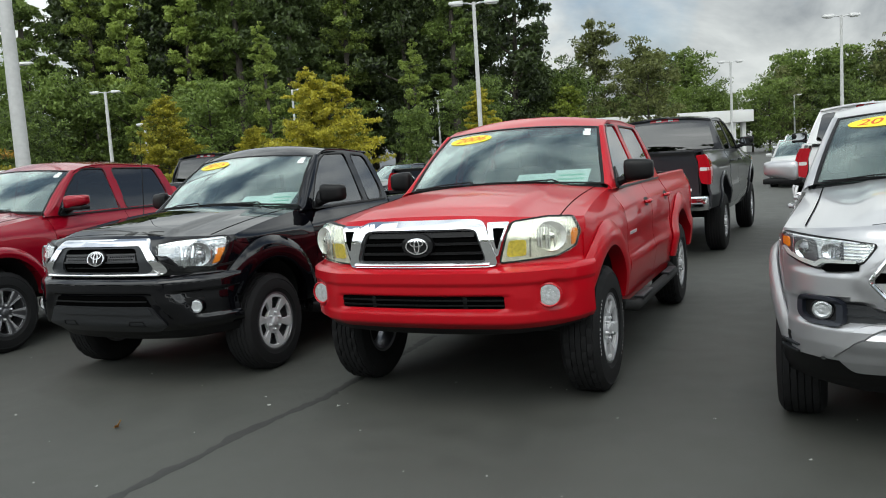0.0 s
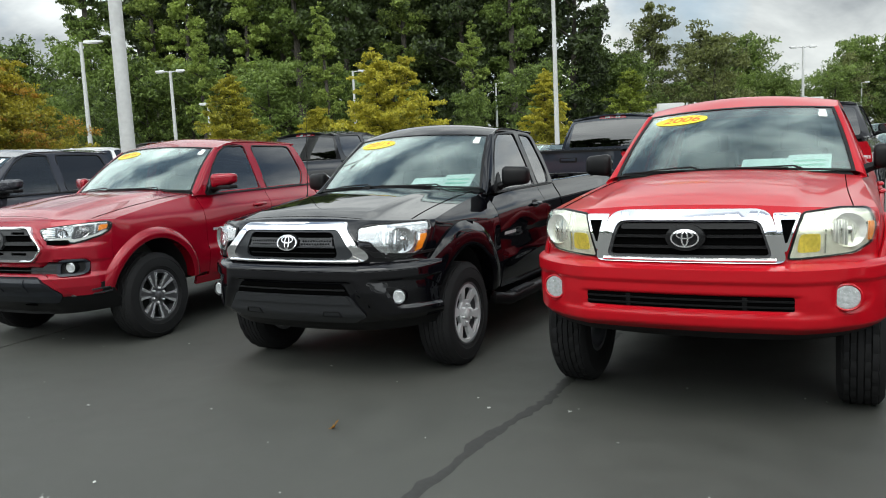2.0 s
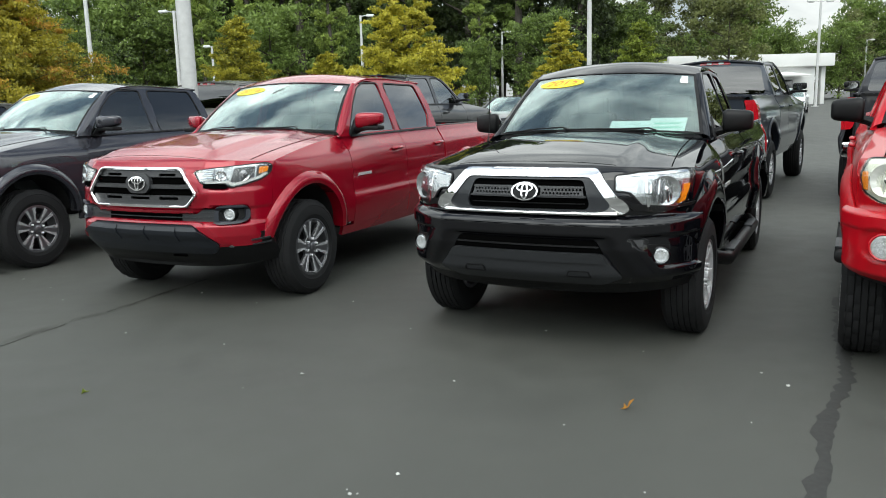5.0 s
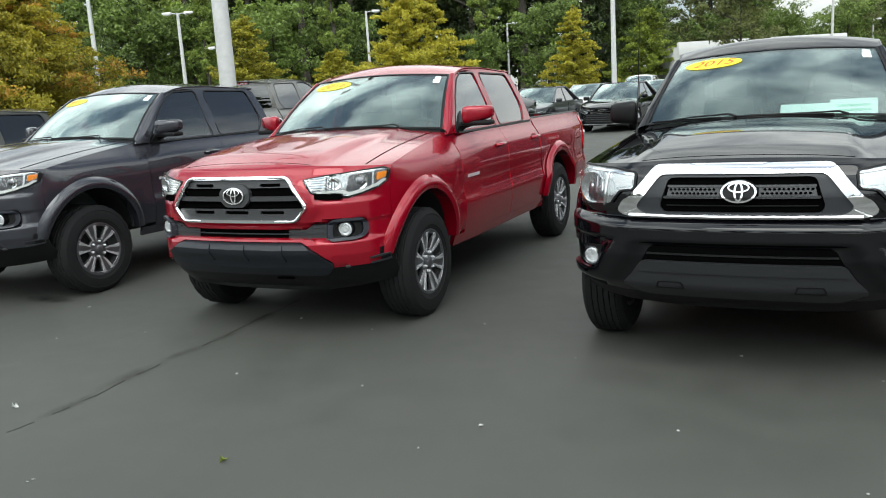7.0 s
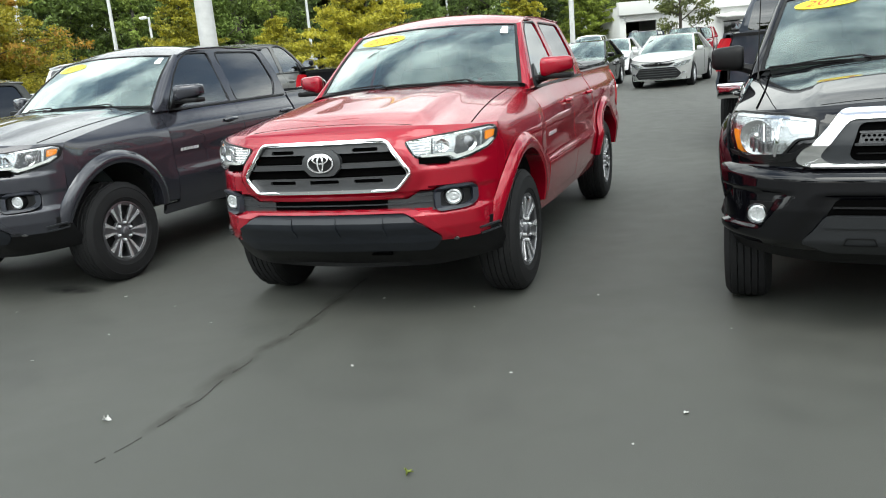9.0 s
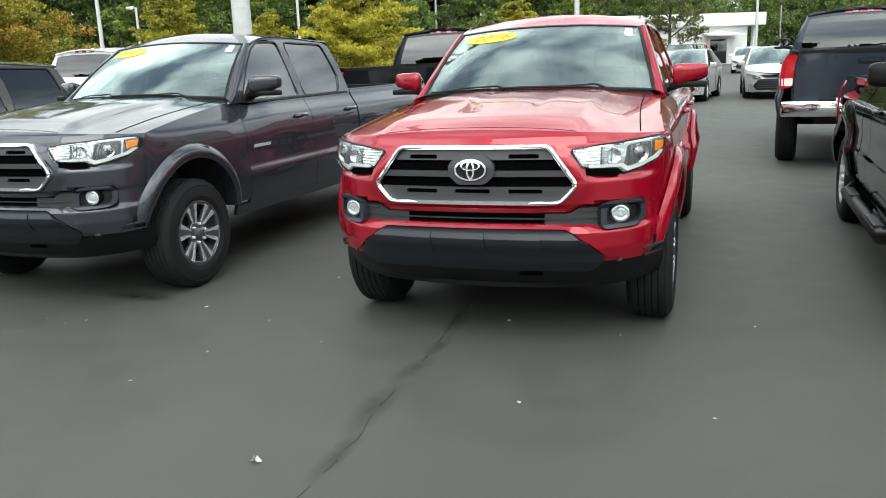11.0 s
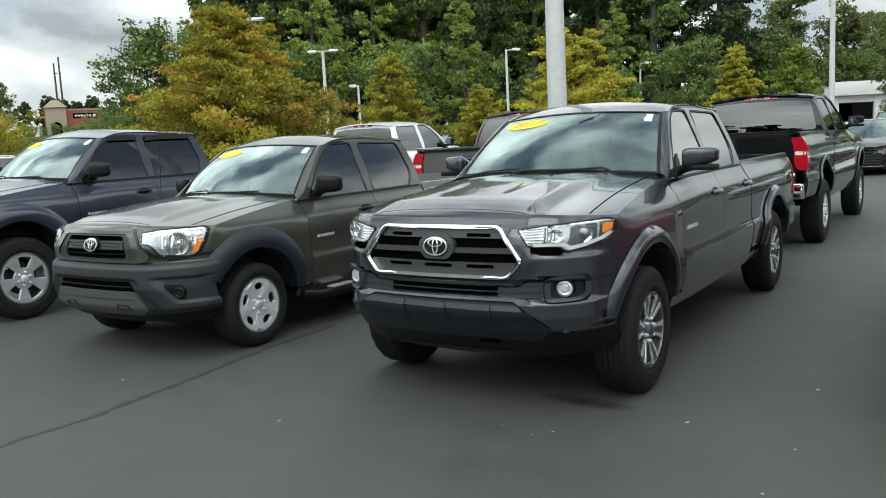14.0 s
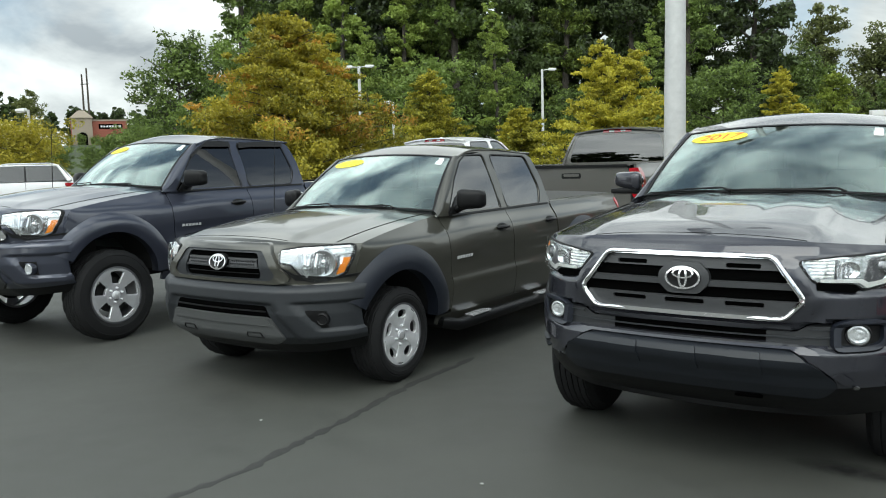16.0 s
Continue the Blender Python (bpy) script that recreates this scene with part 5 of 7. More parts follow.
                for i in range(6):
                    u = b0 + i * 0.041
                    lo = [(u, z0), (u + 0.031, z0 + 0.002), (u + 0.033, z0 + 0.026), (u + 0.004, z0 + 0.024)]
                    self.addb("door_badge", plate_bm([lo], lambda a, v, h: (s * self.side(a, v, h), a, v), 0.005, 0.004), STEEL_GREY)
            # side step
            if board:
                x, y0, y1 = 0.93, 1.46, self.yr - 0.56
                pts = [(s * 0.60, y0 - 0.02, 0.43), (s * (x - 0.06), y0, 0.40), (s * x, y0 + 0.12, 0.37), (s * x, y1 - 0.12, 0.37), (s * (x - 0.06), y1, 0.40), (s * 0.60, y1 + 0.02, 0.43)]
                st = self.addb("side_step", tube_bm(pts, 0.05 if board != "tube" else 0.042, 12), PLASTIC if board != "tube" else UNDER)
                for yy in ((y0 + 0.42), (y1 - 0.42)):
                    if board == "bright":
                        self.addb("step_pad", box_bm(s * (x + 0.005), yy, 0.424, 0.085, 0.30, 0.02, 0.008), ALLOY, parent=st)
                    else:
                        self.addb("step_pad", box_bm(s * (x + 0.005), yy, 0.420, 0.07, 0.40, 0.02, 0.008), GREY_PLASTIC, parent=st)
        # wipers
        for x0, ln in ((0.42, 0.62), (-0.22, 0.50)):
            p0, p1 = self.hood_point(x0 / 0.815, 0.99), self.ws(x0 / 0.765 - ln / 0.78, 0.018)
            p2 = self.ws(x0 / 0.765 - 0.1, 0.012)
            wbm = tube_bm([p0 + np.array((0.05, -0.0, 0.012)), p0 + np.array((0, 0.03, 0.03)), p2 + np.array((-0.15, -0.012, 0.022)), p1 + np.array((0.1, -0.012, 0.018))], [0.009, 0.007, 0.005, 0.003], 6)
            wp = self.addb("wiper", wbm, PLASTIC)
            self.addb("wiper_blade", tube_bm([self.ws(x0 / 0.765 - 0.05, 0.012) + np.array((0, -0.008, 0.012)), self.ws(x0 / 0.765 - 0.35, 0.015) + np.array((0, -0.008, 0.014)), p1 + np.array((0, -0.008, 0.012))], 0.005, 6), PLASTIC, parent=wp)
        P = np.array([[self.hood_point(s, 0.985) * (1 - k) + self.ws(s * 0.99, 0.02) * k + np.array((0, 0.0, -0.012)) for k in (0, 0.5, 1)] for s in np.linspace(-0.97, 0.97, 15)])
        self.add("cowl", shell(P, 0.02), PLASTIC)
        # aerial on the near wing
        if self.style == "facelift":
            a = self.hood_point(-0.96, 0.82)
            self.addb("aerial", tube_bm([a, a + np.array((0, 0.02, 0.05)), a + np.array((0.02, 0.05, 0.80))], [0.010, 0.004, 0.002], 6), PLASTIC)
        else:
            fin = plate_bm([[(0, 0), (0.16, 0), (0.15, 0.055), (0.12, 0.06)]], lambda u, v, h: (h * (1 - v * 8), self.yc - 0.45 + u, 1.775 + v), 0.025, 0.025)
            self.addb("roof_fin_aerial", fin, pm)

    def cabin(self, papers):
        bm = box_bm(0, 1.72, 1.20, 1.46, 0.42, 0.20, 0.05)
        self.addb("dashboard", bm, CABIN)
        v, f = lathe([(0.0 + 0.016 * math.cos(a), 0.185 + 0.016 * math.sin(a)) for a in np.linspace(0, 2 * math.pi, 8, endpoint=False)], 28)
        turn = pose(0.37, 2.02, 1.20, 0, 28, 90)
        self.add("steering_wheel", ([tuple(turn @ Vector(p)) for p in v], f), PLASTIC)
        for y, w in ((2.42, 0.25), (self.yc - 0.58, 0.28)):
            for x in (-0.36, 0.36):
                bm = box_bm(x, y, 0.88, 0.50, 0.50, 0.16, 0.05)
                box_bm(x, y + w, 1.14, 0.48, 0.14, 0.60, 0.05, lambda a, b, c: (a * (1 - 0.2 * (c > 0)), b + 0.10 * c, c), bm)
                if self.detail:
                    box_bm(x, y + w + 0.07, 1.50, 0.26, 0.10, 0.17, 0.04, bm=bm)
                self.addb("seat", bm, CABIN)
        self.addb("cabin_floor", box_bm(0, (1.3 + self.yc) / 2, 0.66, 1.60, self.yc - 1.45, 0.06), CABIN)
        if papers:
            self.addb("price_sheet", box_bm(0.22, 1.66, 1.335, 0.30, 0.20, 0.004, 0, lambda a, b, c: (a, b, c + b * 0.55)), PAPER, "white price sheet on the dashboard")
            k = self.addb("window_label", box_bm(0.50, 1.68, 1.345, 0.27, 0.20, 0.004, 0, lambda a, b, c: (a, b, c + b * 0.65)), PAPER, "white label sheet with green print")
            for i in range(3):
                self.addb("print_bar", box_bm(0.50, 1.625 + i * 0.045, 1.351 + (i - 1) * 0.029 - 0.008, 0.20, 0.016, 0.003, 0, lambda a, b, c: (a, b, c + b * 0.65)), PAPER_GREEN, parent=k)

    def sticker(self, year):
        mp = self.ws_map(-0.58, 0.83)
        e = [(u, v) for u, v in ellipse(0, 0, 0.190, 0.066, 36)]
        k = self.addb("year_sticker", plate_bm([e], mp, 0.0035, -0.001, np.linspace(-0.15, 0.15, 7)), YELLOW, "yellow oval sticker with the model year")
        if year == "-":
            for i in range(4):
                u = -0.115 + i * 0.068
                self.addb("print_bar", plate_bm([[(u, -0.028), (u + 0.042, -0.028), (u + 0.050, 0.030), (u + 0.008, 0.030)]], mp, 0.005, -0.003), STICKER_FADED, parent=k)
            self.tags()
            return
        cu = bpy.data.curves.new("year", "FONT")
        cu.body, cu.size, cu.align_x, cu.align_y, cu.shear, cu.offset = year, 0.125, "CENTER", "CENTER", 0.25, 0.0015
        tmp = new("year_tmp", cu)
        bpy.context.view_layer.update()
        me = bpy.data.meshes.new_from_object(tmp.evaluated_get(bpy.context.evaluated_depsgraph_get()))
        bpy.data.objects.remove(tmp)
        for v in me.vertices:
            v.co = Vector(mp(v.co.x * 1.10, v.co.y * 0.85, 0.0045))
            v.co.z = self.tall(v.co.z)
        me.materials.clear()
        me.materials.append(STICKER_RED)
        ob = new("year_number", me)
        ob.parent = k
        self.tags()

    def tags(self):
        for du, dv, w, h in ((0.0, 0.0, 0.026, 0.032), (0.006, 0.055, 0.022, 0.020)):
            mp2 = self.ws_map(0.86, 0.84)
            self.addb("windscreen_tag", plate_bm([[(du - w, dv - h), (du + w, dv - h), (du + w, dv + h), (du - w, dv + h)]], mp2, 0.003, -0.001), PAPER)

    def wheels(self, style):
        for y in (self.yf, self.yr):
            for s in (1, -1):
                make_wheel(self.root, s * 0.832, y, self.R, style, s)


WHEEL_CACHE = {}


def wheel_holes(style):
    def sector(a0, a1, r0, r1, n=4):
        A = [radians(a) for a in np.linspace(a0, a1, n)]
        return rounded([(r1 * math.cos(a), r1 * math.sin(a)) for a in A] + [(r0 * math.cos(a), r0 * math.sin(a)) for a in A[::-1]], 0.008, 2)
    holes = []
    if style == "split":
        for i in range(6):
            holes.append(sector(60 * i + 15, 60 * i + 45, 0.092, 0.200))
    elif style == "six":
        for i in range(6):
            holes.append(sector(60 * i + 11, 60 * i + 49, 0.100, 0.190))
    elif style == "five":
        for i in range(5):
            holes.append(sector(72 * i + 18, 72 * i + 54, 0.095, 0.192))
    elif style == "steel":
        for i in range(5):
            a = radians(72 * i + 36)
            holes.append(ellipse(0.150 * math.cos(a), 0.150 * math.sin(a), 0.030, 0.047, 16, a))
            holes.append(sector(72 * i - 7, 72 * i + 7, 0.200, 0.208, 3))
    elif style == "multi":
        for i in range(10):
            holes.append(sector(36 * i + 8, 36 * i + 28, 0.085, 0.186))
    return holes


def wheel_meshes(style, R, white):
    key = (style, R, white)
    if key in WHEEL_CACHE:
        return WHEEL_CACHE[key]
    rr, w = (0.212 if R < 0.35 else {"split": 0.230, "six": 0.230, "five": 0.262, "steel": 0.234}.get(style, 0.222)), 0.116
    prof = [(-w + 0.02, rr - 0.012), (-w, rr + 0.02), (-w - 0.004, rr + 0.035), (-w - 0.008, rr + 0.038), (-w - 0.009, (rr + R) / 2), (-w - 0.003, R - 0.052), (-w - 0.006, R - 0.048), (-w + 0.004, R - 0.030), (-w + 0.022, R - 0.008)]
    tread = []
    for k in range(5):
        a = -w + 0.028 + k * (2 * w - 0.056) / 5
        b = a + (2 * w - 0.056) / 5
        tread += [(a + 0.001, R - 0.009), (a + 0.004, R), (b - 0.004, R), (b - 0.001, R - 0.009)]
    prof += tread + [(-x, r) for x, r in prof[::-1]]
    j0 = prof.index(tread[0])
    j1 = j0 + len(tread)
    deep = 0.010 if white else 0.006
    def wave(i, j, x, r):
        if j0 <= j < j1:
            blk = (j - j0) // 4
            if (i + blk * 2) % 4 == 0 and blk != 2:
                return r - deep
        elif j in (j0 - 1, j1) and i % 4 == 0:
            return r - deep
        return r
    def mesh(name, vf, mat, sharp=35):
        ob = link_mesh(name, vf[0], vf[1], mat, None, "", sharp)
        me = ob.data
        bpy.data.objects.remove(ob)
        return me
    out = {"tyre": mesh("tyre", lathe(prof, 96 if R > 0.35 and style != "multi" else 32, wave=wave), RUBBER, 28)}
    k = rr / 0.222
    face = {"split": DARK_ALLOY, "six": STEEL_GREY, "five": ALLOY, "steel": STEEL_GREY, "multi": ALLOY}[style]
    barrel = [(-w + 0.015, rr + 0.004), (w - 0.012, rr + 0.006), (w - 0.004, rr + 0.008), (w - 0.002, rr - 0.004), (w - 0.020, rr - 0.012), (0.0, rr - 0.03), (-w + 0.02, rr - 0.03)]
    out["rim"] = mesh("rim", lathe(barrel, 64), DARK_ALLOY)
    dish = lambda r: 0.110 - 0.022 * math.cos(min(1, r / 0.2) * math.pi / 2) + (0.012 if r < 0.06 else 0)
    bm = plate_bm([[(q[0] * k, q[1] * k) for q in ellipse(0, 0, 0.216, 0.216, 48)]] + [[(u * k, v * k) for u, v in h] for h in wheel_holes(style)], lambda u, v, h: (dish(math.hypot(u, v)) + h, u, v), 0.0, 0.028)
    me = bpy.data.meshes.new("spokes")
    bmesh.ops.recalc_face_normals(bm, faces=bm.faces)
    bmesh.ops.bevel(bm, geom=[e for e in bm.edges if e.calc_face_angle(0) > 1.0], offset=0.003, segments=1, affect="EDGES")
    bm.to_mesh(me)
    bm.free()
    me.materials.append(face)
    out["spokes"] = me
    if style == "split":
        # machined faces along both edges of each spoke
        for side in (1, -1):
            blade = [(0.070, side * 0.006), (0.100, side * 0.012), (0.160, side * 0.022), (0.208, side * 0.026), (0.205, side * 0.060), (0.160, side * 0.044), (0.090, side * 0.025)]
            bm = plate_bm([[(u * k, v * k) for u, v in blade]], lambda u, v, h: (dish(math.hypot(u, v)) + h, u, v), 0.005, 0.004, cuts_u=(0.11, 0.14, 0.17))
            bmesh.ops.recalc_face_normals(bm, faces=bm.faces)
            me = bpy.data.meshes.new("spoke_blade")
            bm.to_mesh(me)
            bm.free()
            me.materials.append(ALLOY)
            out["spoke_blade" + ("" if side > 0 else "_twin")] = me
    if style == "steel":
        rib = [(0.066, -0.020), (0.120, -0.032), (0.176, -0.058), (0.190, -0.050), (0.193, 0.050), (0.176, 0.058), (0.120, 0.032), (0.066, 0.020)]
        bm = plate_bm([[(u * k, v * k) for u, v in rounded(rib, 0.012, 2)]], lambda u, v, h: (dish(math.hypot(u, v)) + h - 0.012 * (abs(v) / 0.06) ** 2, u, v), 0.009, 0.010, cuts_u=(0.10, 0.13, 0.16), cuts_v=(-0.03, -0.015, 0.0, 0.015, 0.03))
        bmesh.ops.recalc_face_normals(bm, faces=bm.faces)
        me = bpy.data.meshes.new("spoke_rib")
        bm.to_mesh(me)
        bm.free()
        me.materials.append(STEEL_GREY)
        out["spoke_rib"] = me
    hub = [(0.06, 0.001), (0.124, 0.001), (0.122, 0.024), (0.114, 0.036), (0.085, 0.040), (0.05, 0.045)]
    out["hub_cap"] = mesh("hub_cap", lathe([(x, r) for x, r in hub], 24, closed=False), {"split": DARK_ALLOY, "steel": ALLOY}.get(style, STEEL_GREY))
    out["brake_disc"] = mesh("brake_disc", lathe([(0.02, 0.03), (0.035, 0.03), (0.035, 0.165), (0.02, 0.165)], 40), UNDER)
    me = bpy.data.meshes.new("lug_nut")
    bm = tube_bm([(0.086, 0, 0), (0.112, 0, 0), (0.118, 0, 0)], [0.012, 0.011, 0.006], 6)
    bm.to_mesh(me)
    bm.free()
    me.materials.append(STEEL_GREY)
    out["lug_nut"] = me
    if white:
        bm = box_bm(w + 0.0045, 0, R - 0.085, 0.006, 0.018, 0.024, 0.002, seg=1)
        me = bpy.data.meshes.new("tyre_letter_bar")
        bm.to_mesh(me)
        bm.free()
        me.materials.append(TYRE_WHITE)
        out["tyre_letter_bar"] = me
    WHEEL_CACHE[key] = out
    return out


def make_wheel(parent, x, y, R, style, s):
    white = style.endswith("_white")
    parts = wheel_meshes(style.replace("_white", ""), R, white)
    w = new("wheel", parts["rim"])
    w.parent = parent
    w.matrix_basis = pose(x, y, R, 0, 0, 0 if s > 0 else 180) @ pose(0, 0, 0, (x * 37 + y * 91) % 60, 0, 0)
    for k, me in parts.items():
        if k == "rim":
            continue
        for i in range({"lug_nut": 6, "tyre_letter_bar": 26, "spoke_blade": 6, "spoke_blade_twin": 6, "spoke_rib": 5}.get(k, 1)):
            o = new(k.replace("_twin", ""), me)
            o.parent = w
            if k.startswith("spoke_blade"):
                o.rotation_euler.x = radians(60 * i)
            if k == "spoke_rib":
                o.rotation_euler.x = radians(72 * i)
            if k == "tyre_letter_bar":
                o.rotation_euler.x = radians((i // 13) * 180 + (i % 13 + (i % 13 > 5)) * 4.6)
            if k == "lug_nut":
                o.location = (0, 0.068 * math.cos((i + 0.5) * math.pi / 3), 0.068 * math.sin((i + 0.5) * math.pi / 3))


SIDE_GLASS = glass_material("lightly_tinted_glass", (0.40, 0.43, 0.42))


def spot(x, y, heading):
    return pose(x, y, ground_z(y), 0, 0, heading)


# front row, noses towards the aisle
Pickup(spot(2.43, 3.86, -25.8), "early", RED, "bright red lifted crew-cab pickup with chrome grille and white-lettered tyres", lift=0.065, tyre=0.42, wheel="six_white", year="2006", mirror=PLASTIC, board="tube", papers=True, handle=RED)
Pickup(spot(-0.04, 5.10, -25.5), "facelift", BLACK, "glossy black extended-cab pickup with chrome grille surround", cab="access", wheelbase=3.236, tyre=0.394, wheel="six", year="2015", mirror=PLASTIC, board="flat", papers=True)
Pickup(spot(-2.96, 6.45, -24.2), "new", DEEP_RED, "deep red crew-cab pickup with dark grille and split-spoke wheels", wheel="split", year="2016", scale=1.02, lift=0.01)
Pickup(spot(-6.06, 7.93, -26.7), "new", GREY, "dark blue-grey crew-cab long-bed pickup with chrome-rimmed grille", wheelbase=3.57, wheel="split", year="2017", scale=1.025, lift=0.025)
Pickup(spot(-9.10, 9.31, -26), "facelift", OLIVE, "olive-grey crew-cab pickup with unpainted bumper and soft bed cover", lift=-0.065, tyre=0.357, wheel="steel", year="-", mirror=PLASTIC, handle=PLASTIC, bumper=GREY_PLASTIC, flare=SLATE_PLASTIC, grille_paint=OLIVE, board="bright", tonneau=True, fog=False)
Pickup(spot(-12.2, 10.66, -26), "facelift", SLATE, "slate-grey lifted crew-cab pickup with five-spoke wheels", lift=0.105, scale=1.03, tyre=0.425, wheel="five", year="-", mirror=PLASTIC, handle=PLASTIC, visors=True)
Pickup(spot(5.04, 2.36, -27), "new", SILVER, "silver crew-cab pickup with silver bumper", wheel="split", year="2016", grille_paint=SILVER)
# back row, tailgates towards the front row
BACK = "back row of parked full-size pickups"


def rear_spot(tx, ty, heading, scale, wb):
    L = (FRONT_Y + wb + 1.12) * scale
    a = radians(heading)
    # the nose lies L metres further along (sin, cos)
    return pose(tx + math.sin(a) * L, ty + math.cos(a) * L, ground_z(ty + 2.0), 0, 0, 180 - heading)


for tx, ty, head, mat, label, kind in (
        (8.43, 9.30, 27, WHITE, "white full-size pickup with red tail lights", "mid"),
        (5.60, 10.65, 28, CHARCOAL, "charcoal full-size crew-cab pickup seen from its tailgate", "mid"),
        (2.79, 11.91, 29, NAVY, "navy full-size crew-cab pickup with chrome rear bumper", "low"),
        (-3.02, 14.30, 27, SOOT, "black-grey full-size crew-cab pickup with red tail lights", "mid"),
        (-6.50, 15.50, 22, PEWTER, "pewter-grey full-size crew-cab pickup behind the light pole", "mid"),
        (-10.0, 18.2, 24, WHITE, "white full-size crew-cab pickup with tinted rear glass", "mid")):
    Pickup(rear_spot(tx, ty, head, 1.08, 3.40), "new", mat, label, wheelbase=3.40, wheel="multi", scale=1.08, lift=0.15 - ground_z(ty + 2.0) / 1.08, tyre=0.41, group=BACK, tail=kind, mirror=PLASTIC, detail=False)


# ---- light poles ----
def light_pole(x, y, h, heads, width=0.13, turn=0.0, arm=0.55, head=0.62):
    lp = thing("light_pole", "tall grey metal parking-lot light pole" + (" with two lamp heads" if heads == 2 else " with one lamp head"), "light pole", pose(x, y, ground_z(y), 0, 0, turn), "parking-lot light poles")
    h -= ground_z(y)
    bm = bmesh.new()
    tube_bm([(0, 0, 0.0), (0, 0, 0.6), (0, 0, h)], [width * 0.62, width * 0.60, width * 0.42], 16, bm)
    part("pole", bm, POLE, lp)
    part("base_plate", box_bm(0, 0, 0.02, width * 2.4, width * 2.4, 0.04, 0.005), POLE, lp)
    for s in ((1, -1) if heads == 2 else (1,)):
        part("arm", tube_bm([(0, 0, h - 0.10), (s * arm * 0.5, 0, h - 0.04), (s * arm, 0, h - 0.02)], 0.035, 8), POLE, lp)
        k = part("lamp_head", box_bm(s * (arm + head * 0.35), 0, h - 0.01, head, 0.34, 0.20, 0.06, lambda p, q, r: (p, q * (1 - 0.25 * (r > 0)), r * (1 - 0.35 * (p * s > 0)))), POLE_HEAD, lp)
        part("lamp_cover", box_bm(s * (arm + head * 0.35), 0, h - 0.125, head * 0.7, 0.24, 0.03, 0.01), CLEAR_WHITE, k)
    return lp


light_pole(-5.18, 14.72, 8.6, 2, 0.24, 10)
light_pole(5.1, 34.4, 8.4, 2, 0.18, -5)
light_pole(28.6, 66.9, 8.6, 2, 0.2, 0)
light_pole(26.8, 45.5, 8.6, 2, 0.18, 0)
light_pole(-20.1, 58.8, 8.3, 2, 0.24, 0)
light_pole(-7.8, 66.3, 8.4, 1, 0.20, 5)
light_pole(4.5, 85.9, 8.4, 1, 0.22, 5)
light_pole(-22.9, 51.1, 9.5, 1, 0.26, 0, 0.4, 1.2)
light_pole(-32.2, 40.5, 4.7, 1, 0.14, 180, 0.2, 0.5)
light_pole(56.8, 116.5, 8.4, 1, 0.22, 0)
light_pole(-18.3, 61.2, 6.0, 1, 0.18, 180, 0.2, 0.5)


# ---- trees ----
def leaf_cloud(rng, centres, per, size, spread, droop=0.3, flat=0.6):
    """Many small leaf cards round the clump centres: arrays of vertices and faces."""
    C = np.asarray(centres, float)
    k = len(C) * per
    base = np.repeat(C[:, :3], per, axis=0)
    rad = np.repeat(C[:, 3], per)
    d = rng.normal(size=(k, 3))
    d /= np.linalg.norm(d, axis=1, keepdims=True)
    r = rad * rng.random(k) ** 0.45
    d[:, 2] *= flat
    p = base + d * r[:, None] * spread
    a = rng.normal(size=(k, 3))
    a[:, 2] -= droop
    a /= np.linalg.norm(a, axis=1, keepdims=True)
    b = np.cross(a, rng.normal(size=(k, 3)))
    b /= np.linalg.norm(b, axis=1, keepdims=True)
    ln = size * (0.6 + 0.8 * rng.random(k))[:, None]
    wd = ln * 0.62
    v = np.stack([p - a * ln * 0.5 - b * wd * 0.5, p - a * ln * 0.5 + b * wd * 0.5, p + a * ln * 0.5], axis=1).reshape(-1, 3)
    f = np.arange(k * 3).reshape(-1, 3)
    return v, f


def cards_object(name, v, f, mat, parent):
    me = bpy.data.meshes.new(name)
    me.vertices.add(len(v))
    me.vertices.foreach_set("co", v.astype(np.float32).ravel())
    me.loops.add(f.size)
    me.loops.foreach_set("vertex_index", f.astype(np.int32).ravel())
    me.polygons.add(len(f))
    me.polygons.foreach_set("loop_start", np.arange(0, f.size, 3, dtype=np.int32))
    me.polygons.foreach_set("loop_total", np.full(len(f), 3, dtype=np.int32))
    me.update(calc_edges=True)
    me.validate()
    me.materials.append(mat)
    ob = new(name, me)
    ob.parent = parent
    return ob


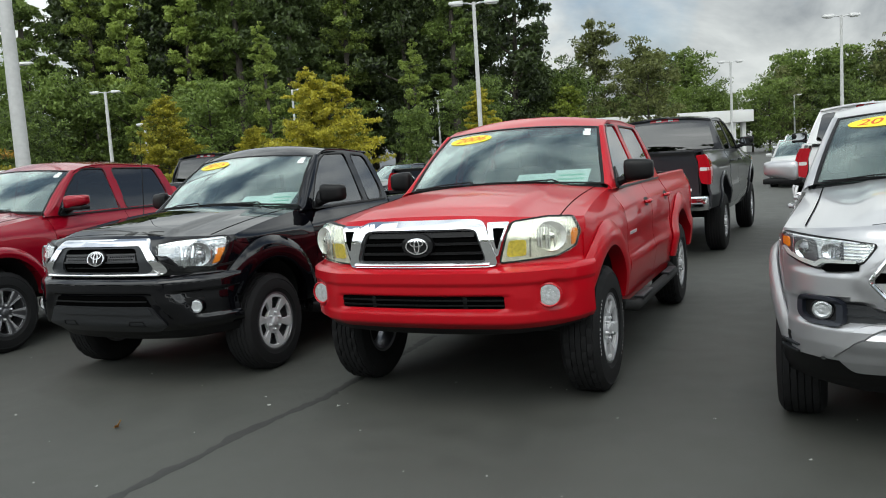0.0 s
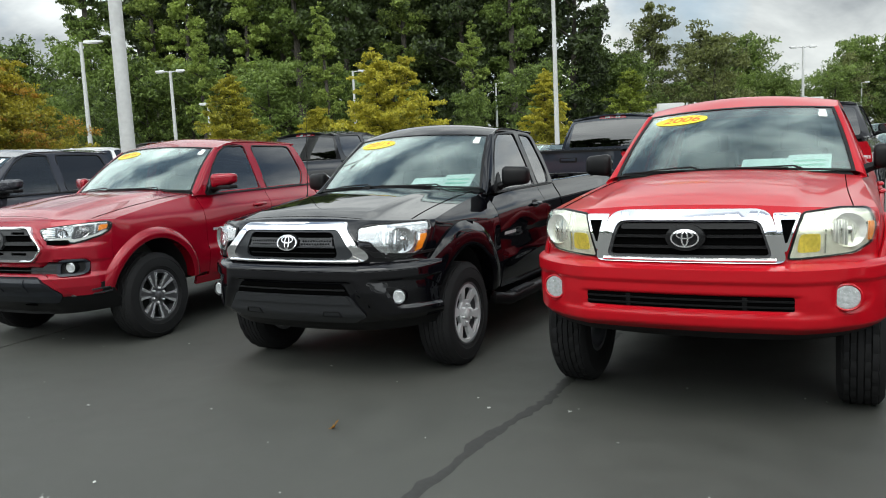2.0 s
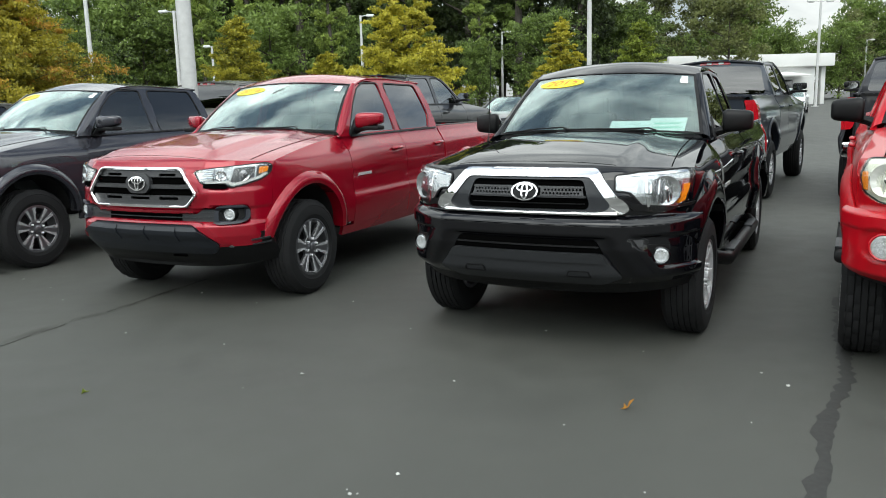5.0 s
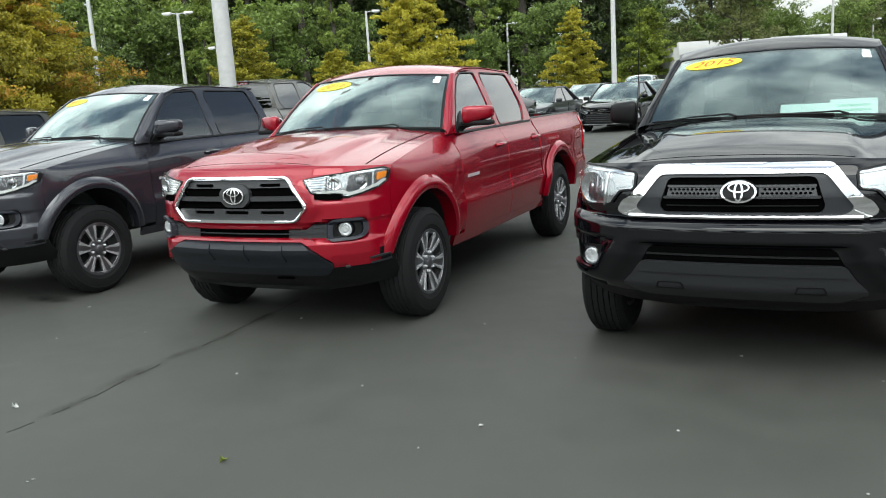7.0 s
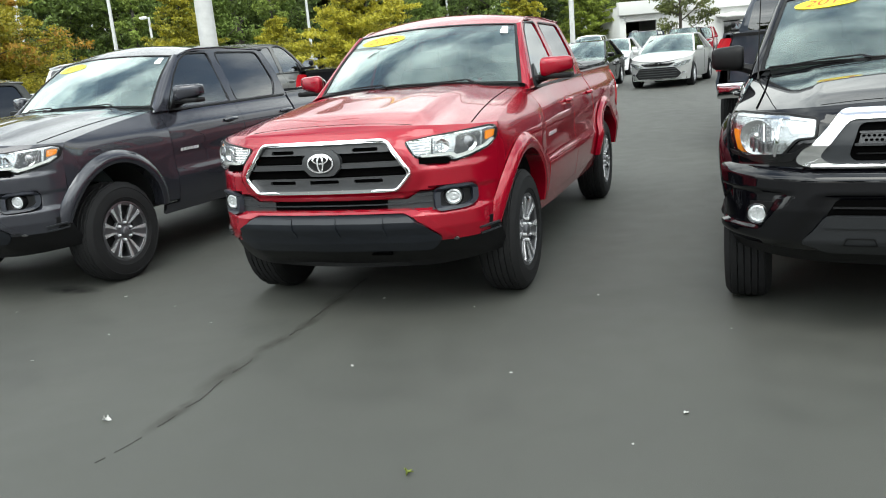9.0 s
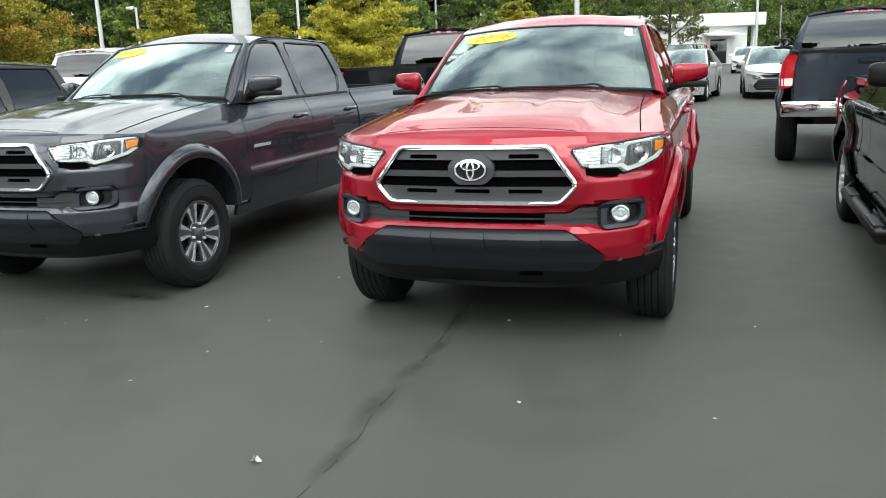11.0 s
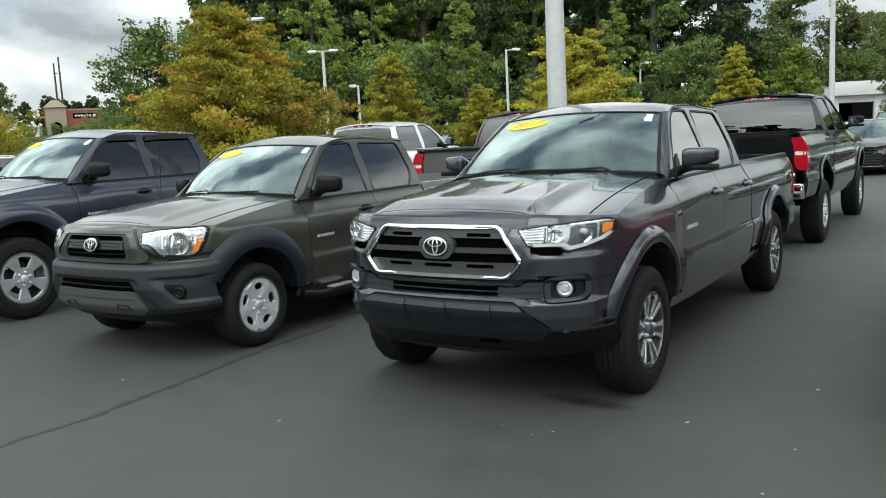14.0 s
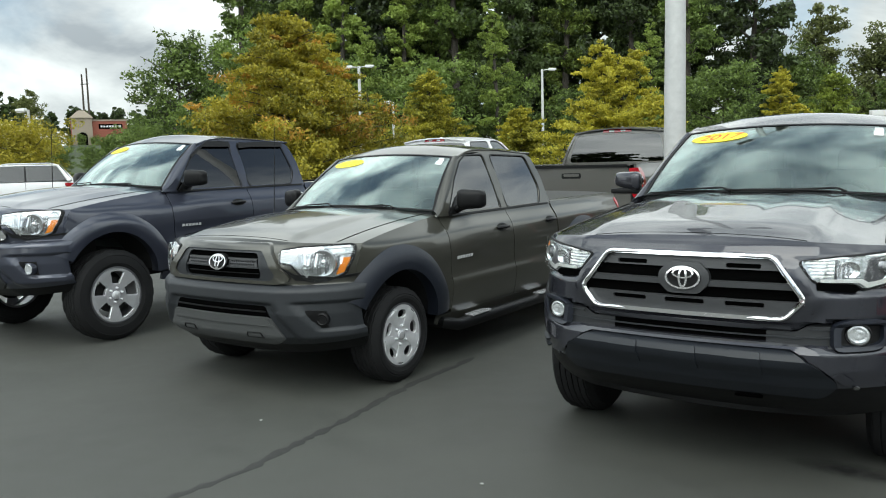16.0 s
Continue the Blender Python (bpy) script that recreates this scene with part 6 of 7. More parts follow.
def broadleaf(seed, h, r, mat, label, m, per=26, size=0.42, n=230, low=0.12, group="woodland trees", limbs=16):
    rng = np.random.default_rng(seed)
    t = thing("tree", label, "tree", m, group)
    bm = bmesh.new()
    lean = rng.normal(size=2) * 0.03 * h
    trunk = [(lean[0] * k, lean[1] * k, h * 0.93 * k) for k in np.linspace(0, 1, 8)]
    tube_bm(trunk, list(np.linspace(0.018 * h, 0.004 * h, 8)), 8, bm)
    C = []
    for i in range(limbs):
        k = low + 0.1 + (0.85 - low) * (i + rng.random()) / limbs
        a = i * 2.4 + rng.random()
        ln = r * (1.15 - 0.55 * abs(k - 0.45) / 0.5) * (0.65 + 0.5 * rng.random())
        b = Vector((lean[0] * k, lean[1] * k, h * 0.93 * k))
        e = b + Vector((math.cos(a) * ln, math.sin(a) * ln, ln * (0.35 + 0.5 * rng.random())))
        mid = (b + e) / 2 + Vector((0, 0, -0.06 * ln))
        tube_bm([b, mid, e], [0.007 * h, 0.004 * h, 0.0015 * h], 5, bm)
        for q in range(n // limbs):
            u = 0.3 + 0.75 * rng.random()
            p = b.lerp(e, u)
            s = r * (0.16 + 0.14 * rng.random())
            C.append((p.x + rng.normal() * r * 0.17, p.y + rng.normal() * r * 0.17, p.z + rng.normal() * r * 0.17, s))
    for q in range(n // 8):
        k = 0.75 + 0.27 * rng.random()
        C.append((lean[0] + rng.normal() * r * 0.2, lean[1] + rng.normal() * r * 0.2, h * k, r * 0.16))
    part("trunk", bm, BARK, t)
    v, f = leaf_cloud(rng, C, per, size, 1.0)
    cards_object("crown", v, f, mat, t)
    return t


def cypress(seed, h, r, mat, label, m, per=40, size=0.30, tops=1, group="cypress trees on the lot's islands", limbs=46, rust=None, flat=0.4):
    """A bald cypress: straight trunk, level feathery tiers, pointed top."""
    rng = np.random.default_rng(seed)
    t = thing("tree", label, "tree", m, group)
    bm = bmesh.new()
    C = []
    stems = [(0, 0, h)] if tops == 1 else [(-0.12 * r, 0, h), (0.32 * r, 0.1, h * 0.93)]
    for sx, sy, sh in stems:
        tube_bm([(0, 0, 0), (sx * 0.3, sy * 0.3, sh * 0.4), (sx, sy, sh)], [0.02 * h, 0.013 * h, 0.003 * h], 8, bm)
        for i in range(limbs if tops == 1 else 40):
            k = 0.10 + 0.86 * (i + rng.random()) / (limbs if tops == 1 else 40)
            prof = (1 - k) ** 0.9 * (0.72 + 0.55 * rng.random()) * min(1, 0.6 + 2.2 * k)
            a = i * 2.4 + rng.random()
            ln = r * 1.12 * prof + 0.08 * r
            if tops == 2 and k > 0.6:
                ln *= 0.75
            b = Vector((sx * k, sy * k, sh * k))
            e = b + Vector((math.cos(a) * ln, math.sin(a) * ln, ln * 0.14 + 0.02 * h))
            tube_bm([b, e], [0.004 * h, 0.001 * h], 4, bm)
            m_ = max(4, int(11 * ln / r + 4))
            for q in range(m_):
                u = 0.15 + 0.9 * (q + rng.random()) / m_
                p = b.lerp(e, u)
                C.append((p.x + rng.normal() * 0.05 * r, p.y + rng.normal() * 0.05 * r, p.z - 0.02 * h * u + rng.normal() * 0.012 * h, r * (0.045 + 0.075 * rng.random()) * (0.65 + 0.7 * (1 - k))))
        C.append((sx, sy, sh * 0.97, r * 0.05))
        C.append((sx, sy, sh * 1.0, r * 0.035))
    part("trunk", bm, BARK, t)
    C = np.array(C)
    if rust:
        turned = (np.abs(C[:, 0] + 0.25 * r * np.sin(C[:, 2] * 3.0)) > 0.50 * r * (1.25 - C[:, 2] / h)) & (C[:, 2] > 0.42 * h) & (rng.random(len(C)) < 0.22)
        v, f = leaf_cloud(rng, C[turned], per, size, 1.2, 0.6, flat)
        cards_object("crown_tip", v, f, rust, t)
        C = C[~turned]
    v, f = leaf_cloud(rng, C, per, size, 1.2, 0.6, flat)
    cards_object("crown", v, f, mat, t)
    return t


# cypresses and small trees inside the lot
cypress(11, 8.0, 3.9, LEAF_GOLD, "golden bald cypress with two pointed tops", pose(-3.9, 50, 0), 66, 0.145, 2)
cypress(12, 7.3, 3.2, LEAF_GOLD, "golden bald cypress with a rounded cone", pose(-14.5, 54, 0), 62, 0.145, limbs=64)
cypress(13, 6.8, 2.2, LEAF_GOLD, "slim golden bald cypress on a lot island", pose(6.7, 56, 0), 56, 0.14, limbs=56)
cypress(14, 8.6, 3.4, LEAF_LIME, "yellow-green cypress on a lot island", pose(17.3, 80, 0), 44, 0.21, limbs=56)
cypress(15, 5.5, 3.1, LEAF_ORANGE, "broad bald cypress turning orange", pose(-13.5, 24.1, 0), 100, 0.078, limbs=120, rust=LEAF_RUST, flat=0.42)
cypress(16, 5.0, 2.6, LEAF_GOLD, "low bushy golden cypress beside a pole", pose(-9.0, 56, 0), 54, 0.15, limbs=56)
broadleaf(17, 3.7, 2.3, LEAF_ORANGE, "small bushy tree with orange and green leaves", pose(-32.6, 40, 0), 100, 0.12, 130, 0.05, group="small lot trees")
broadleaf(19, 3.9, 2.0, LEAF_MID, "small bushy green tree beside the lot", pose(-34.6, 38, 0), 100, 0.12, 130, 0.05, group="small lot trees")
broadleaf(18, 9.8, 2.7, LEAF_PINE, "open olive-green tree before the white building", pose(22.2, 69, 0), 56, 0.24, 130, 0.08, group="small lot trees")
broadleaf(20, 12.4, 5.4, LEAF_DARK, "round dark green tree behind the lot", pose(21.0, 106, 0), 60, 0.34, 320, 0.02, group="small lot trees", limbs=32)
broadleaf(21, 13.0, 4.2, LEAF_DARK, "open dark green tree with bare upper twigs", pose(-40.4, 73.2, 0), 52, 0.32, 150, 0.28, group="small lot trees", limbs=22)

# the wood behind the lot
woods = []
for i, (h, r, mat, lab, n, per, size, low) in enumerate((
        (27, 4.4, LEAF_SHADED, "tall dense evergreen-looking tree, leaves darkened for shade", 250, 50, 0.52, 0.02),
        (29, 2.8, LEAF_DARK, "tall dark green ivy-covered tree", 300, 74, 0.33, 0.02),
        (26, 2.5, LEAF_MID, "tall ivy-draped tree with mid-green leaves", 290, 78, 0.31, 0.02),
        (22, 4.2, LEAF_PINE, "tall open tree with olive-green leaves", 210, 52, 0.40, 0.12),
        (13, 4.6, LEAF_DARK, "low bushy dark green tree", 190, 56, 0.36, 0.0),
        (22, 4.8, LEAF_SHADED, "dark tree of the far rows and the added unseen belt", 100, 18, 1.35, 0.02),
        (16, 5.4, LEAF_DARK, "round dense dark green tree", 240, 46, 0.44, 0.0),
        (17, 5.0, LEAF_PINE, "round dense olive-green tree", 220, 46, 0.43, 0.02))):
    woods.append(broadleaf(30 + i, h, r, mat, lab, pose(*((-8, 104), (-20, 97), (-31, 94), (30, 128), (-36, 82), (-70, -20), (44, 126), (36, 122))[i], 0), per, size, n, low, limbs=16 if i < 6 else 34))
rng = random.Random(5)


def wood_tree(k, x, y, s, z=0):
    a = rng.uniform(0, 6.28)
    o = copy_thing(woods[k], pose(x, y, z, 0, 0, math.degrees(a)))
    o.scale = (s * rng.uniform(0.9, 1.15), s * rng.uniform(0.9, 1.15), s)


# the darkest leaves, mostly in the rear rows, paint shade between the columns
for i, x in enumerate(range(-41, 14, 6)):
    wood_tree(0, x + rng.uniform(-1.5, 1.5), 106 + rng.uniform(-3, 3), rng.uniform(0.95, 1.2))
    wood_tree((1, 2, 0, 2, 1, 0, 2, 0, 1, 0)[i], x + rng.uniform(-1.5, 1.5), 94 + rng.uniform(-3, 3), rng.uniform(0.9, 1.1))
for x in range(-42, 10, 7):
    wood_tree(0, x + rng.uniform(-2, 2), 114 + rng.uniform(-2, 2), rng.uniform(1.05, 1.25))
for x in range(-40, 12, 7):
    wood_tree(4, x + rng.uniform(-2, 2), 82 + rng.uniform(-3, 3), rng.uniform(0.5, 0.9))
for x, y, k, s in ((-24, 78, 2, 0.55), (-12, 80, 2, 0.62), (2, 84, 2, 0.55), (16, 104, 0, 0.62), (20, 110, 0, 0.52)):
    wood_tree(k, x, y, s)
# the lower wood further along
for i in range(17):
    x = 24 + i * 5.6
    wood_tree((6, 7, 6, 6, 7)[i % 5], x, 124 + rng.uniform(-6, 8), rng.uniform(0.56, 0.72) if i < 7 else rng.uniform(0.88, 1.08))
for i in range(15):
    wood_tree(5, 26 + i * 6.6, 136 + rng.uniform(-3, 3), rng.uniform(0.40, 0.50) if i < 6 else rng.uniform(0.6, 0.75))
for i in range(11):
    wood_tree(4, 34 + i * 8.5, 113 + rng.uniform(-3, 3), rng.uniform(0.55, 0.8))
for x, y, k, s in ((-46, 76, 4, 0.42), (-42, 72, 4, 0.36), (-36, 70, 4, 0.55), (-31, 69, 4, 0.6), (-50, 78, 4, 0.36), (-68, 92, 3, 0.5), (-50, 86, 4, 0.46), (-54, 93, 4, 0.56), (-64, 98, 4, 0.34), (-72, 104, 4, 0.36), (-80, 112, 4, 0.4), (-47, 78, 4, 0.3)):
    wood_tree(k, x, y, s)
# far trees on the rise
for i in range(9):
    wood_tree(4, -131 + i * 2.4, 187.5 + i * 1.5, rng.uniform(0.15, 0.26), 7.4)
wood_tree(5, -181, 236, 1.0, 7.4)
wood_tree(5, -176.5, 240, 0.8, 7.4)
for i in range(22):
    wood_tree(5, -157 + i * 3.1, 236 + rng.uniform(-6, 6), rng.uniform(0.50, 0.66), 7.4)

# unseen trees added behind the camera to block low skylight and darken reflections
for i in range(30):
    a = radians(172 + i * 6.7)
    d = rng.uniform(42, 52)
    wood_tree(5, 0 + d * 1.5 * math.cos(a), 2 + d * math.sin(a), rng.uniform(0.52, 0.80))


# ---- cars further back ----
CAR_FORMS = {
    # length, half width, belt, roof, hood nose z, hood rear z, windscreen base, screen top, roof end, rear glass base, deck z, axle front, wheelbase
    "sedan": (4.85, 0.91, 0.99, 1.49, 0.75, 0.99, 1.20, 2.02, 3.15, 3.95, 1.04, 0.92, 2.78),
    "suv": (4.75, 0.93, 1.10, 1.74, 0.98, 1.09, 1.25, 1.85, 4.20, 4.62, 1.10, 0.92, 2.72),
}


def car(m, form, mat, label, group="cars in the third row"):
    L, W, belt, roof, z0, z1, yw, yt, ye, yg, zd, ya, wb = CAR_FORMS[form]
    c = thing("car", label, "car", m, group)
    def w(y):
        e = 0.55 if y < L / 2 else 0.45
        d = min(y, L - y) / e
        return W * (min(1, max(0, d)) ** (1 / 3.4) if d < 1 else 1)
    def top(y):
        if y < yw:
            k = y / yw
            return z0 + (z1 - z0) * k ** 0.6
        if y < yg:
            k = (y - yw) / (yg - yw)
            return z1 + (zd - z1) * k + 0.02 * math.sin(math.pi * k)
        return zd - 0.06 * ((y - yg) / (L - yg)) ** 3
    ra = 0.37
    def low(y):
        z = 0.22
        for a in (ya, ya + wb):
            d = ra * ra - (y - a) ** 2
            if d > 0:
                z = max(z, 0.33 + math.sqrt(d))
        return z
    ys = sorted(set([0.0, 0.0005, 0.004, 0.02, 0.06, 0.12, 0.2, 0.3] + list(np.linspace(0.4, L - 0.4, 40)) + [L - q for q in (0.0, 0.0005, 0.004, 0.02, 0.06, 0.12, 0.2, 0.3)]))
    def column(y, s):
        a, b = low(y), top(y) - 0.03
        out = []
        for k in np.linspace(0, 1, 12):
            z = a + (b - a) * k
            t = 1 - 0.06 * (1 - k) ** 2 - 0.05 * k ** 3
            q = 0.05 * math.sin(math.pi * min(1, k * 1.15)) * (1 - y / 0.3) if y < 0.3 else 0
            out.append((s * w(y) * t, y - q, z))
        return out
    P = np.array([column(y, 1) for y in ys] + [column(y, -1) for y in ys[::-1]])
    link_mesh("body", *shell(P, 0.02), mat, c)
    P = np.array([[(s * w(y) * 0.95, y, top(y) + (0.025 - 0.055 * abs(s) ** 2.6) * smooth(y / 0.35)) for y in ys] for s in np.linspace(-1, 1, 17)])
    link_mesh("hood_and_deck", *shell(P, 0.015), mat, c, sharp=60)
    gw, rw = W * 0.90, W * 0.70
    def screen(s, t, ya_, yb_, za, zb, bow):
        return (s * (gw * (1 - t) + rw * t), ya_ + (yb_ - ya_) * t + bow * s * s, za + (zb - za) * t + 0.02 * math.sin(math.pi * t) - 0.02 * t * s * s)
    grid = lambda *a: np.array([[screen(s, t, *a) for t in np.linspace(0, 1, 8)] for s in np.linspace(-1, 1, 13)])
    link_mesh("windscreen", *shell(grid(yw - 0.05, yt, z1 - 0.02, roof, 0.14), 0.006), GLASS, c, sharp=60)
    link_mesh("rear_window", *shell(grid(yg, ye, zd - 0.02, roof, -0.10)[::-1], 0.006), TINT, c, sharp=60)
    P = np.array([[(s * rw, (yt + 0.14 * s * s) * (1 - t) + (ye - 0.10 * s * s) * t, roof - 0.02 * s * s + 0.035 * math.sin(math.pi * t)) for t in np.linspace(0, 1, 10)] for s in np.linspace(-1, 1, 13)])
    link_mesh("roof", *shell(P, 0.02), mat, c, sharp=60)
    for s in (1, -1):
        base = [(yw + 0.12, belt), (yg - 0.10, belt + 0.04), (ye - 0.10, roof - 0.03), (yt + 0.15, roof - 0.03)]
        mp = lambda u, v, h: (s * (gw - (gw - rw) * (v - belt) / (roof - belt) + h), u, v)
        part("side_window", plate_bm([base], mp, 0.0, 0.006), TINT, c)
        ym = (yw + yg) / 2 + 0.05
        part("door_pillar", plate_bm([[(ym - 0.04, belt), (ym + 0.04, belt), (ym + 0.02, roof - 0.03), (ym - 0.02, roof - 0.03)]], mp, 0.008, 0.0), PLASTIC, c)
        part("windscreen_pillar", tube_bm([(s * gw, yw + 0.06, belt - 0.02), (s * (rw + gw) / 2, (yw + yt) / 2 + 0.12, (belt + roof) / 2), (s * rw, yt + 0.14, roof - 0.015)], 0.035, 8), mat, c)
        part("rear_pillar", tube_bm([(s * gw, yg - 0.08, belt + 0.02), (s * rw, ye - 0.08, roof - 0.015)], [0.09, 0.045], 8), mat, c)
        part("roof_rail", tube_bm([(s * rw, yt + 0.12, roof - 0.012), (s * rw, (yt + ye) / 2, roof + 0.0), (s * rw, ye - 0.08, roof - 0.012)], 0.03, 8), mat, c)
        part("door_seam", plate_bm([[(ym - 0.006, 0.32), (ym + 0.006, 0.32), (ym + 0.006, belt - 0.02), (ym - 0.006, belt - 0.02)]], lambda u, v, h: (s * (W * 0.985 + h), u, v), 0.006, 0.0), BLACK_AND_SHADE, c)
        bm = box_bm(s * (gw + 0.14), yw + 0.28, belt + 0.06, 0.20, 0.10, 0.13, 0.04)
        part("door_mirror", bm, mat, c)
        def fm(u, v, h):
            x = min(abs(u), W * 0.985)
            e = 0.55
            y = e * (x / W) ** 3.4
            return (s * x, y - h - 0.055, v)
        zl = z0 - 0.10
        o = [(0.46, zl - 0.03), (0.60, zl - 0.075), (0.82, zl + 0.01), (0.885, zl + 0.115), (0.70, zl + 0.080), (0.48, zl + 0.02)]
        hl = part("headlight", plate_bm([rounded(o, 0.02)], fm, 0.03, 0.03, np.arange(0.5, 0.9, 0.05)), REFLECTOR, c)
        part("lamp_lens", plate_bm([rounded(o, 0.02)], fm, 0.045, -0.035, np.arange(0.5, 0.9, 0.05)), LENS, hl)
        part("fog_light", plate_bm([ellipse(0.72, zl - 0.24, 0.05, 0.035, 14)], fm, 0.03, 0.02), REFLECTOR, c)
        bm_ = lambda u, v, h: (s * min(u, W * 0.97), L - 0.45 * (min(u, W * 0.97) / W) ** 3.4 + h - 0.02, v)
        part("tail_light", plate_bm([rounded([(0.50, zd - 0.22), (0.86, zd - 0.20), (0.86, zd - 0.06), (0.52, zd - 0.08)], 0.02)], bm_, 0.03, 0.03, np.arange(0.5, 0.9, 0.05)), TAIL_RED, c)
        for y in (ya, ya + wb):
            make_wheel(c, s * (W - 0.13), y, 0.335, "multi", s)
    def ff(u, v, h):
        return (u, 0.55 * (abs(u) / W) ** 3.4 - h - 0.055, v)
    zl = z0 - 0.10
    part("grille", plate_bm([rounded([(-0.34, zl - 0.02), (0.34, zl - 0.02), (0.48, zl + 0.045), (-0.48, zl + 0.045)], 0.015)], ff, 0.03, 0.03), PLASTIC, c)
    part("grille_trim", plate_bm([rounded([(-0.50, zl + 0.05), (0.50, zl + 0.05), (0.50, zl + 0.068), (-0.50, zl + 0.068)], 0.006)], ff, 0.036, 0.03, np.arange(-0.4, 0.5, 0.1)), CHROME, c)
    part("emblem", plate_bm([ellipse(0, zl + 0.035, 0.075, 0.05, 20), ellipse(0, zl + 0.035, 0.058, 0.036, 20)], ff, 0.05, 0.0), CHROME, c)
    part("lower_grille", plate_bm([rounded([(-0.56, zl - 0.37), (0.56, zl - 0.37), (0.66, zl - 0.25), (0.50, zl - 0.06), (-0.50, zl - 0.06), (-0.66, zl - 0.25)], 0.04)], ff, 0.028, 0.03, np.arange(-0.6, 0.61, 0.1)), PLASTIC, c)
    for i in range(4):
        z = zl - 0.31 + i * 0.065
        part("lower_grille_bar", plate_bm([[(-0.55, z), (0.55, z), (0.55, z + 0.018), (-0.55, z + 0.018)]], ff, 0.036, 0.0, np.arange(-0.5, 0.51, 0.1)), GRILLE_GREY, c)
    part("chin_strip", plate_bm([rounded([(-0.70, zl - 0.40), (0.70, zl - 0.40), (0.66, zl - 0.375), (-0.66, zl - 0.375)], 0.01)], ff, 0.034, 0.02, np.arange(-0.65, 0.66, 0.1)), CHROME, c)
    part("underbody", box_bm(0, L / 2, 0.30, W * 1.7, L - 0.7, 0.16, 0.03), UNDER, c)
    part("cabin", box_bm(0, (yw + ye) / 2 + 0.2, belt - 0.20, W * 1.6, ye - yw, 0.30, 0.05), CABIN, c)
    for x in (-0.36, 0.36):
        part("seat", box_bm(x, yt + 0.35, belt + 0.10, 0.46, 0.18, 0.55, 0.06), CABIN, c)
    if form == "suv":
        for s in (1, -1):
            part("roof_rack_bar", tube_bm([(s * rw * 0.9, yt + 0.3, roof + 0.03), (s * rw * 0.9, yt + 0.5, roof + 0.075), (s * rw * 0.9, ye - 0.4, roof + 0.075), (s * rw * 0.9, ye - 0.2, roof + 0.03)], 0.02, 8), POLE, c)
    return c


CAR_SILVER = paint("pale_silver_paint", (0.50, 0.50, 0.49), 0.5, 0.3)
CAR_BLUE = paint("dark_blue_paint", (0.02, 0.028, 0.05), 0.3)
car(spot(5.38, 25.15, -31), "sedan", CAR_SILVER, "silver sedan with a wide dark lower grille")
car(spot(3.19, 26.6, -26), "sedan", BLACK, "black sedan facing the front rows")
car(spot(8.45, 24.9, -24), "sedan", CAR_SILVER, "silver sedan with chrome-trimmed grille")
car(spot(14.4, 24.4, -26), "sedan", CAR_SILVER, "silver-beige sedan parked beside an open bay")
car(spot(6.6, 35.2, -26), "sedan", WHITE, "white sedan parked in the next row")
car(spot(0.6, 27.7, -26), "sedan", CHARCOAL, "dark grey sedan parked beside the black sedan")
car(spot(3.4, 34.4, -26), "sedan", CAR_SILVER, "pale silver sedan parked behind the black sedan")
car(spot(9.8, 41.0, -26), "suv", CAR_BLUE, "dark blue sport utility car with roof rails", "cars before the white building")
car(spot(12.4, 42.5, -26), "suv", CHARCOAL, "dark grey sport utility car", "cars before the white building")
car(spot(19.0, 48.5, -26), "sedan", WHITE, "white sedan before the white building", "cars before the white building")
car(spot(16.2, 50.0, -26), "suv", DEEP_RED, "red sport utility car before the white building", "cars before the white building")
car(spot(23.5, 44.0, -26), "suv", WHITE, "white sport utility car with roof rails", "cars before the white building")
car(spot(27.5, 54.0, -26), "sedan", WHITE, "white sedan across the lane", "cars before the white building")
car(spot(-29.9, 31.6, -60), "suv", WHITE, "white sport utility car parked beyond the slate-grey pickup", "cars by the cypress trees")
Pickup(spot(8.5, 47.0, -26), "new", WHITE, "white crew-cab pickup parked far back", wheel="multi", group="cars before the white building", detail=False)


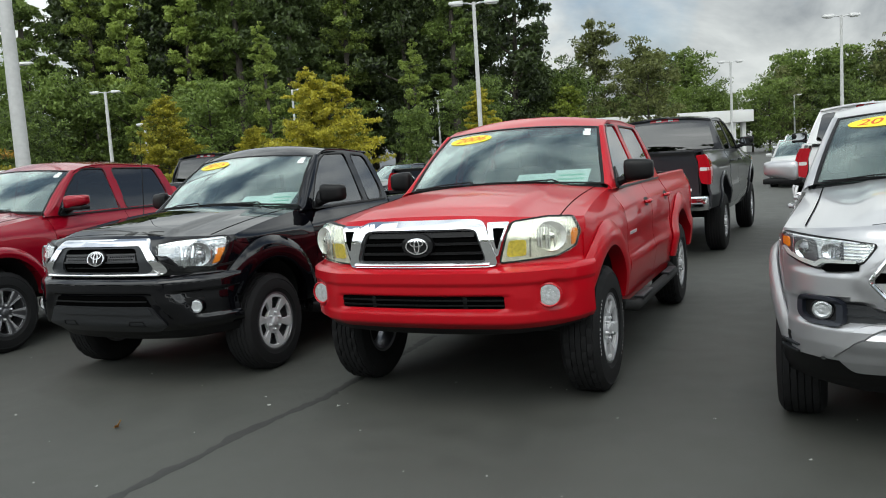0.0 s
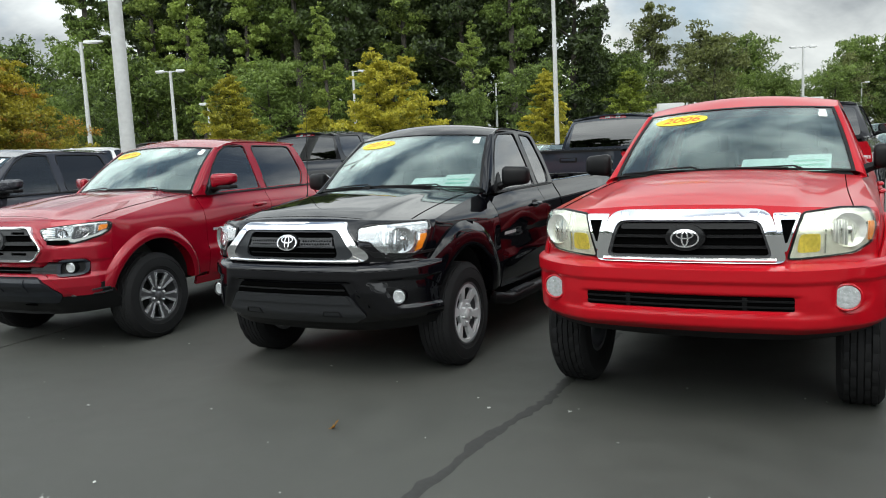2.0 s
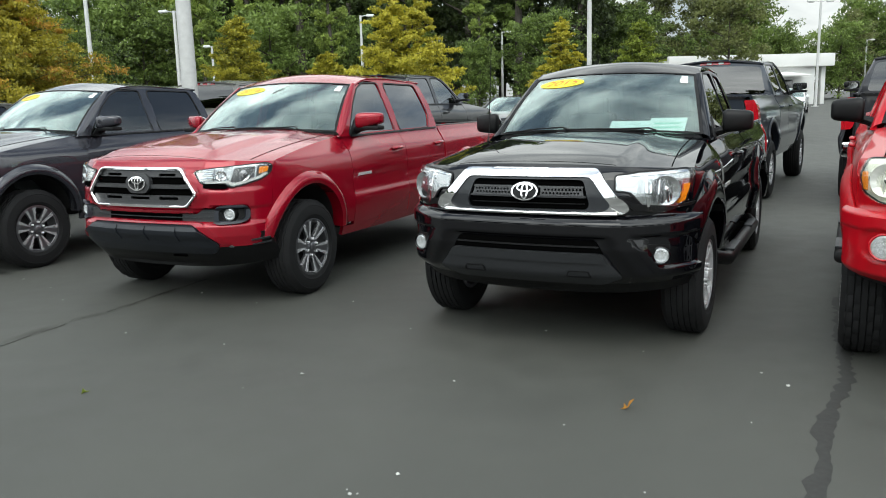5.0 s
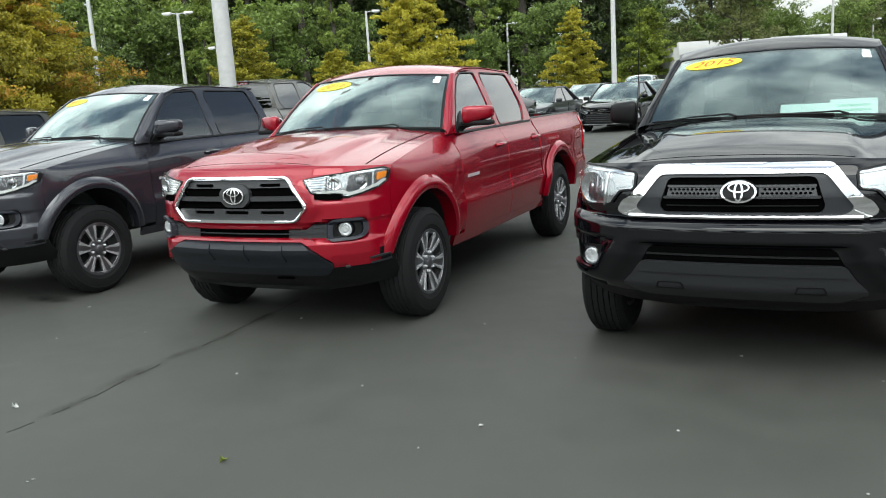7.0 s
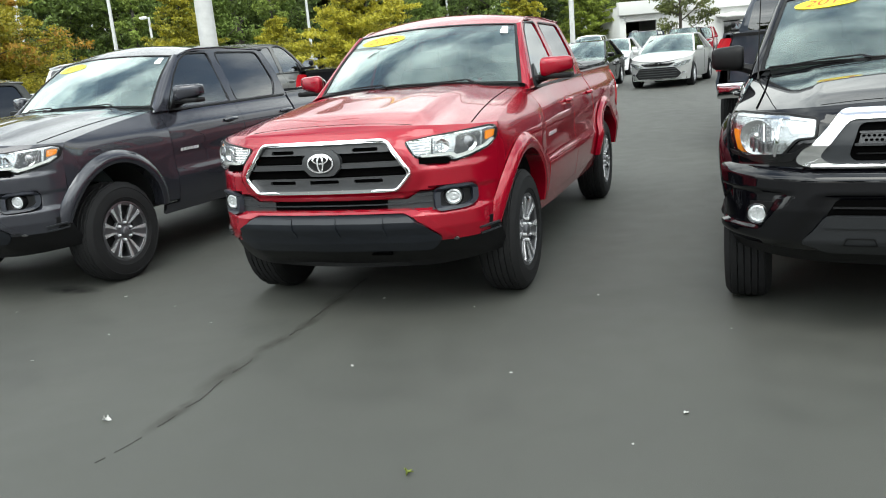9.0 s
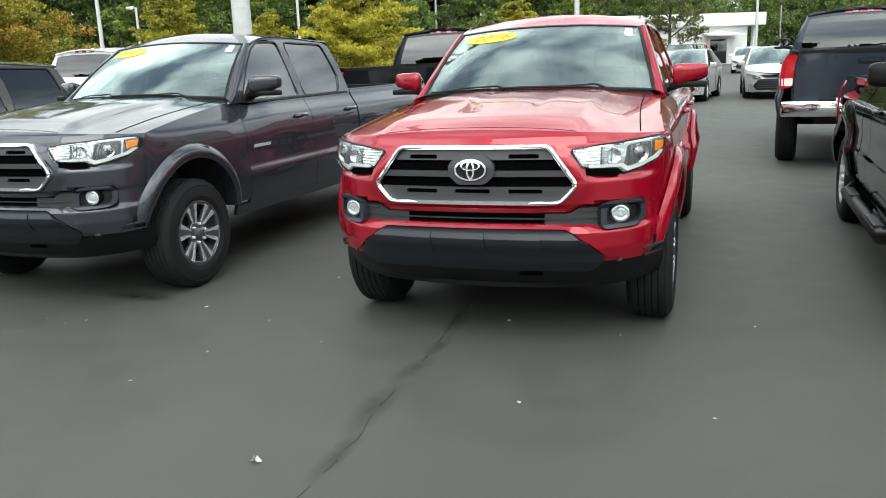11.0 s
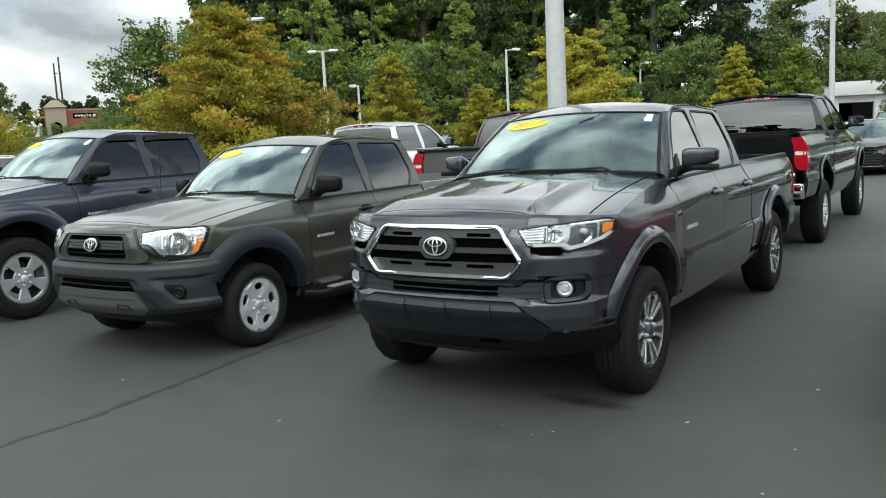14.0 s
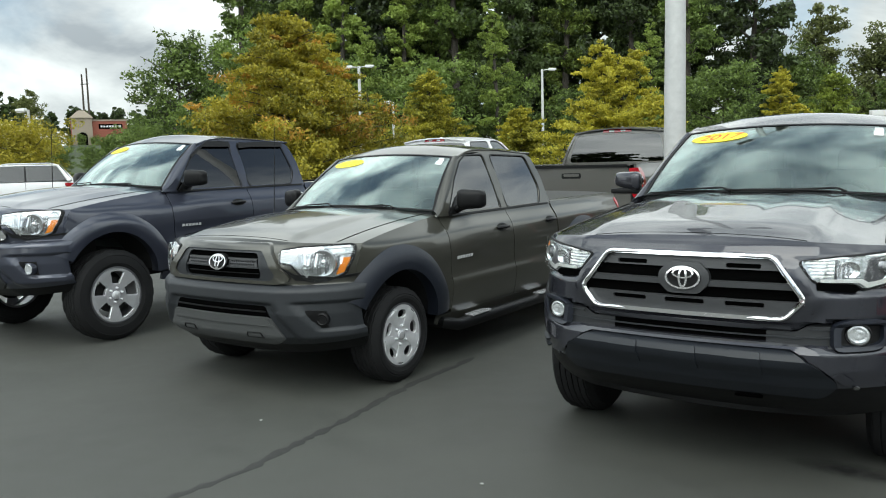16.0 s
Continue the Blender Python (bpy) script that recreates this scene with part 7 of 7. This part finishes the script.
# ---- buildings ----
def white_building():
    b = thing("building", "low white stucco dealership building with an open service bay", "building", pose(19.3, 76.5, 0.36, 0, 0, 6))
    wall = lambda n, x0, x1, y0, y1, z0, z1, mat=STUCCO: part(n, box_bm((x0 + x1) / 2, (y0 + y1) / 2, (z0 + z1) / 2, x1 - x0, y1 - y0, z1 - z0, 0.02), mat, b)
    wall("wall", 0, 0.6, 0, 10, 0, 4.2)
    wall("wall", 0.6, 3.6, 0, 0.3, 2.9, 4.2)
    wall("wall", 3.6, 14, 0, 0.3, 0, 4.2)
    wall("wall", 13.7, 14, 0.3, 10, 0, 4.2)
    wall("wall", 0.6, 13.7, 9.7, 10, 0, 4.2)
    # black wall paints the shade inside the open bay
    wall("bay_interior", 0.6, 3.6, 4.0, 4.2, 0, 2.9, BLACK_AND_SHADE)
    wall("roof", 0.0, 14, 0, 10, 4.2, 4.3, POLE)
    wall("parapet", -0.25, 15.6, -0.5, 0.0, 3.5, 4.65)
    wall("parapet", 15.3, 15.6, 0.0, 6.0, 3.5, 4.65)
    wall("canopy_soffit", 14, 15.3, 0.0, 6, 3.7, 3.9)
    wall("column", 14.8, 15.2, 0.3, 0.7, 0, 3.7)
    wall("door_frame", 10.0, 12.0, -0.06, -0.003, 0, 2.4, POLE)
    wall("glass_door", 10.15, 11.85, -0.09, -0.063, 0.1, 2.3, TINT)
    P = np.array([[(9.4 + 3.4 * s, -1.8 + 2.3 * t, 2.7 + 0.5 * t * (1 - abs(2 * s - 1) * 0.6)) for t in np.linspace(0, 1, 3)] for s in np.linspace(0, 1, 5)])
    link_mesh("entrance_canopy", *shell(P, 0.12), STUCCO, b)


def brick_building():
    b = thing("building", "red brick shop building with a tan tower roof", "building", pose(-129.0, 195.9, 7.4, 0, 0, 31) @ Matrix.Diagonal((1.35, 1.35, 1.35, 1)))
    part("wall", box_bm(5, 3, 2.6, 10, 6, 5.2, 0.02), BRICK_RED, b)
    part("parapet", box_bm(5, 3, 5.35, 10.2, 6.2, 0.3, 0.02), ROOF_TAN, b)
    part("tower", box_bm(2.0, 0.2, 2.9, 3.6, 2.0, 5.8, 0.02), ROOF_TAN, b)
    part("tower_roof", box_bm(2.0, 0.2, 6.5, 4.2, 2.6, 1.4, 0, lambda x, y, z: (x * (0.25 if z > 0 else 1), y * (0.25 if z > 0 else 1), z)), ROOF_TAN, b)
    # arch opening: its shade is a black plate on the tower
    part("archway", plate_bm([[(-0.9, 0), (0.9, 0), (0.9, 2.2)] + [(0.9 * math.cos(a), 2.2 + 0.9 * math.sin(a)) for a in np.linspace(0.3, math.pi - 0.3, 8)] + [(-0.9, 2.2)]], lambda u, v, h: (2.0 + u, -0.8 - h, v), 0.06, 0.02), BLACK_AND_SHADE, b)
    k = part("sign_board", box_bm(7.0, -0.05, 4.2, 4.2, 0.12, 0.9, 0.02), BLACK_AND_SHADE, b, "dark shop sign with pale unreadable lettering")
    for i in range(6):
        part("sign_bar", box_bm(5.4 + i * 0.5, -0.13, 4.2, 0.34, 0.04, 0.34, 0.01), CLEAR_WHITE, k)
    part("sign_bar", box_bm(8.6, -0.13, 4.2, 0.55, 0.04, 0.55, 0.15), CLEAR_WHITE, k)
    part("glass_door", box_bm(7.4, -0.03, 1.3, 1.6, 0.08, 2.4, 0.02), TINT, b)


def rise():
    """A broad low rise on which the shop stands."""
    rng = np.random.default_rng(4)
    vs, fs, n, k = [], [], 40, 12
    for j in range(k + 1):
        for i in range(n):
            a, q = 2 * math.pi * i / n, 1 - j / k
            vs.append((105 * q * math.cos(a), 70 * q * math.sin(a), 8.2 * smooth((1 - q) * 1.5) - 0.05 * (j == 0) + (rng.normal() * 0.08 if j else 0)))
    for j in range(k):
        for i in range(n):
            fs.append((j * n + i, j * n + (i + 1) % n, (j + 1) * n + (i + 1) % n, (j + 1) * n + i))
    ob = link_mesh("ground_rise", vs, fs, GRASS, None, "", 80)
    ob.matrix_basis = pose(-135, 215, 0)
    tagged(ob, "low grassy rise beyond the lot", "ground", kind="structure")


rise()
white_building()
brick_building()
pp = thing("power_pole", "thin twin steel power pole far away", "power pole", pose(-127, 200, 0))
for dx in (-0.5, 0.9):
    part("pole", tube_bm([(dx, 0, 0), (dx, 0, 26.5 if dx < 0 else 28)], [0.35, 0.2], 8), BARK, pp)
part("crossarm", box_bm(0.2, 0, 24, 2.2, 0.2, 0.2, 0.02), BARK, pp)
lt = thing("power_pylon", "far lattice power pylon", "power pylon", pose(-118, 260, 0))
for sx in (-1, 1):
    for sy in (-1, 1):
        part("leg", tube_bm([(sx * 3, sy * 3, 0), (sx * 0.6, sy * 0.6, 30)], 0.18, 6), POLE, lt)
for z, w_ in ((20, 8.0), (25, 6.5), (29, 4.5)):
    part("crossarm", box_bm(0, 0, z, w_, 0.4, 0.3, 0.02), POLE, lt)
for k in range(5):
    z0, z1 = 6 * k, 6 * k + 6
    h0, h1 = 3 - 0.08 * z0, 3 - 0.08 * z1
    part("brace", tube_bm([(-h0, -h0, z0), (h1, -h1, z1)], 0.12, 5), POLE, lt)
    part("brace", tube_bm([(h0, -h0, z0), (-h1, -h1, z1)], 0.12, 5), POLE, lt)


# ---- marks and litter on the asphalt ----
def crack(points, width, seed, label, mat=None, broken=0.0):
    rng = np.random.default_rng(seed)
    pts = []
    for a, b in zip(points, points[1:]):
        n = max(4, int(math.dist(a, b) / 0.045))
        for k in range(n):
            q = k / n
            pts.append((a[0] + (b[0] - a[0]) * q, a[1] + (b[1] - a[1]) * q))
    pts.append(points[-1])
    P = np.array(pts)
    d = np.gradient(P, axis=0)
    nrm = np.stack([-d[:, 1], d[:, 0]], 1) / np.linalg.norm(d, axis=1)[:, None]
    wob = np.cumsum(rng.normal(size=len(P)) * 0.006)
    wob -= np.linspace(wob[0], wob[-1], len(P))
    wd = width * (0.45 + 0.9 * rng.random(len(P)))
    c = P + nrm * wob[:, None]
    verts, faces = [], []
    for i, (p, q, w_) in enumerate(zip(c, nrm, wd)):
        e = 1 if 0 < i < len(P) - 1 else 0.1
        verts += [(*(p + q * w_ * e), 0.0005), (*(p + q * w_ * e * 0.5), 0.004), (*(p - q * w_ * e * 0.5), 0.004), (*(p - q * w_ * e), 0.0005)]
    gaps = np.convolve(rng.random(len(P) + 2), (0.3, 0.4, 0.3), "valid")
    for i in range(len(P) - 1):
        if gaps[i] < broken:
            continue
        for k in range(3):
            faces.append((4 * i + k, 4 * i + k + 1, 4 * i + 5 + k, 4 * i + 4 + k))
    return tagged(link_mesh("pavement_crack", verts, faces, mat or CRACK), label, "crack", kind="structure")


crack([(0.55, 2.2), (0.86, 2.94), (1.02, 3.26), (1.24, 3.70), (1.455, 4.10), (1.71, 4.46), (2.0, 5.2), (2.5, 6.3)], 0.042, 1, "filled dark crack in the asphalt")
crack([(-4.25, 4.2), (-3.98, 4.83), (-3.82, 5.08), (-3.72, 5.28), (-3.62, 5.55), (-3.57, 5.69), (-3.45, 5.98)], 0.004, 2, "thin jagged crack in the asphalt", CRACK_FINE, 0.43)
crack([(-3.28, 6.32), (-3.14, 6.66), (-3.08, 6.80), (-2.99, 7.05), (-2.8, 7.6)], 0.005, 7, "short jagged crack in the asphalt", CRACK_FINE, 0.42)
crack([(-9.2, 6.0), (-8.75, 7.0), (-8.60, 7.44), (-8.38, 7.83), (-8.20, 8.27), (-8.06, 8.70), (-7.92, 9.2), (-7.8, 9.5), (-7.4, 10.4)], 0.034, 3, "long dark crack in the asphalt")


def stain_material(name, color, amount):
    """Dirt soaked into the asphalt: a ragged patch that thins out towards its rim."""
    m = bpy.data.materials.new(name)
    m.use_nodes = True
    nt = m.node_tree
    N, L = nt.nodes.new, nt.links.new
    b, out = nt.nodes["Principled BSDF"], nt.nodes["Material Output"]
    b.inputs["Base Color"].default_value, b.inputs["Roughness"].default_value = (*color, 1), 0.8
    tc, fade, noise, info = N("ShaderNodeTexCoord"), N("ShaderNodeTexGradient"), N("ShaderNodeTexNoise"), N("ShaderNodeNewGeometry")
    fade.gradient_type = "SPHERICAL"
    noise.inputs["Scale"].default_value, noise.inputs["Detail"].default_value, noise.inputs["Roughness"].default_value = 9.0, 7, 0.65
    L(tc.outputs["Object"], fade.inputs["Vector"])
    L(info.outputs["Position"], noise.inputs["Vector"])
    mul, rng_ = N("ShaderNodeMath"), N("ShaderNodeMapRange")
    mul.operation = "MULTIPLY"
    L(fade.outputs["Fac"], mul.inputs[0])
    L(noise.outputs["Fac"], mul.inputs[1])
    rng_.inputs["From Min"].default_value, rng_.inputs["From Max"].default_value = 0.10, 0.50
    rng_.inputs["To Max"].default_value = amount
    L(mul.outputs[0], rng_.inputs["Value"])
    clear, mx = N("ShaderNodeBsdfTransparent"), N("ShaderNodeMixShader")
    L(rng_.outputs[0], mx.inputs[0])
    L(clear.outputs[0], mx.inputs[1])
    L(b.outputs[0], mx.inputs[2])
    L(mx.outputs[0], out.inputs[0])
    return m


DIRT_STAIN = stain_material("brown_dirt_stain", (0.027, 0.023, 0.017), 0.38)
OIL_STAIN = stain_material("dark_oil_stain", (0.010, 0.010, 0.010), 0.8)


def stain(x, y, a, b, turn, mat, label, z=0.003):
    ring = [(math.cos(t), math.sin(t), 0) for t in np.linspace(0, 2 * math.pi, 28, endpoint=False)]
    ob = link_mesh("asphalt_stain", [(0, 0, 0)] + ring, [(0, 1 + i, 1 + (i + 1) % 28) for i in range(28)], mat, None, "", 80)
    ob.matrix_basis = pose(x, y, z, 0, 0, turn) @ Matrix.Diagonal((a, b, 1, 1))
    return tagged(ob, label, "stain", "stains on the asphalt")


for i, (x, y, a, b, turn) in enumerate(((-3.02, 6.98, 0.34, 0.10, 68), (-3.17, 6.55, 0.26, 0.07, 62), (-3.34, 6.22, 0.30, 0.09, 54), (-3.55, 5.78, 0.44, 0.11, 66), (-3.72, 5.30, 0.34, 0.07, 64))):
    stain(x, y, a, b, turn, DIRT_STAIN, "brownish dirt stain along an asphalt crack", 0.003 + i * 0.0006)
stain(-5.20, 8.05, 0.42, 0.15, -28, OIL_STAIN, "dark oil stain before the grey pickup")
stain(0.9, 6.7, 0.34, 0.22, 40, OIL_STAIN, "dark oil drip stain between parked pickups")


def litter(name, x, y, size, mat, label, seed, curl=0.3):
    """A small torn or curled scrap lying on the asphalt."""
    rng = np.random.default_rng(seed)
    n = 9
    lobes = [1.25, 0.45, 1.05, 0.42, 1.2, 0.42, 1.0, 0.45, 0.3] if name == "dead_leaf" else [1.0] * n
    rim = [(lobes[i] * size * (0.6 + 0.6 * rng.random()) * math.cos(2 * math.pi * i / n), lobes[i] * size * (0.5 + 0.5 * rng.random()) * math.sin(2 * math.pi * i / n)) for i in range(n)]
    verts = [(0, 0, size * 0.12 + 0.003)] + [(u, v, 0.003 + abs(rng.normal()) * curl * size) for u, v in rim]
    verts += [(a, b, max(0.0005, c - 0.0015)) for a, b, c in verts]
    k = n + 1
    faces = [(0, 1 + i, 1 + (i + 1) % n) for i in range(n)] + [(k, k + 1 + (i + 1) % n, k + 1 + i) for i in range(n)] + [(1 + i, k + 1 + i, k + 1 + (i + 1) % n, 1 + (i + 1) % n) for i in range(n)]
    ob = link_mesh(name, verts, faces, mat, None, "", 80)
    ob.matrix_basis = pose(x, y, 0, 0, 0, float(rng.random() * 360))
    return tagged(ob, label, name.replace("_", " "), "litter on the asphalt")


litter("dead_leaf", 0.384, 4.072, 0.042, LEAF_DRY, "curled orange dead leaf on the asphalt", 1, 0.5)
litter("dead_leaf", -2.615, 4.469, 0.030, LEAF_LIME, "crumpled yellow-green leaf on the asphalt", 2, 0.5)
litter("dead_leaf", -4.047, 5.316, 0.034, SCRAP, "pale crumpled leaf on the asphalt", 3, 0.5)
SCRAPS = ((1.816, 4.225), (1.321, 4.353), (-2.876, 5.697), (-1.418, 4.713), (-3.772, 8.226), (-4.663, 7.657), (-4.822, 6.346), (-7.083, 7.740), (-8.604, 8.672), (-2.699, 6.908))
for i, (x, y) in enumerate(SCRAPS):
    litter("paper_scrap", x, y, 0.014, SCRAP, "tiny white scrap lying on the asphalt", 10 + i)
rs = random.Random(8)
for i in range(60):
    s_ = rs.uniform(-3.2, 9.5)
    t_ = rs.uniform(0.0, 4.0)
    litter("paper_scrap", 2.6 - 0.9 * s_ - 0.44 * t_ + 0.6, 4.6 + 0.42 * s_ - 0.9 * t_ - 0.2, rs.uniform(0.005, 0.011), SCRAP, "tiny white scrap lying on the asphalt", 100 + i)
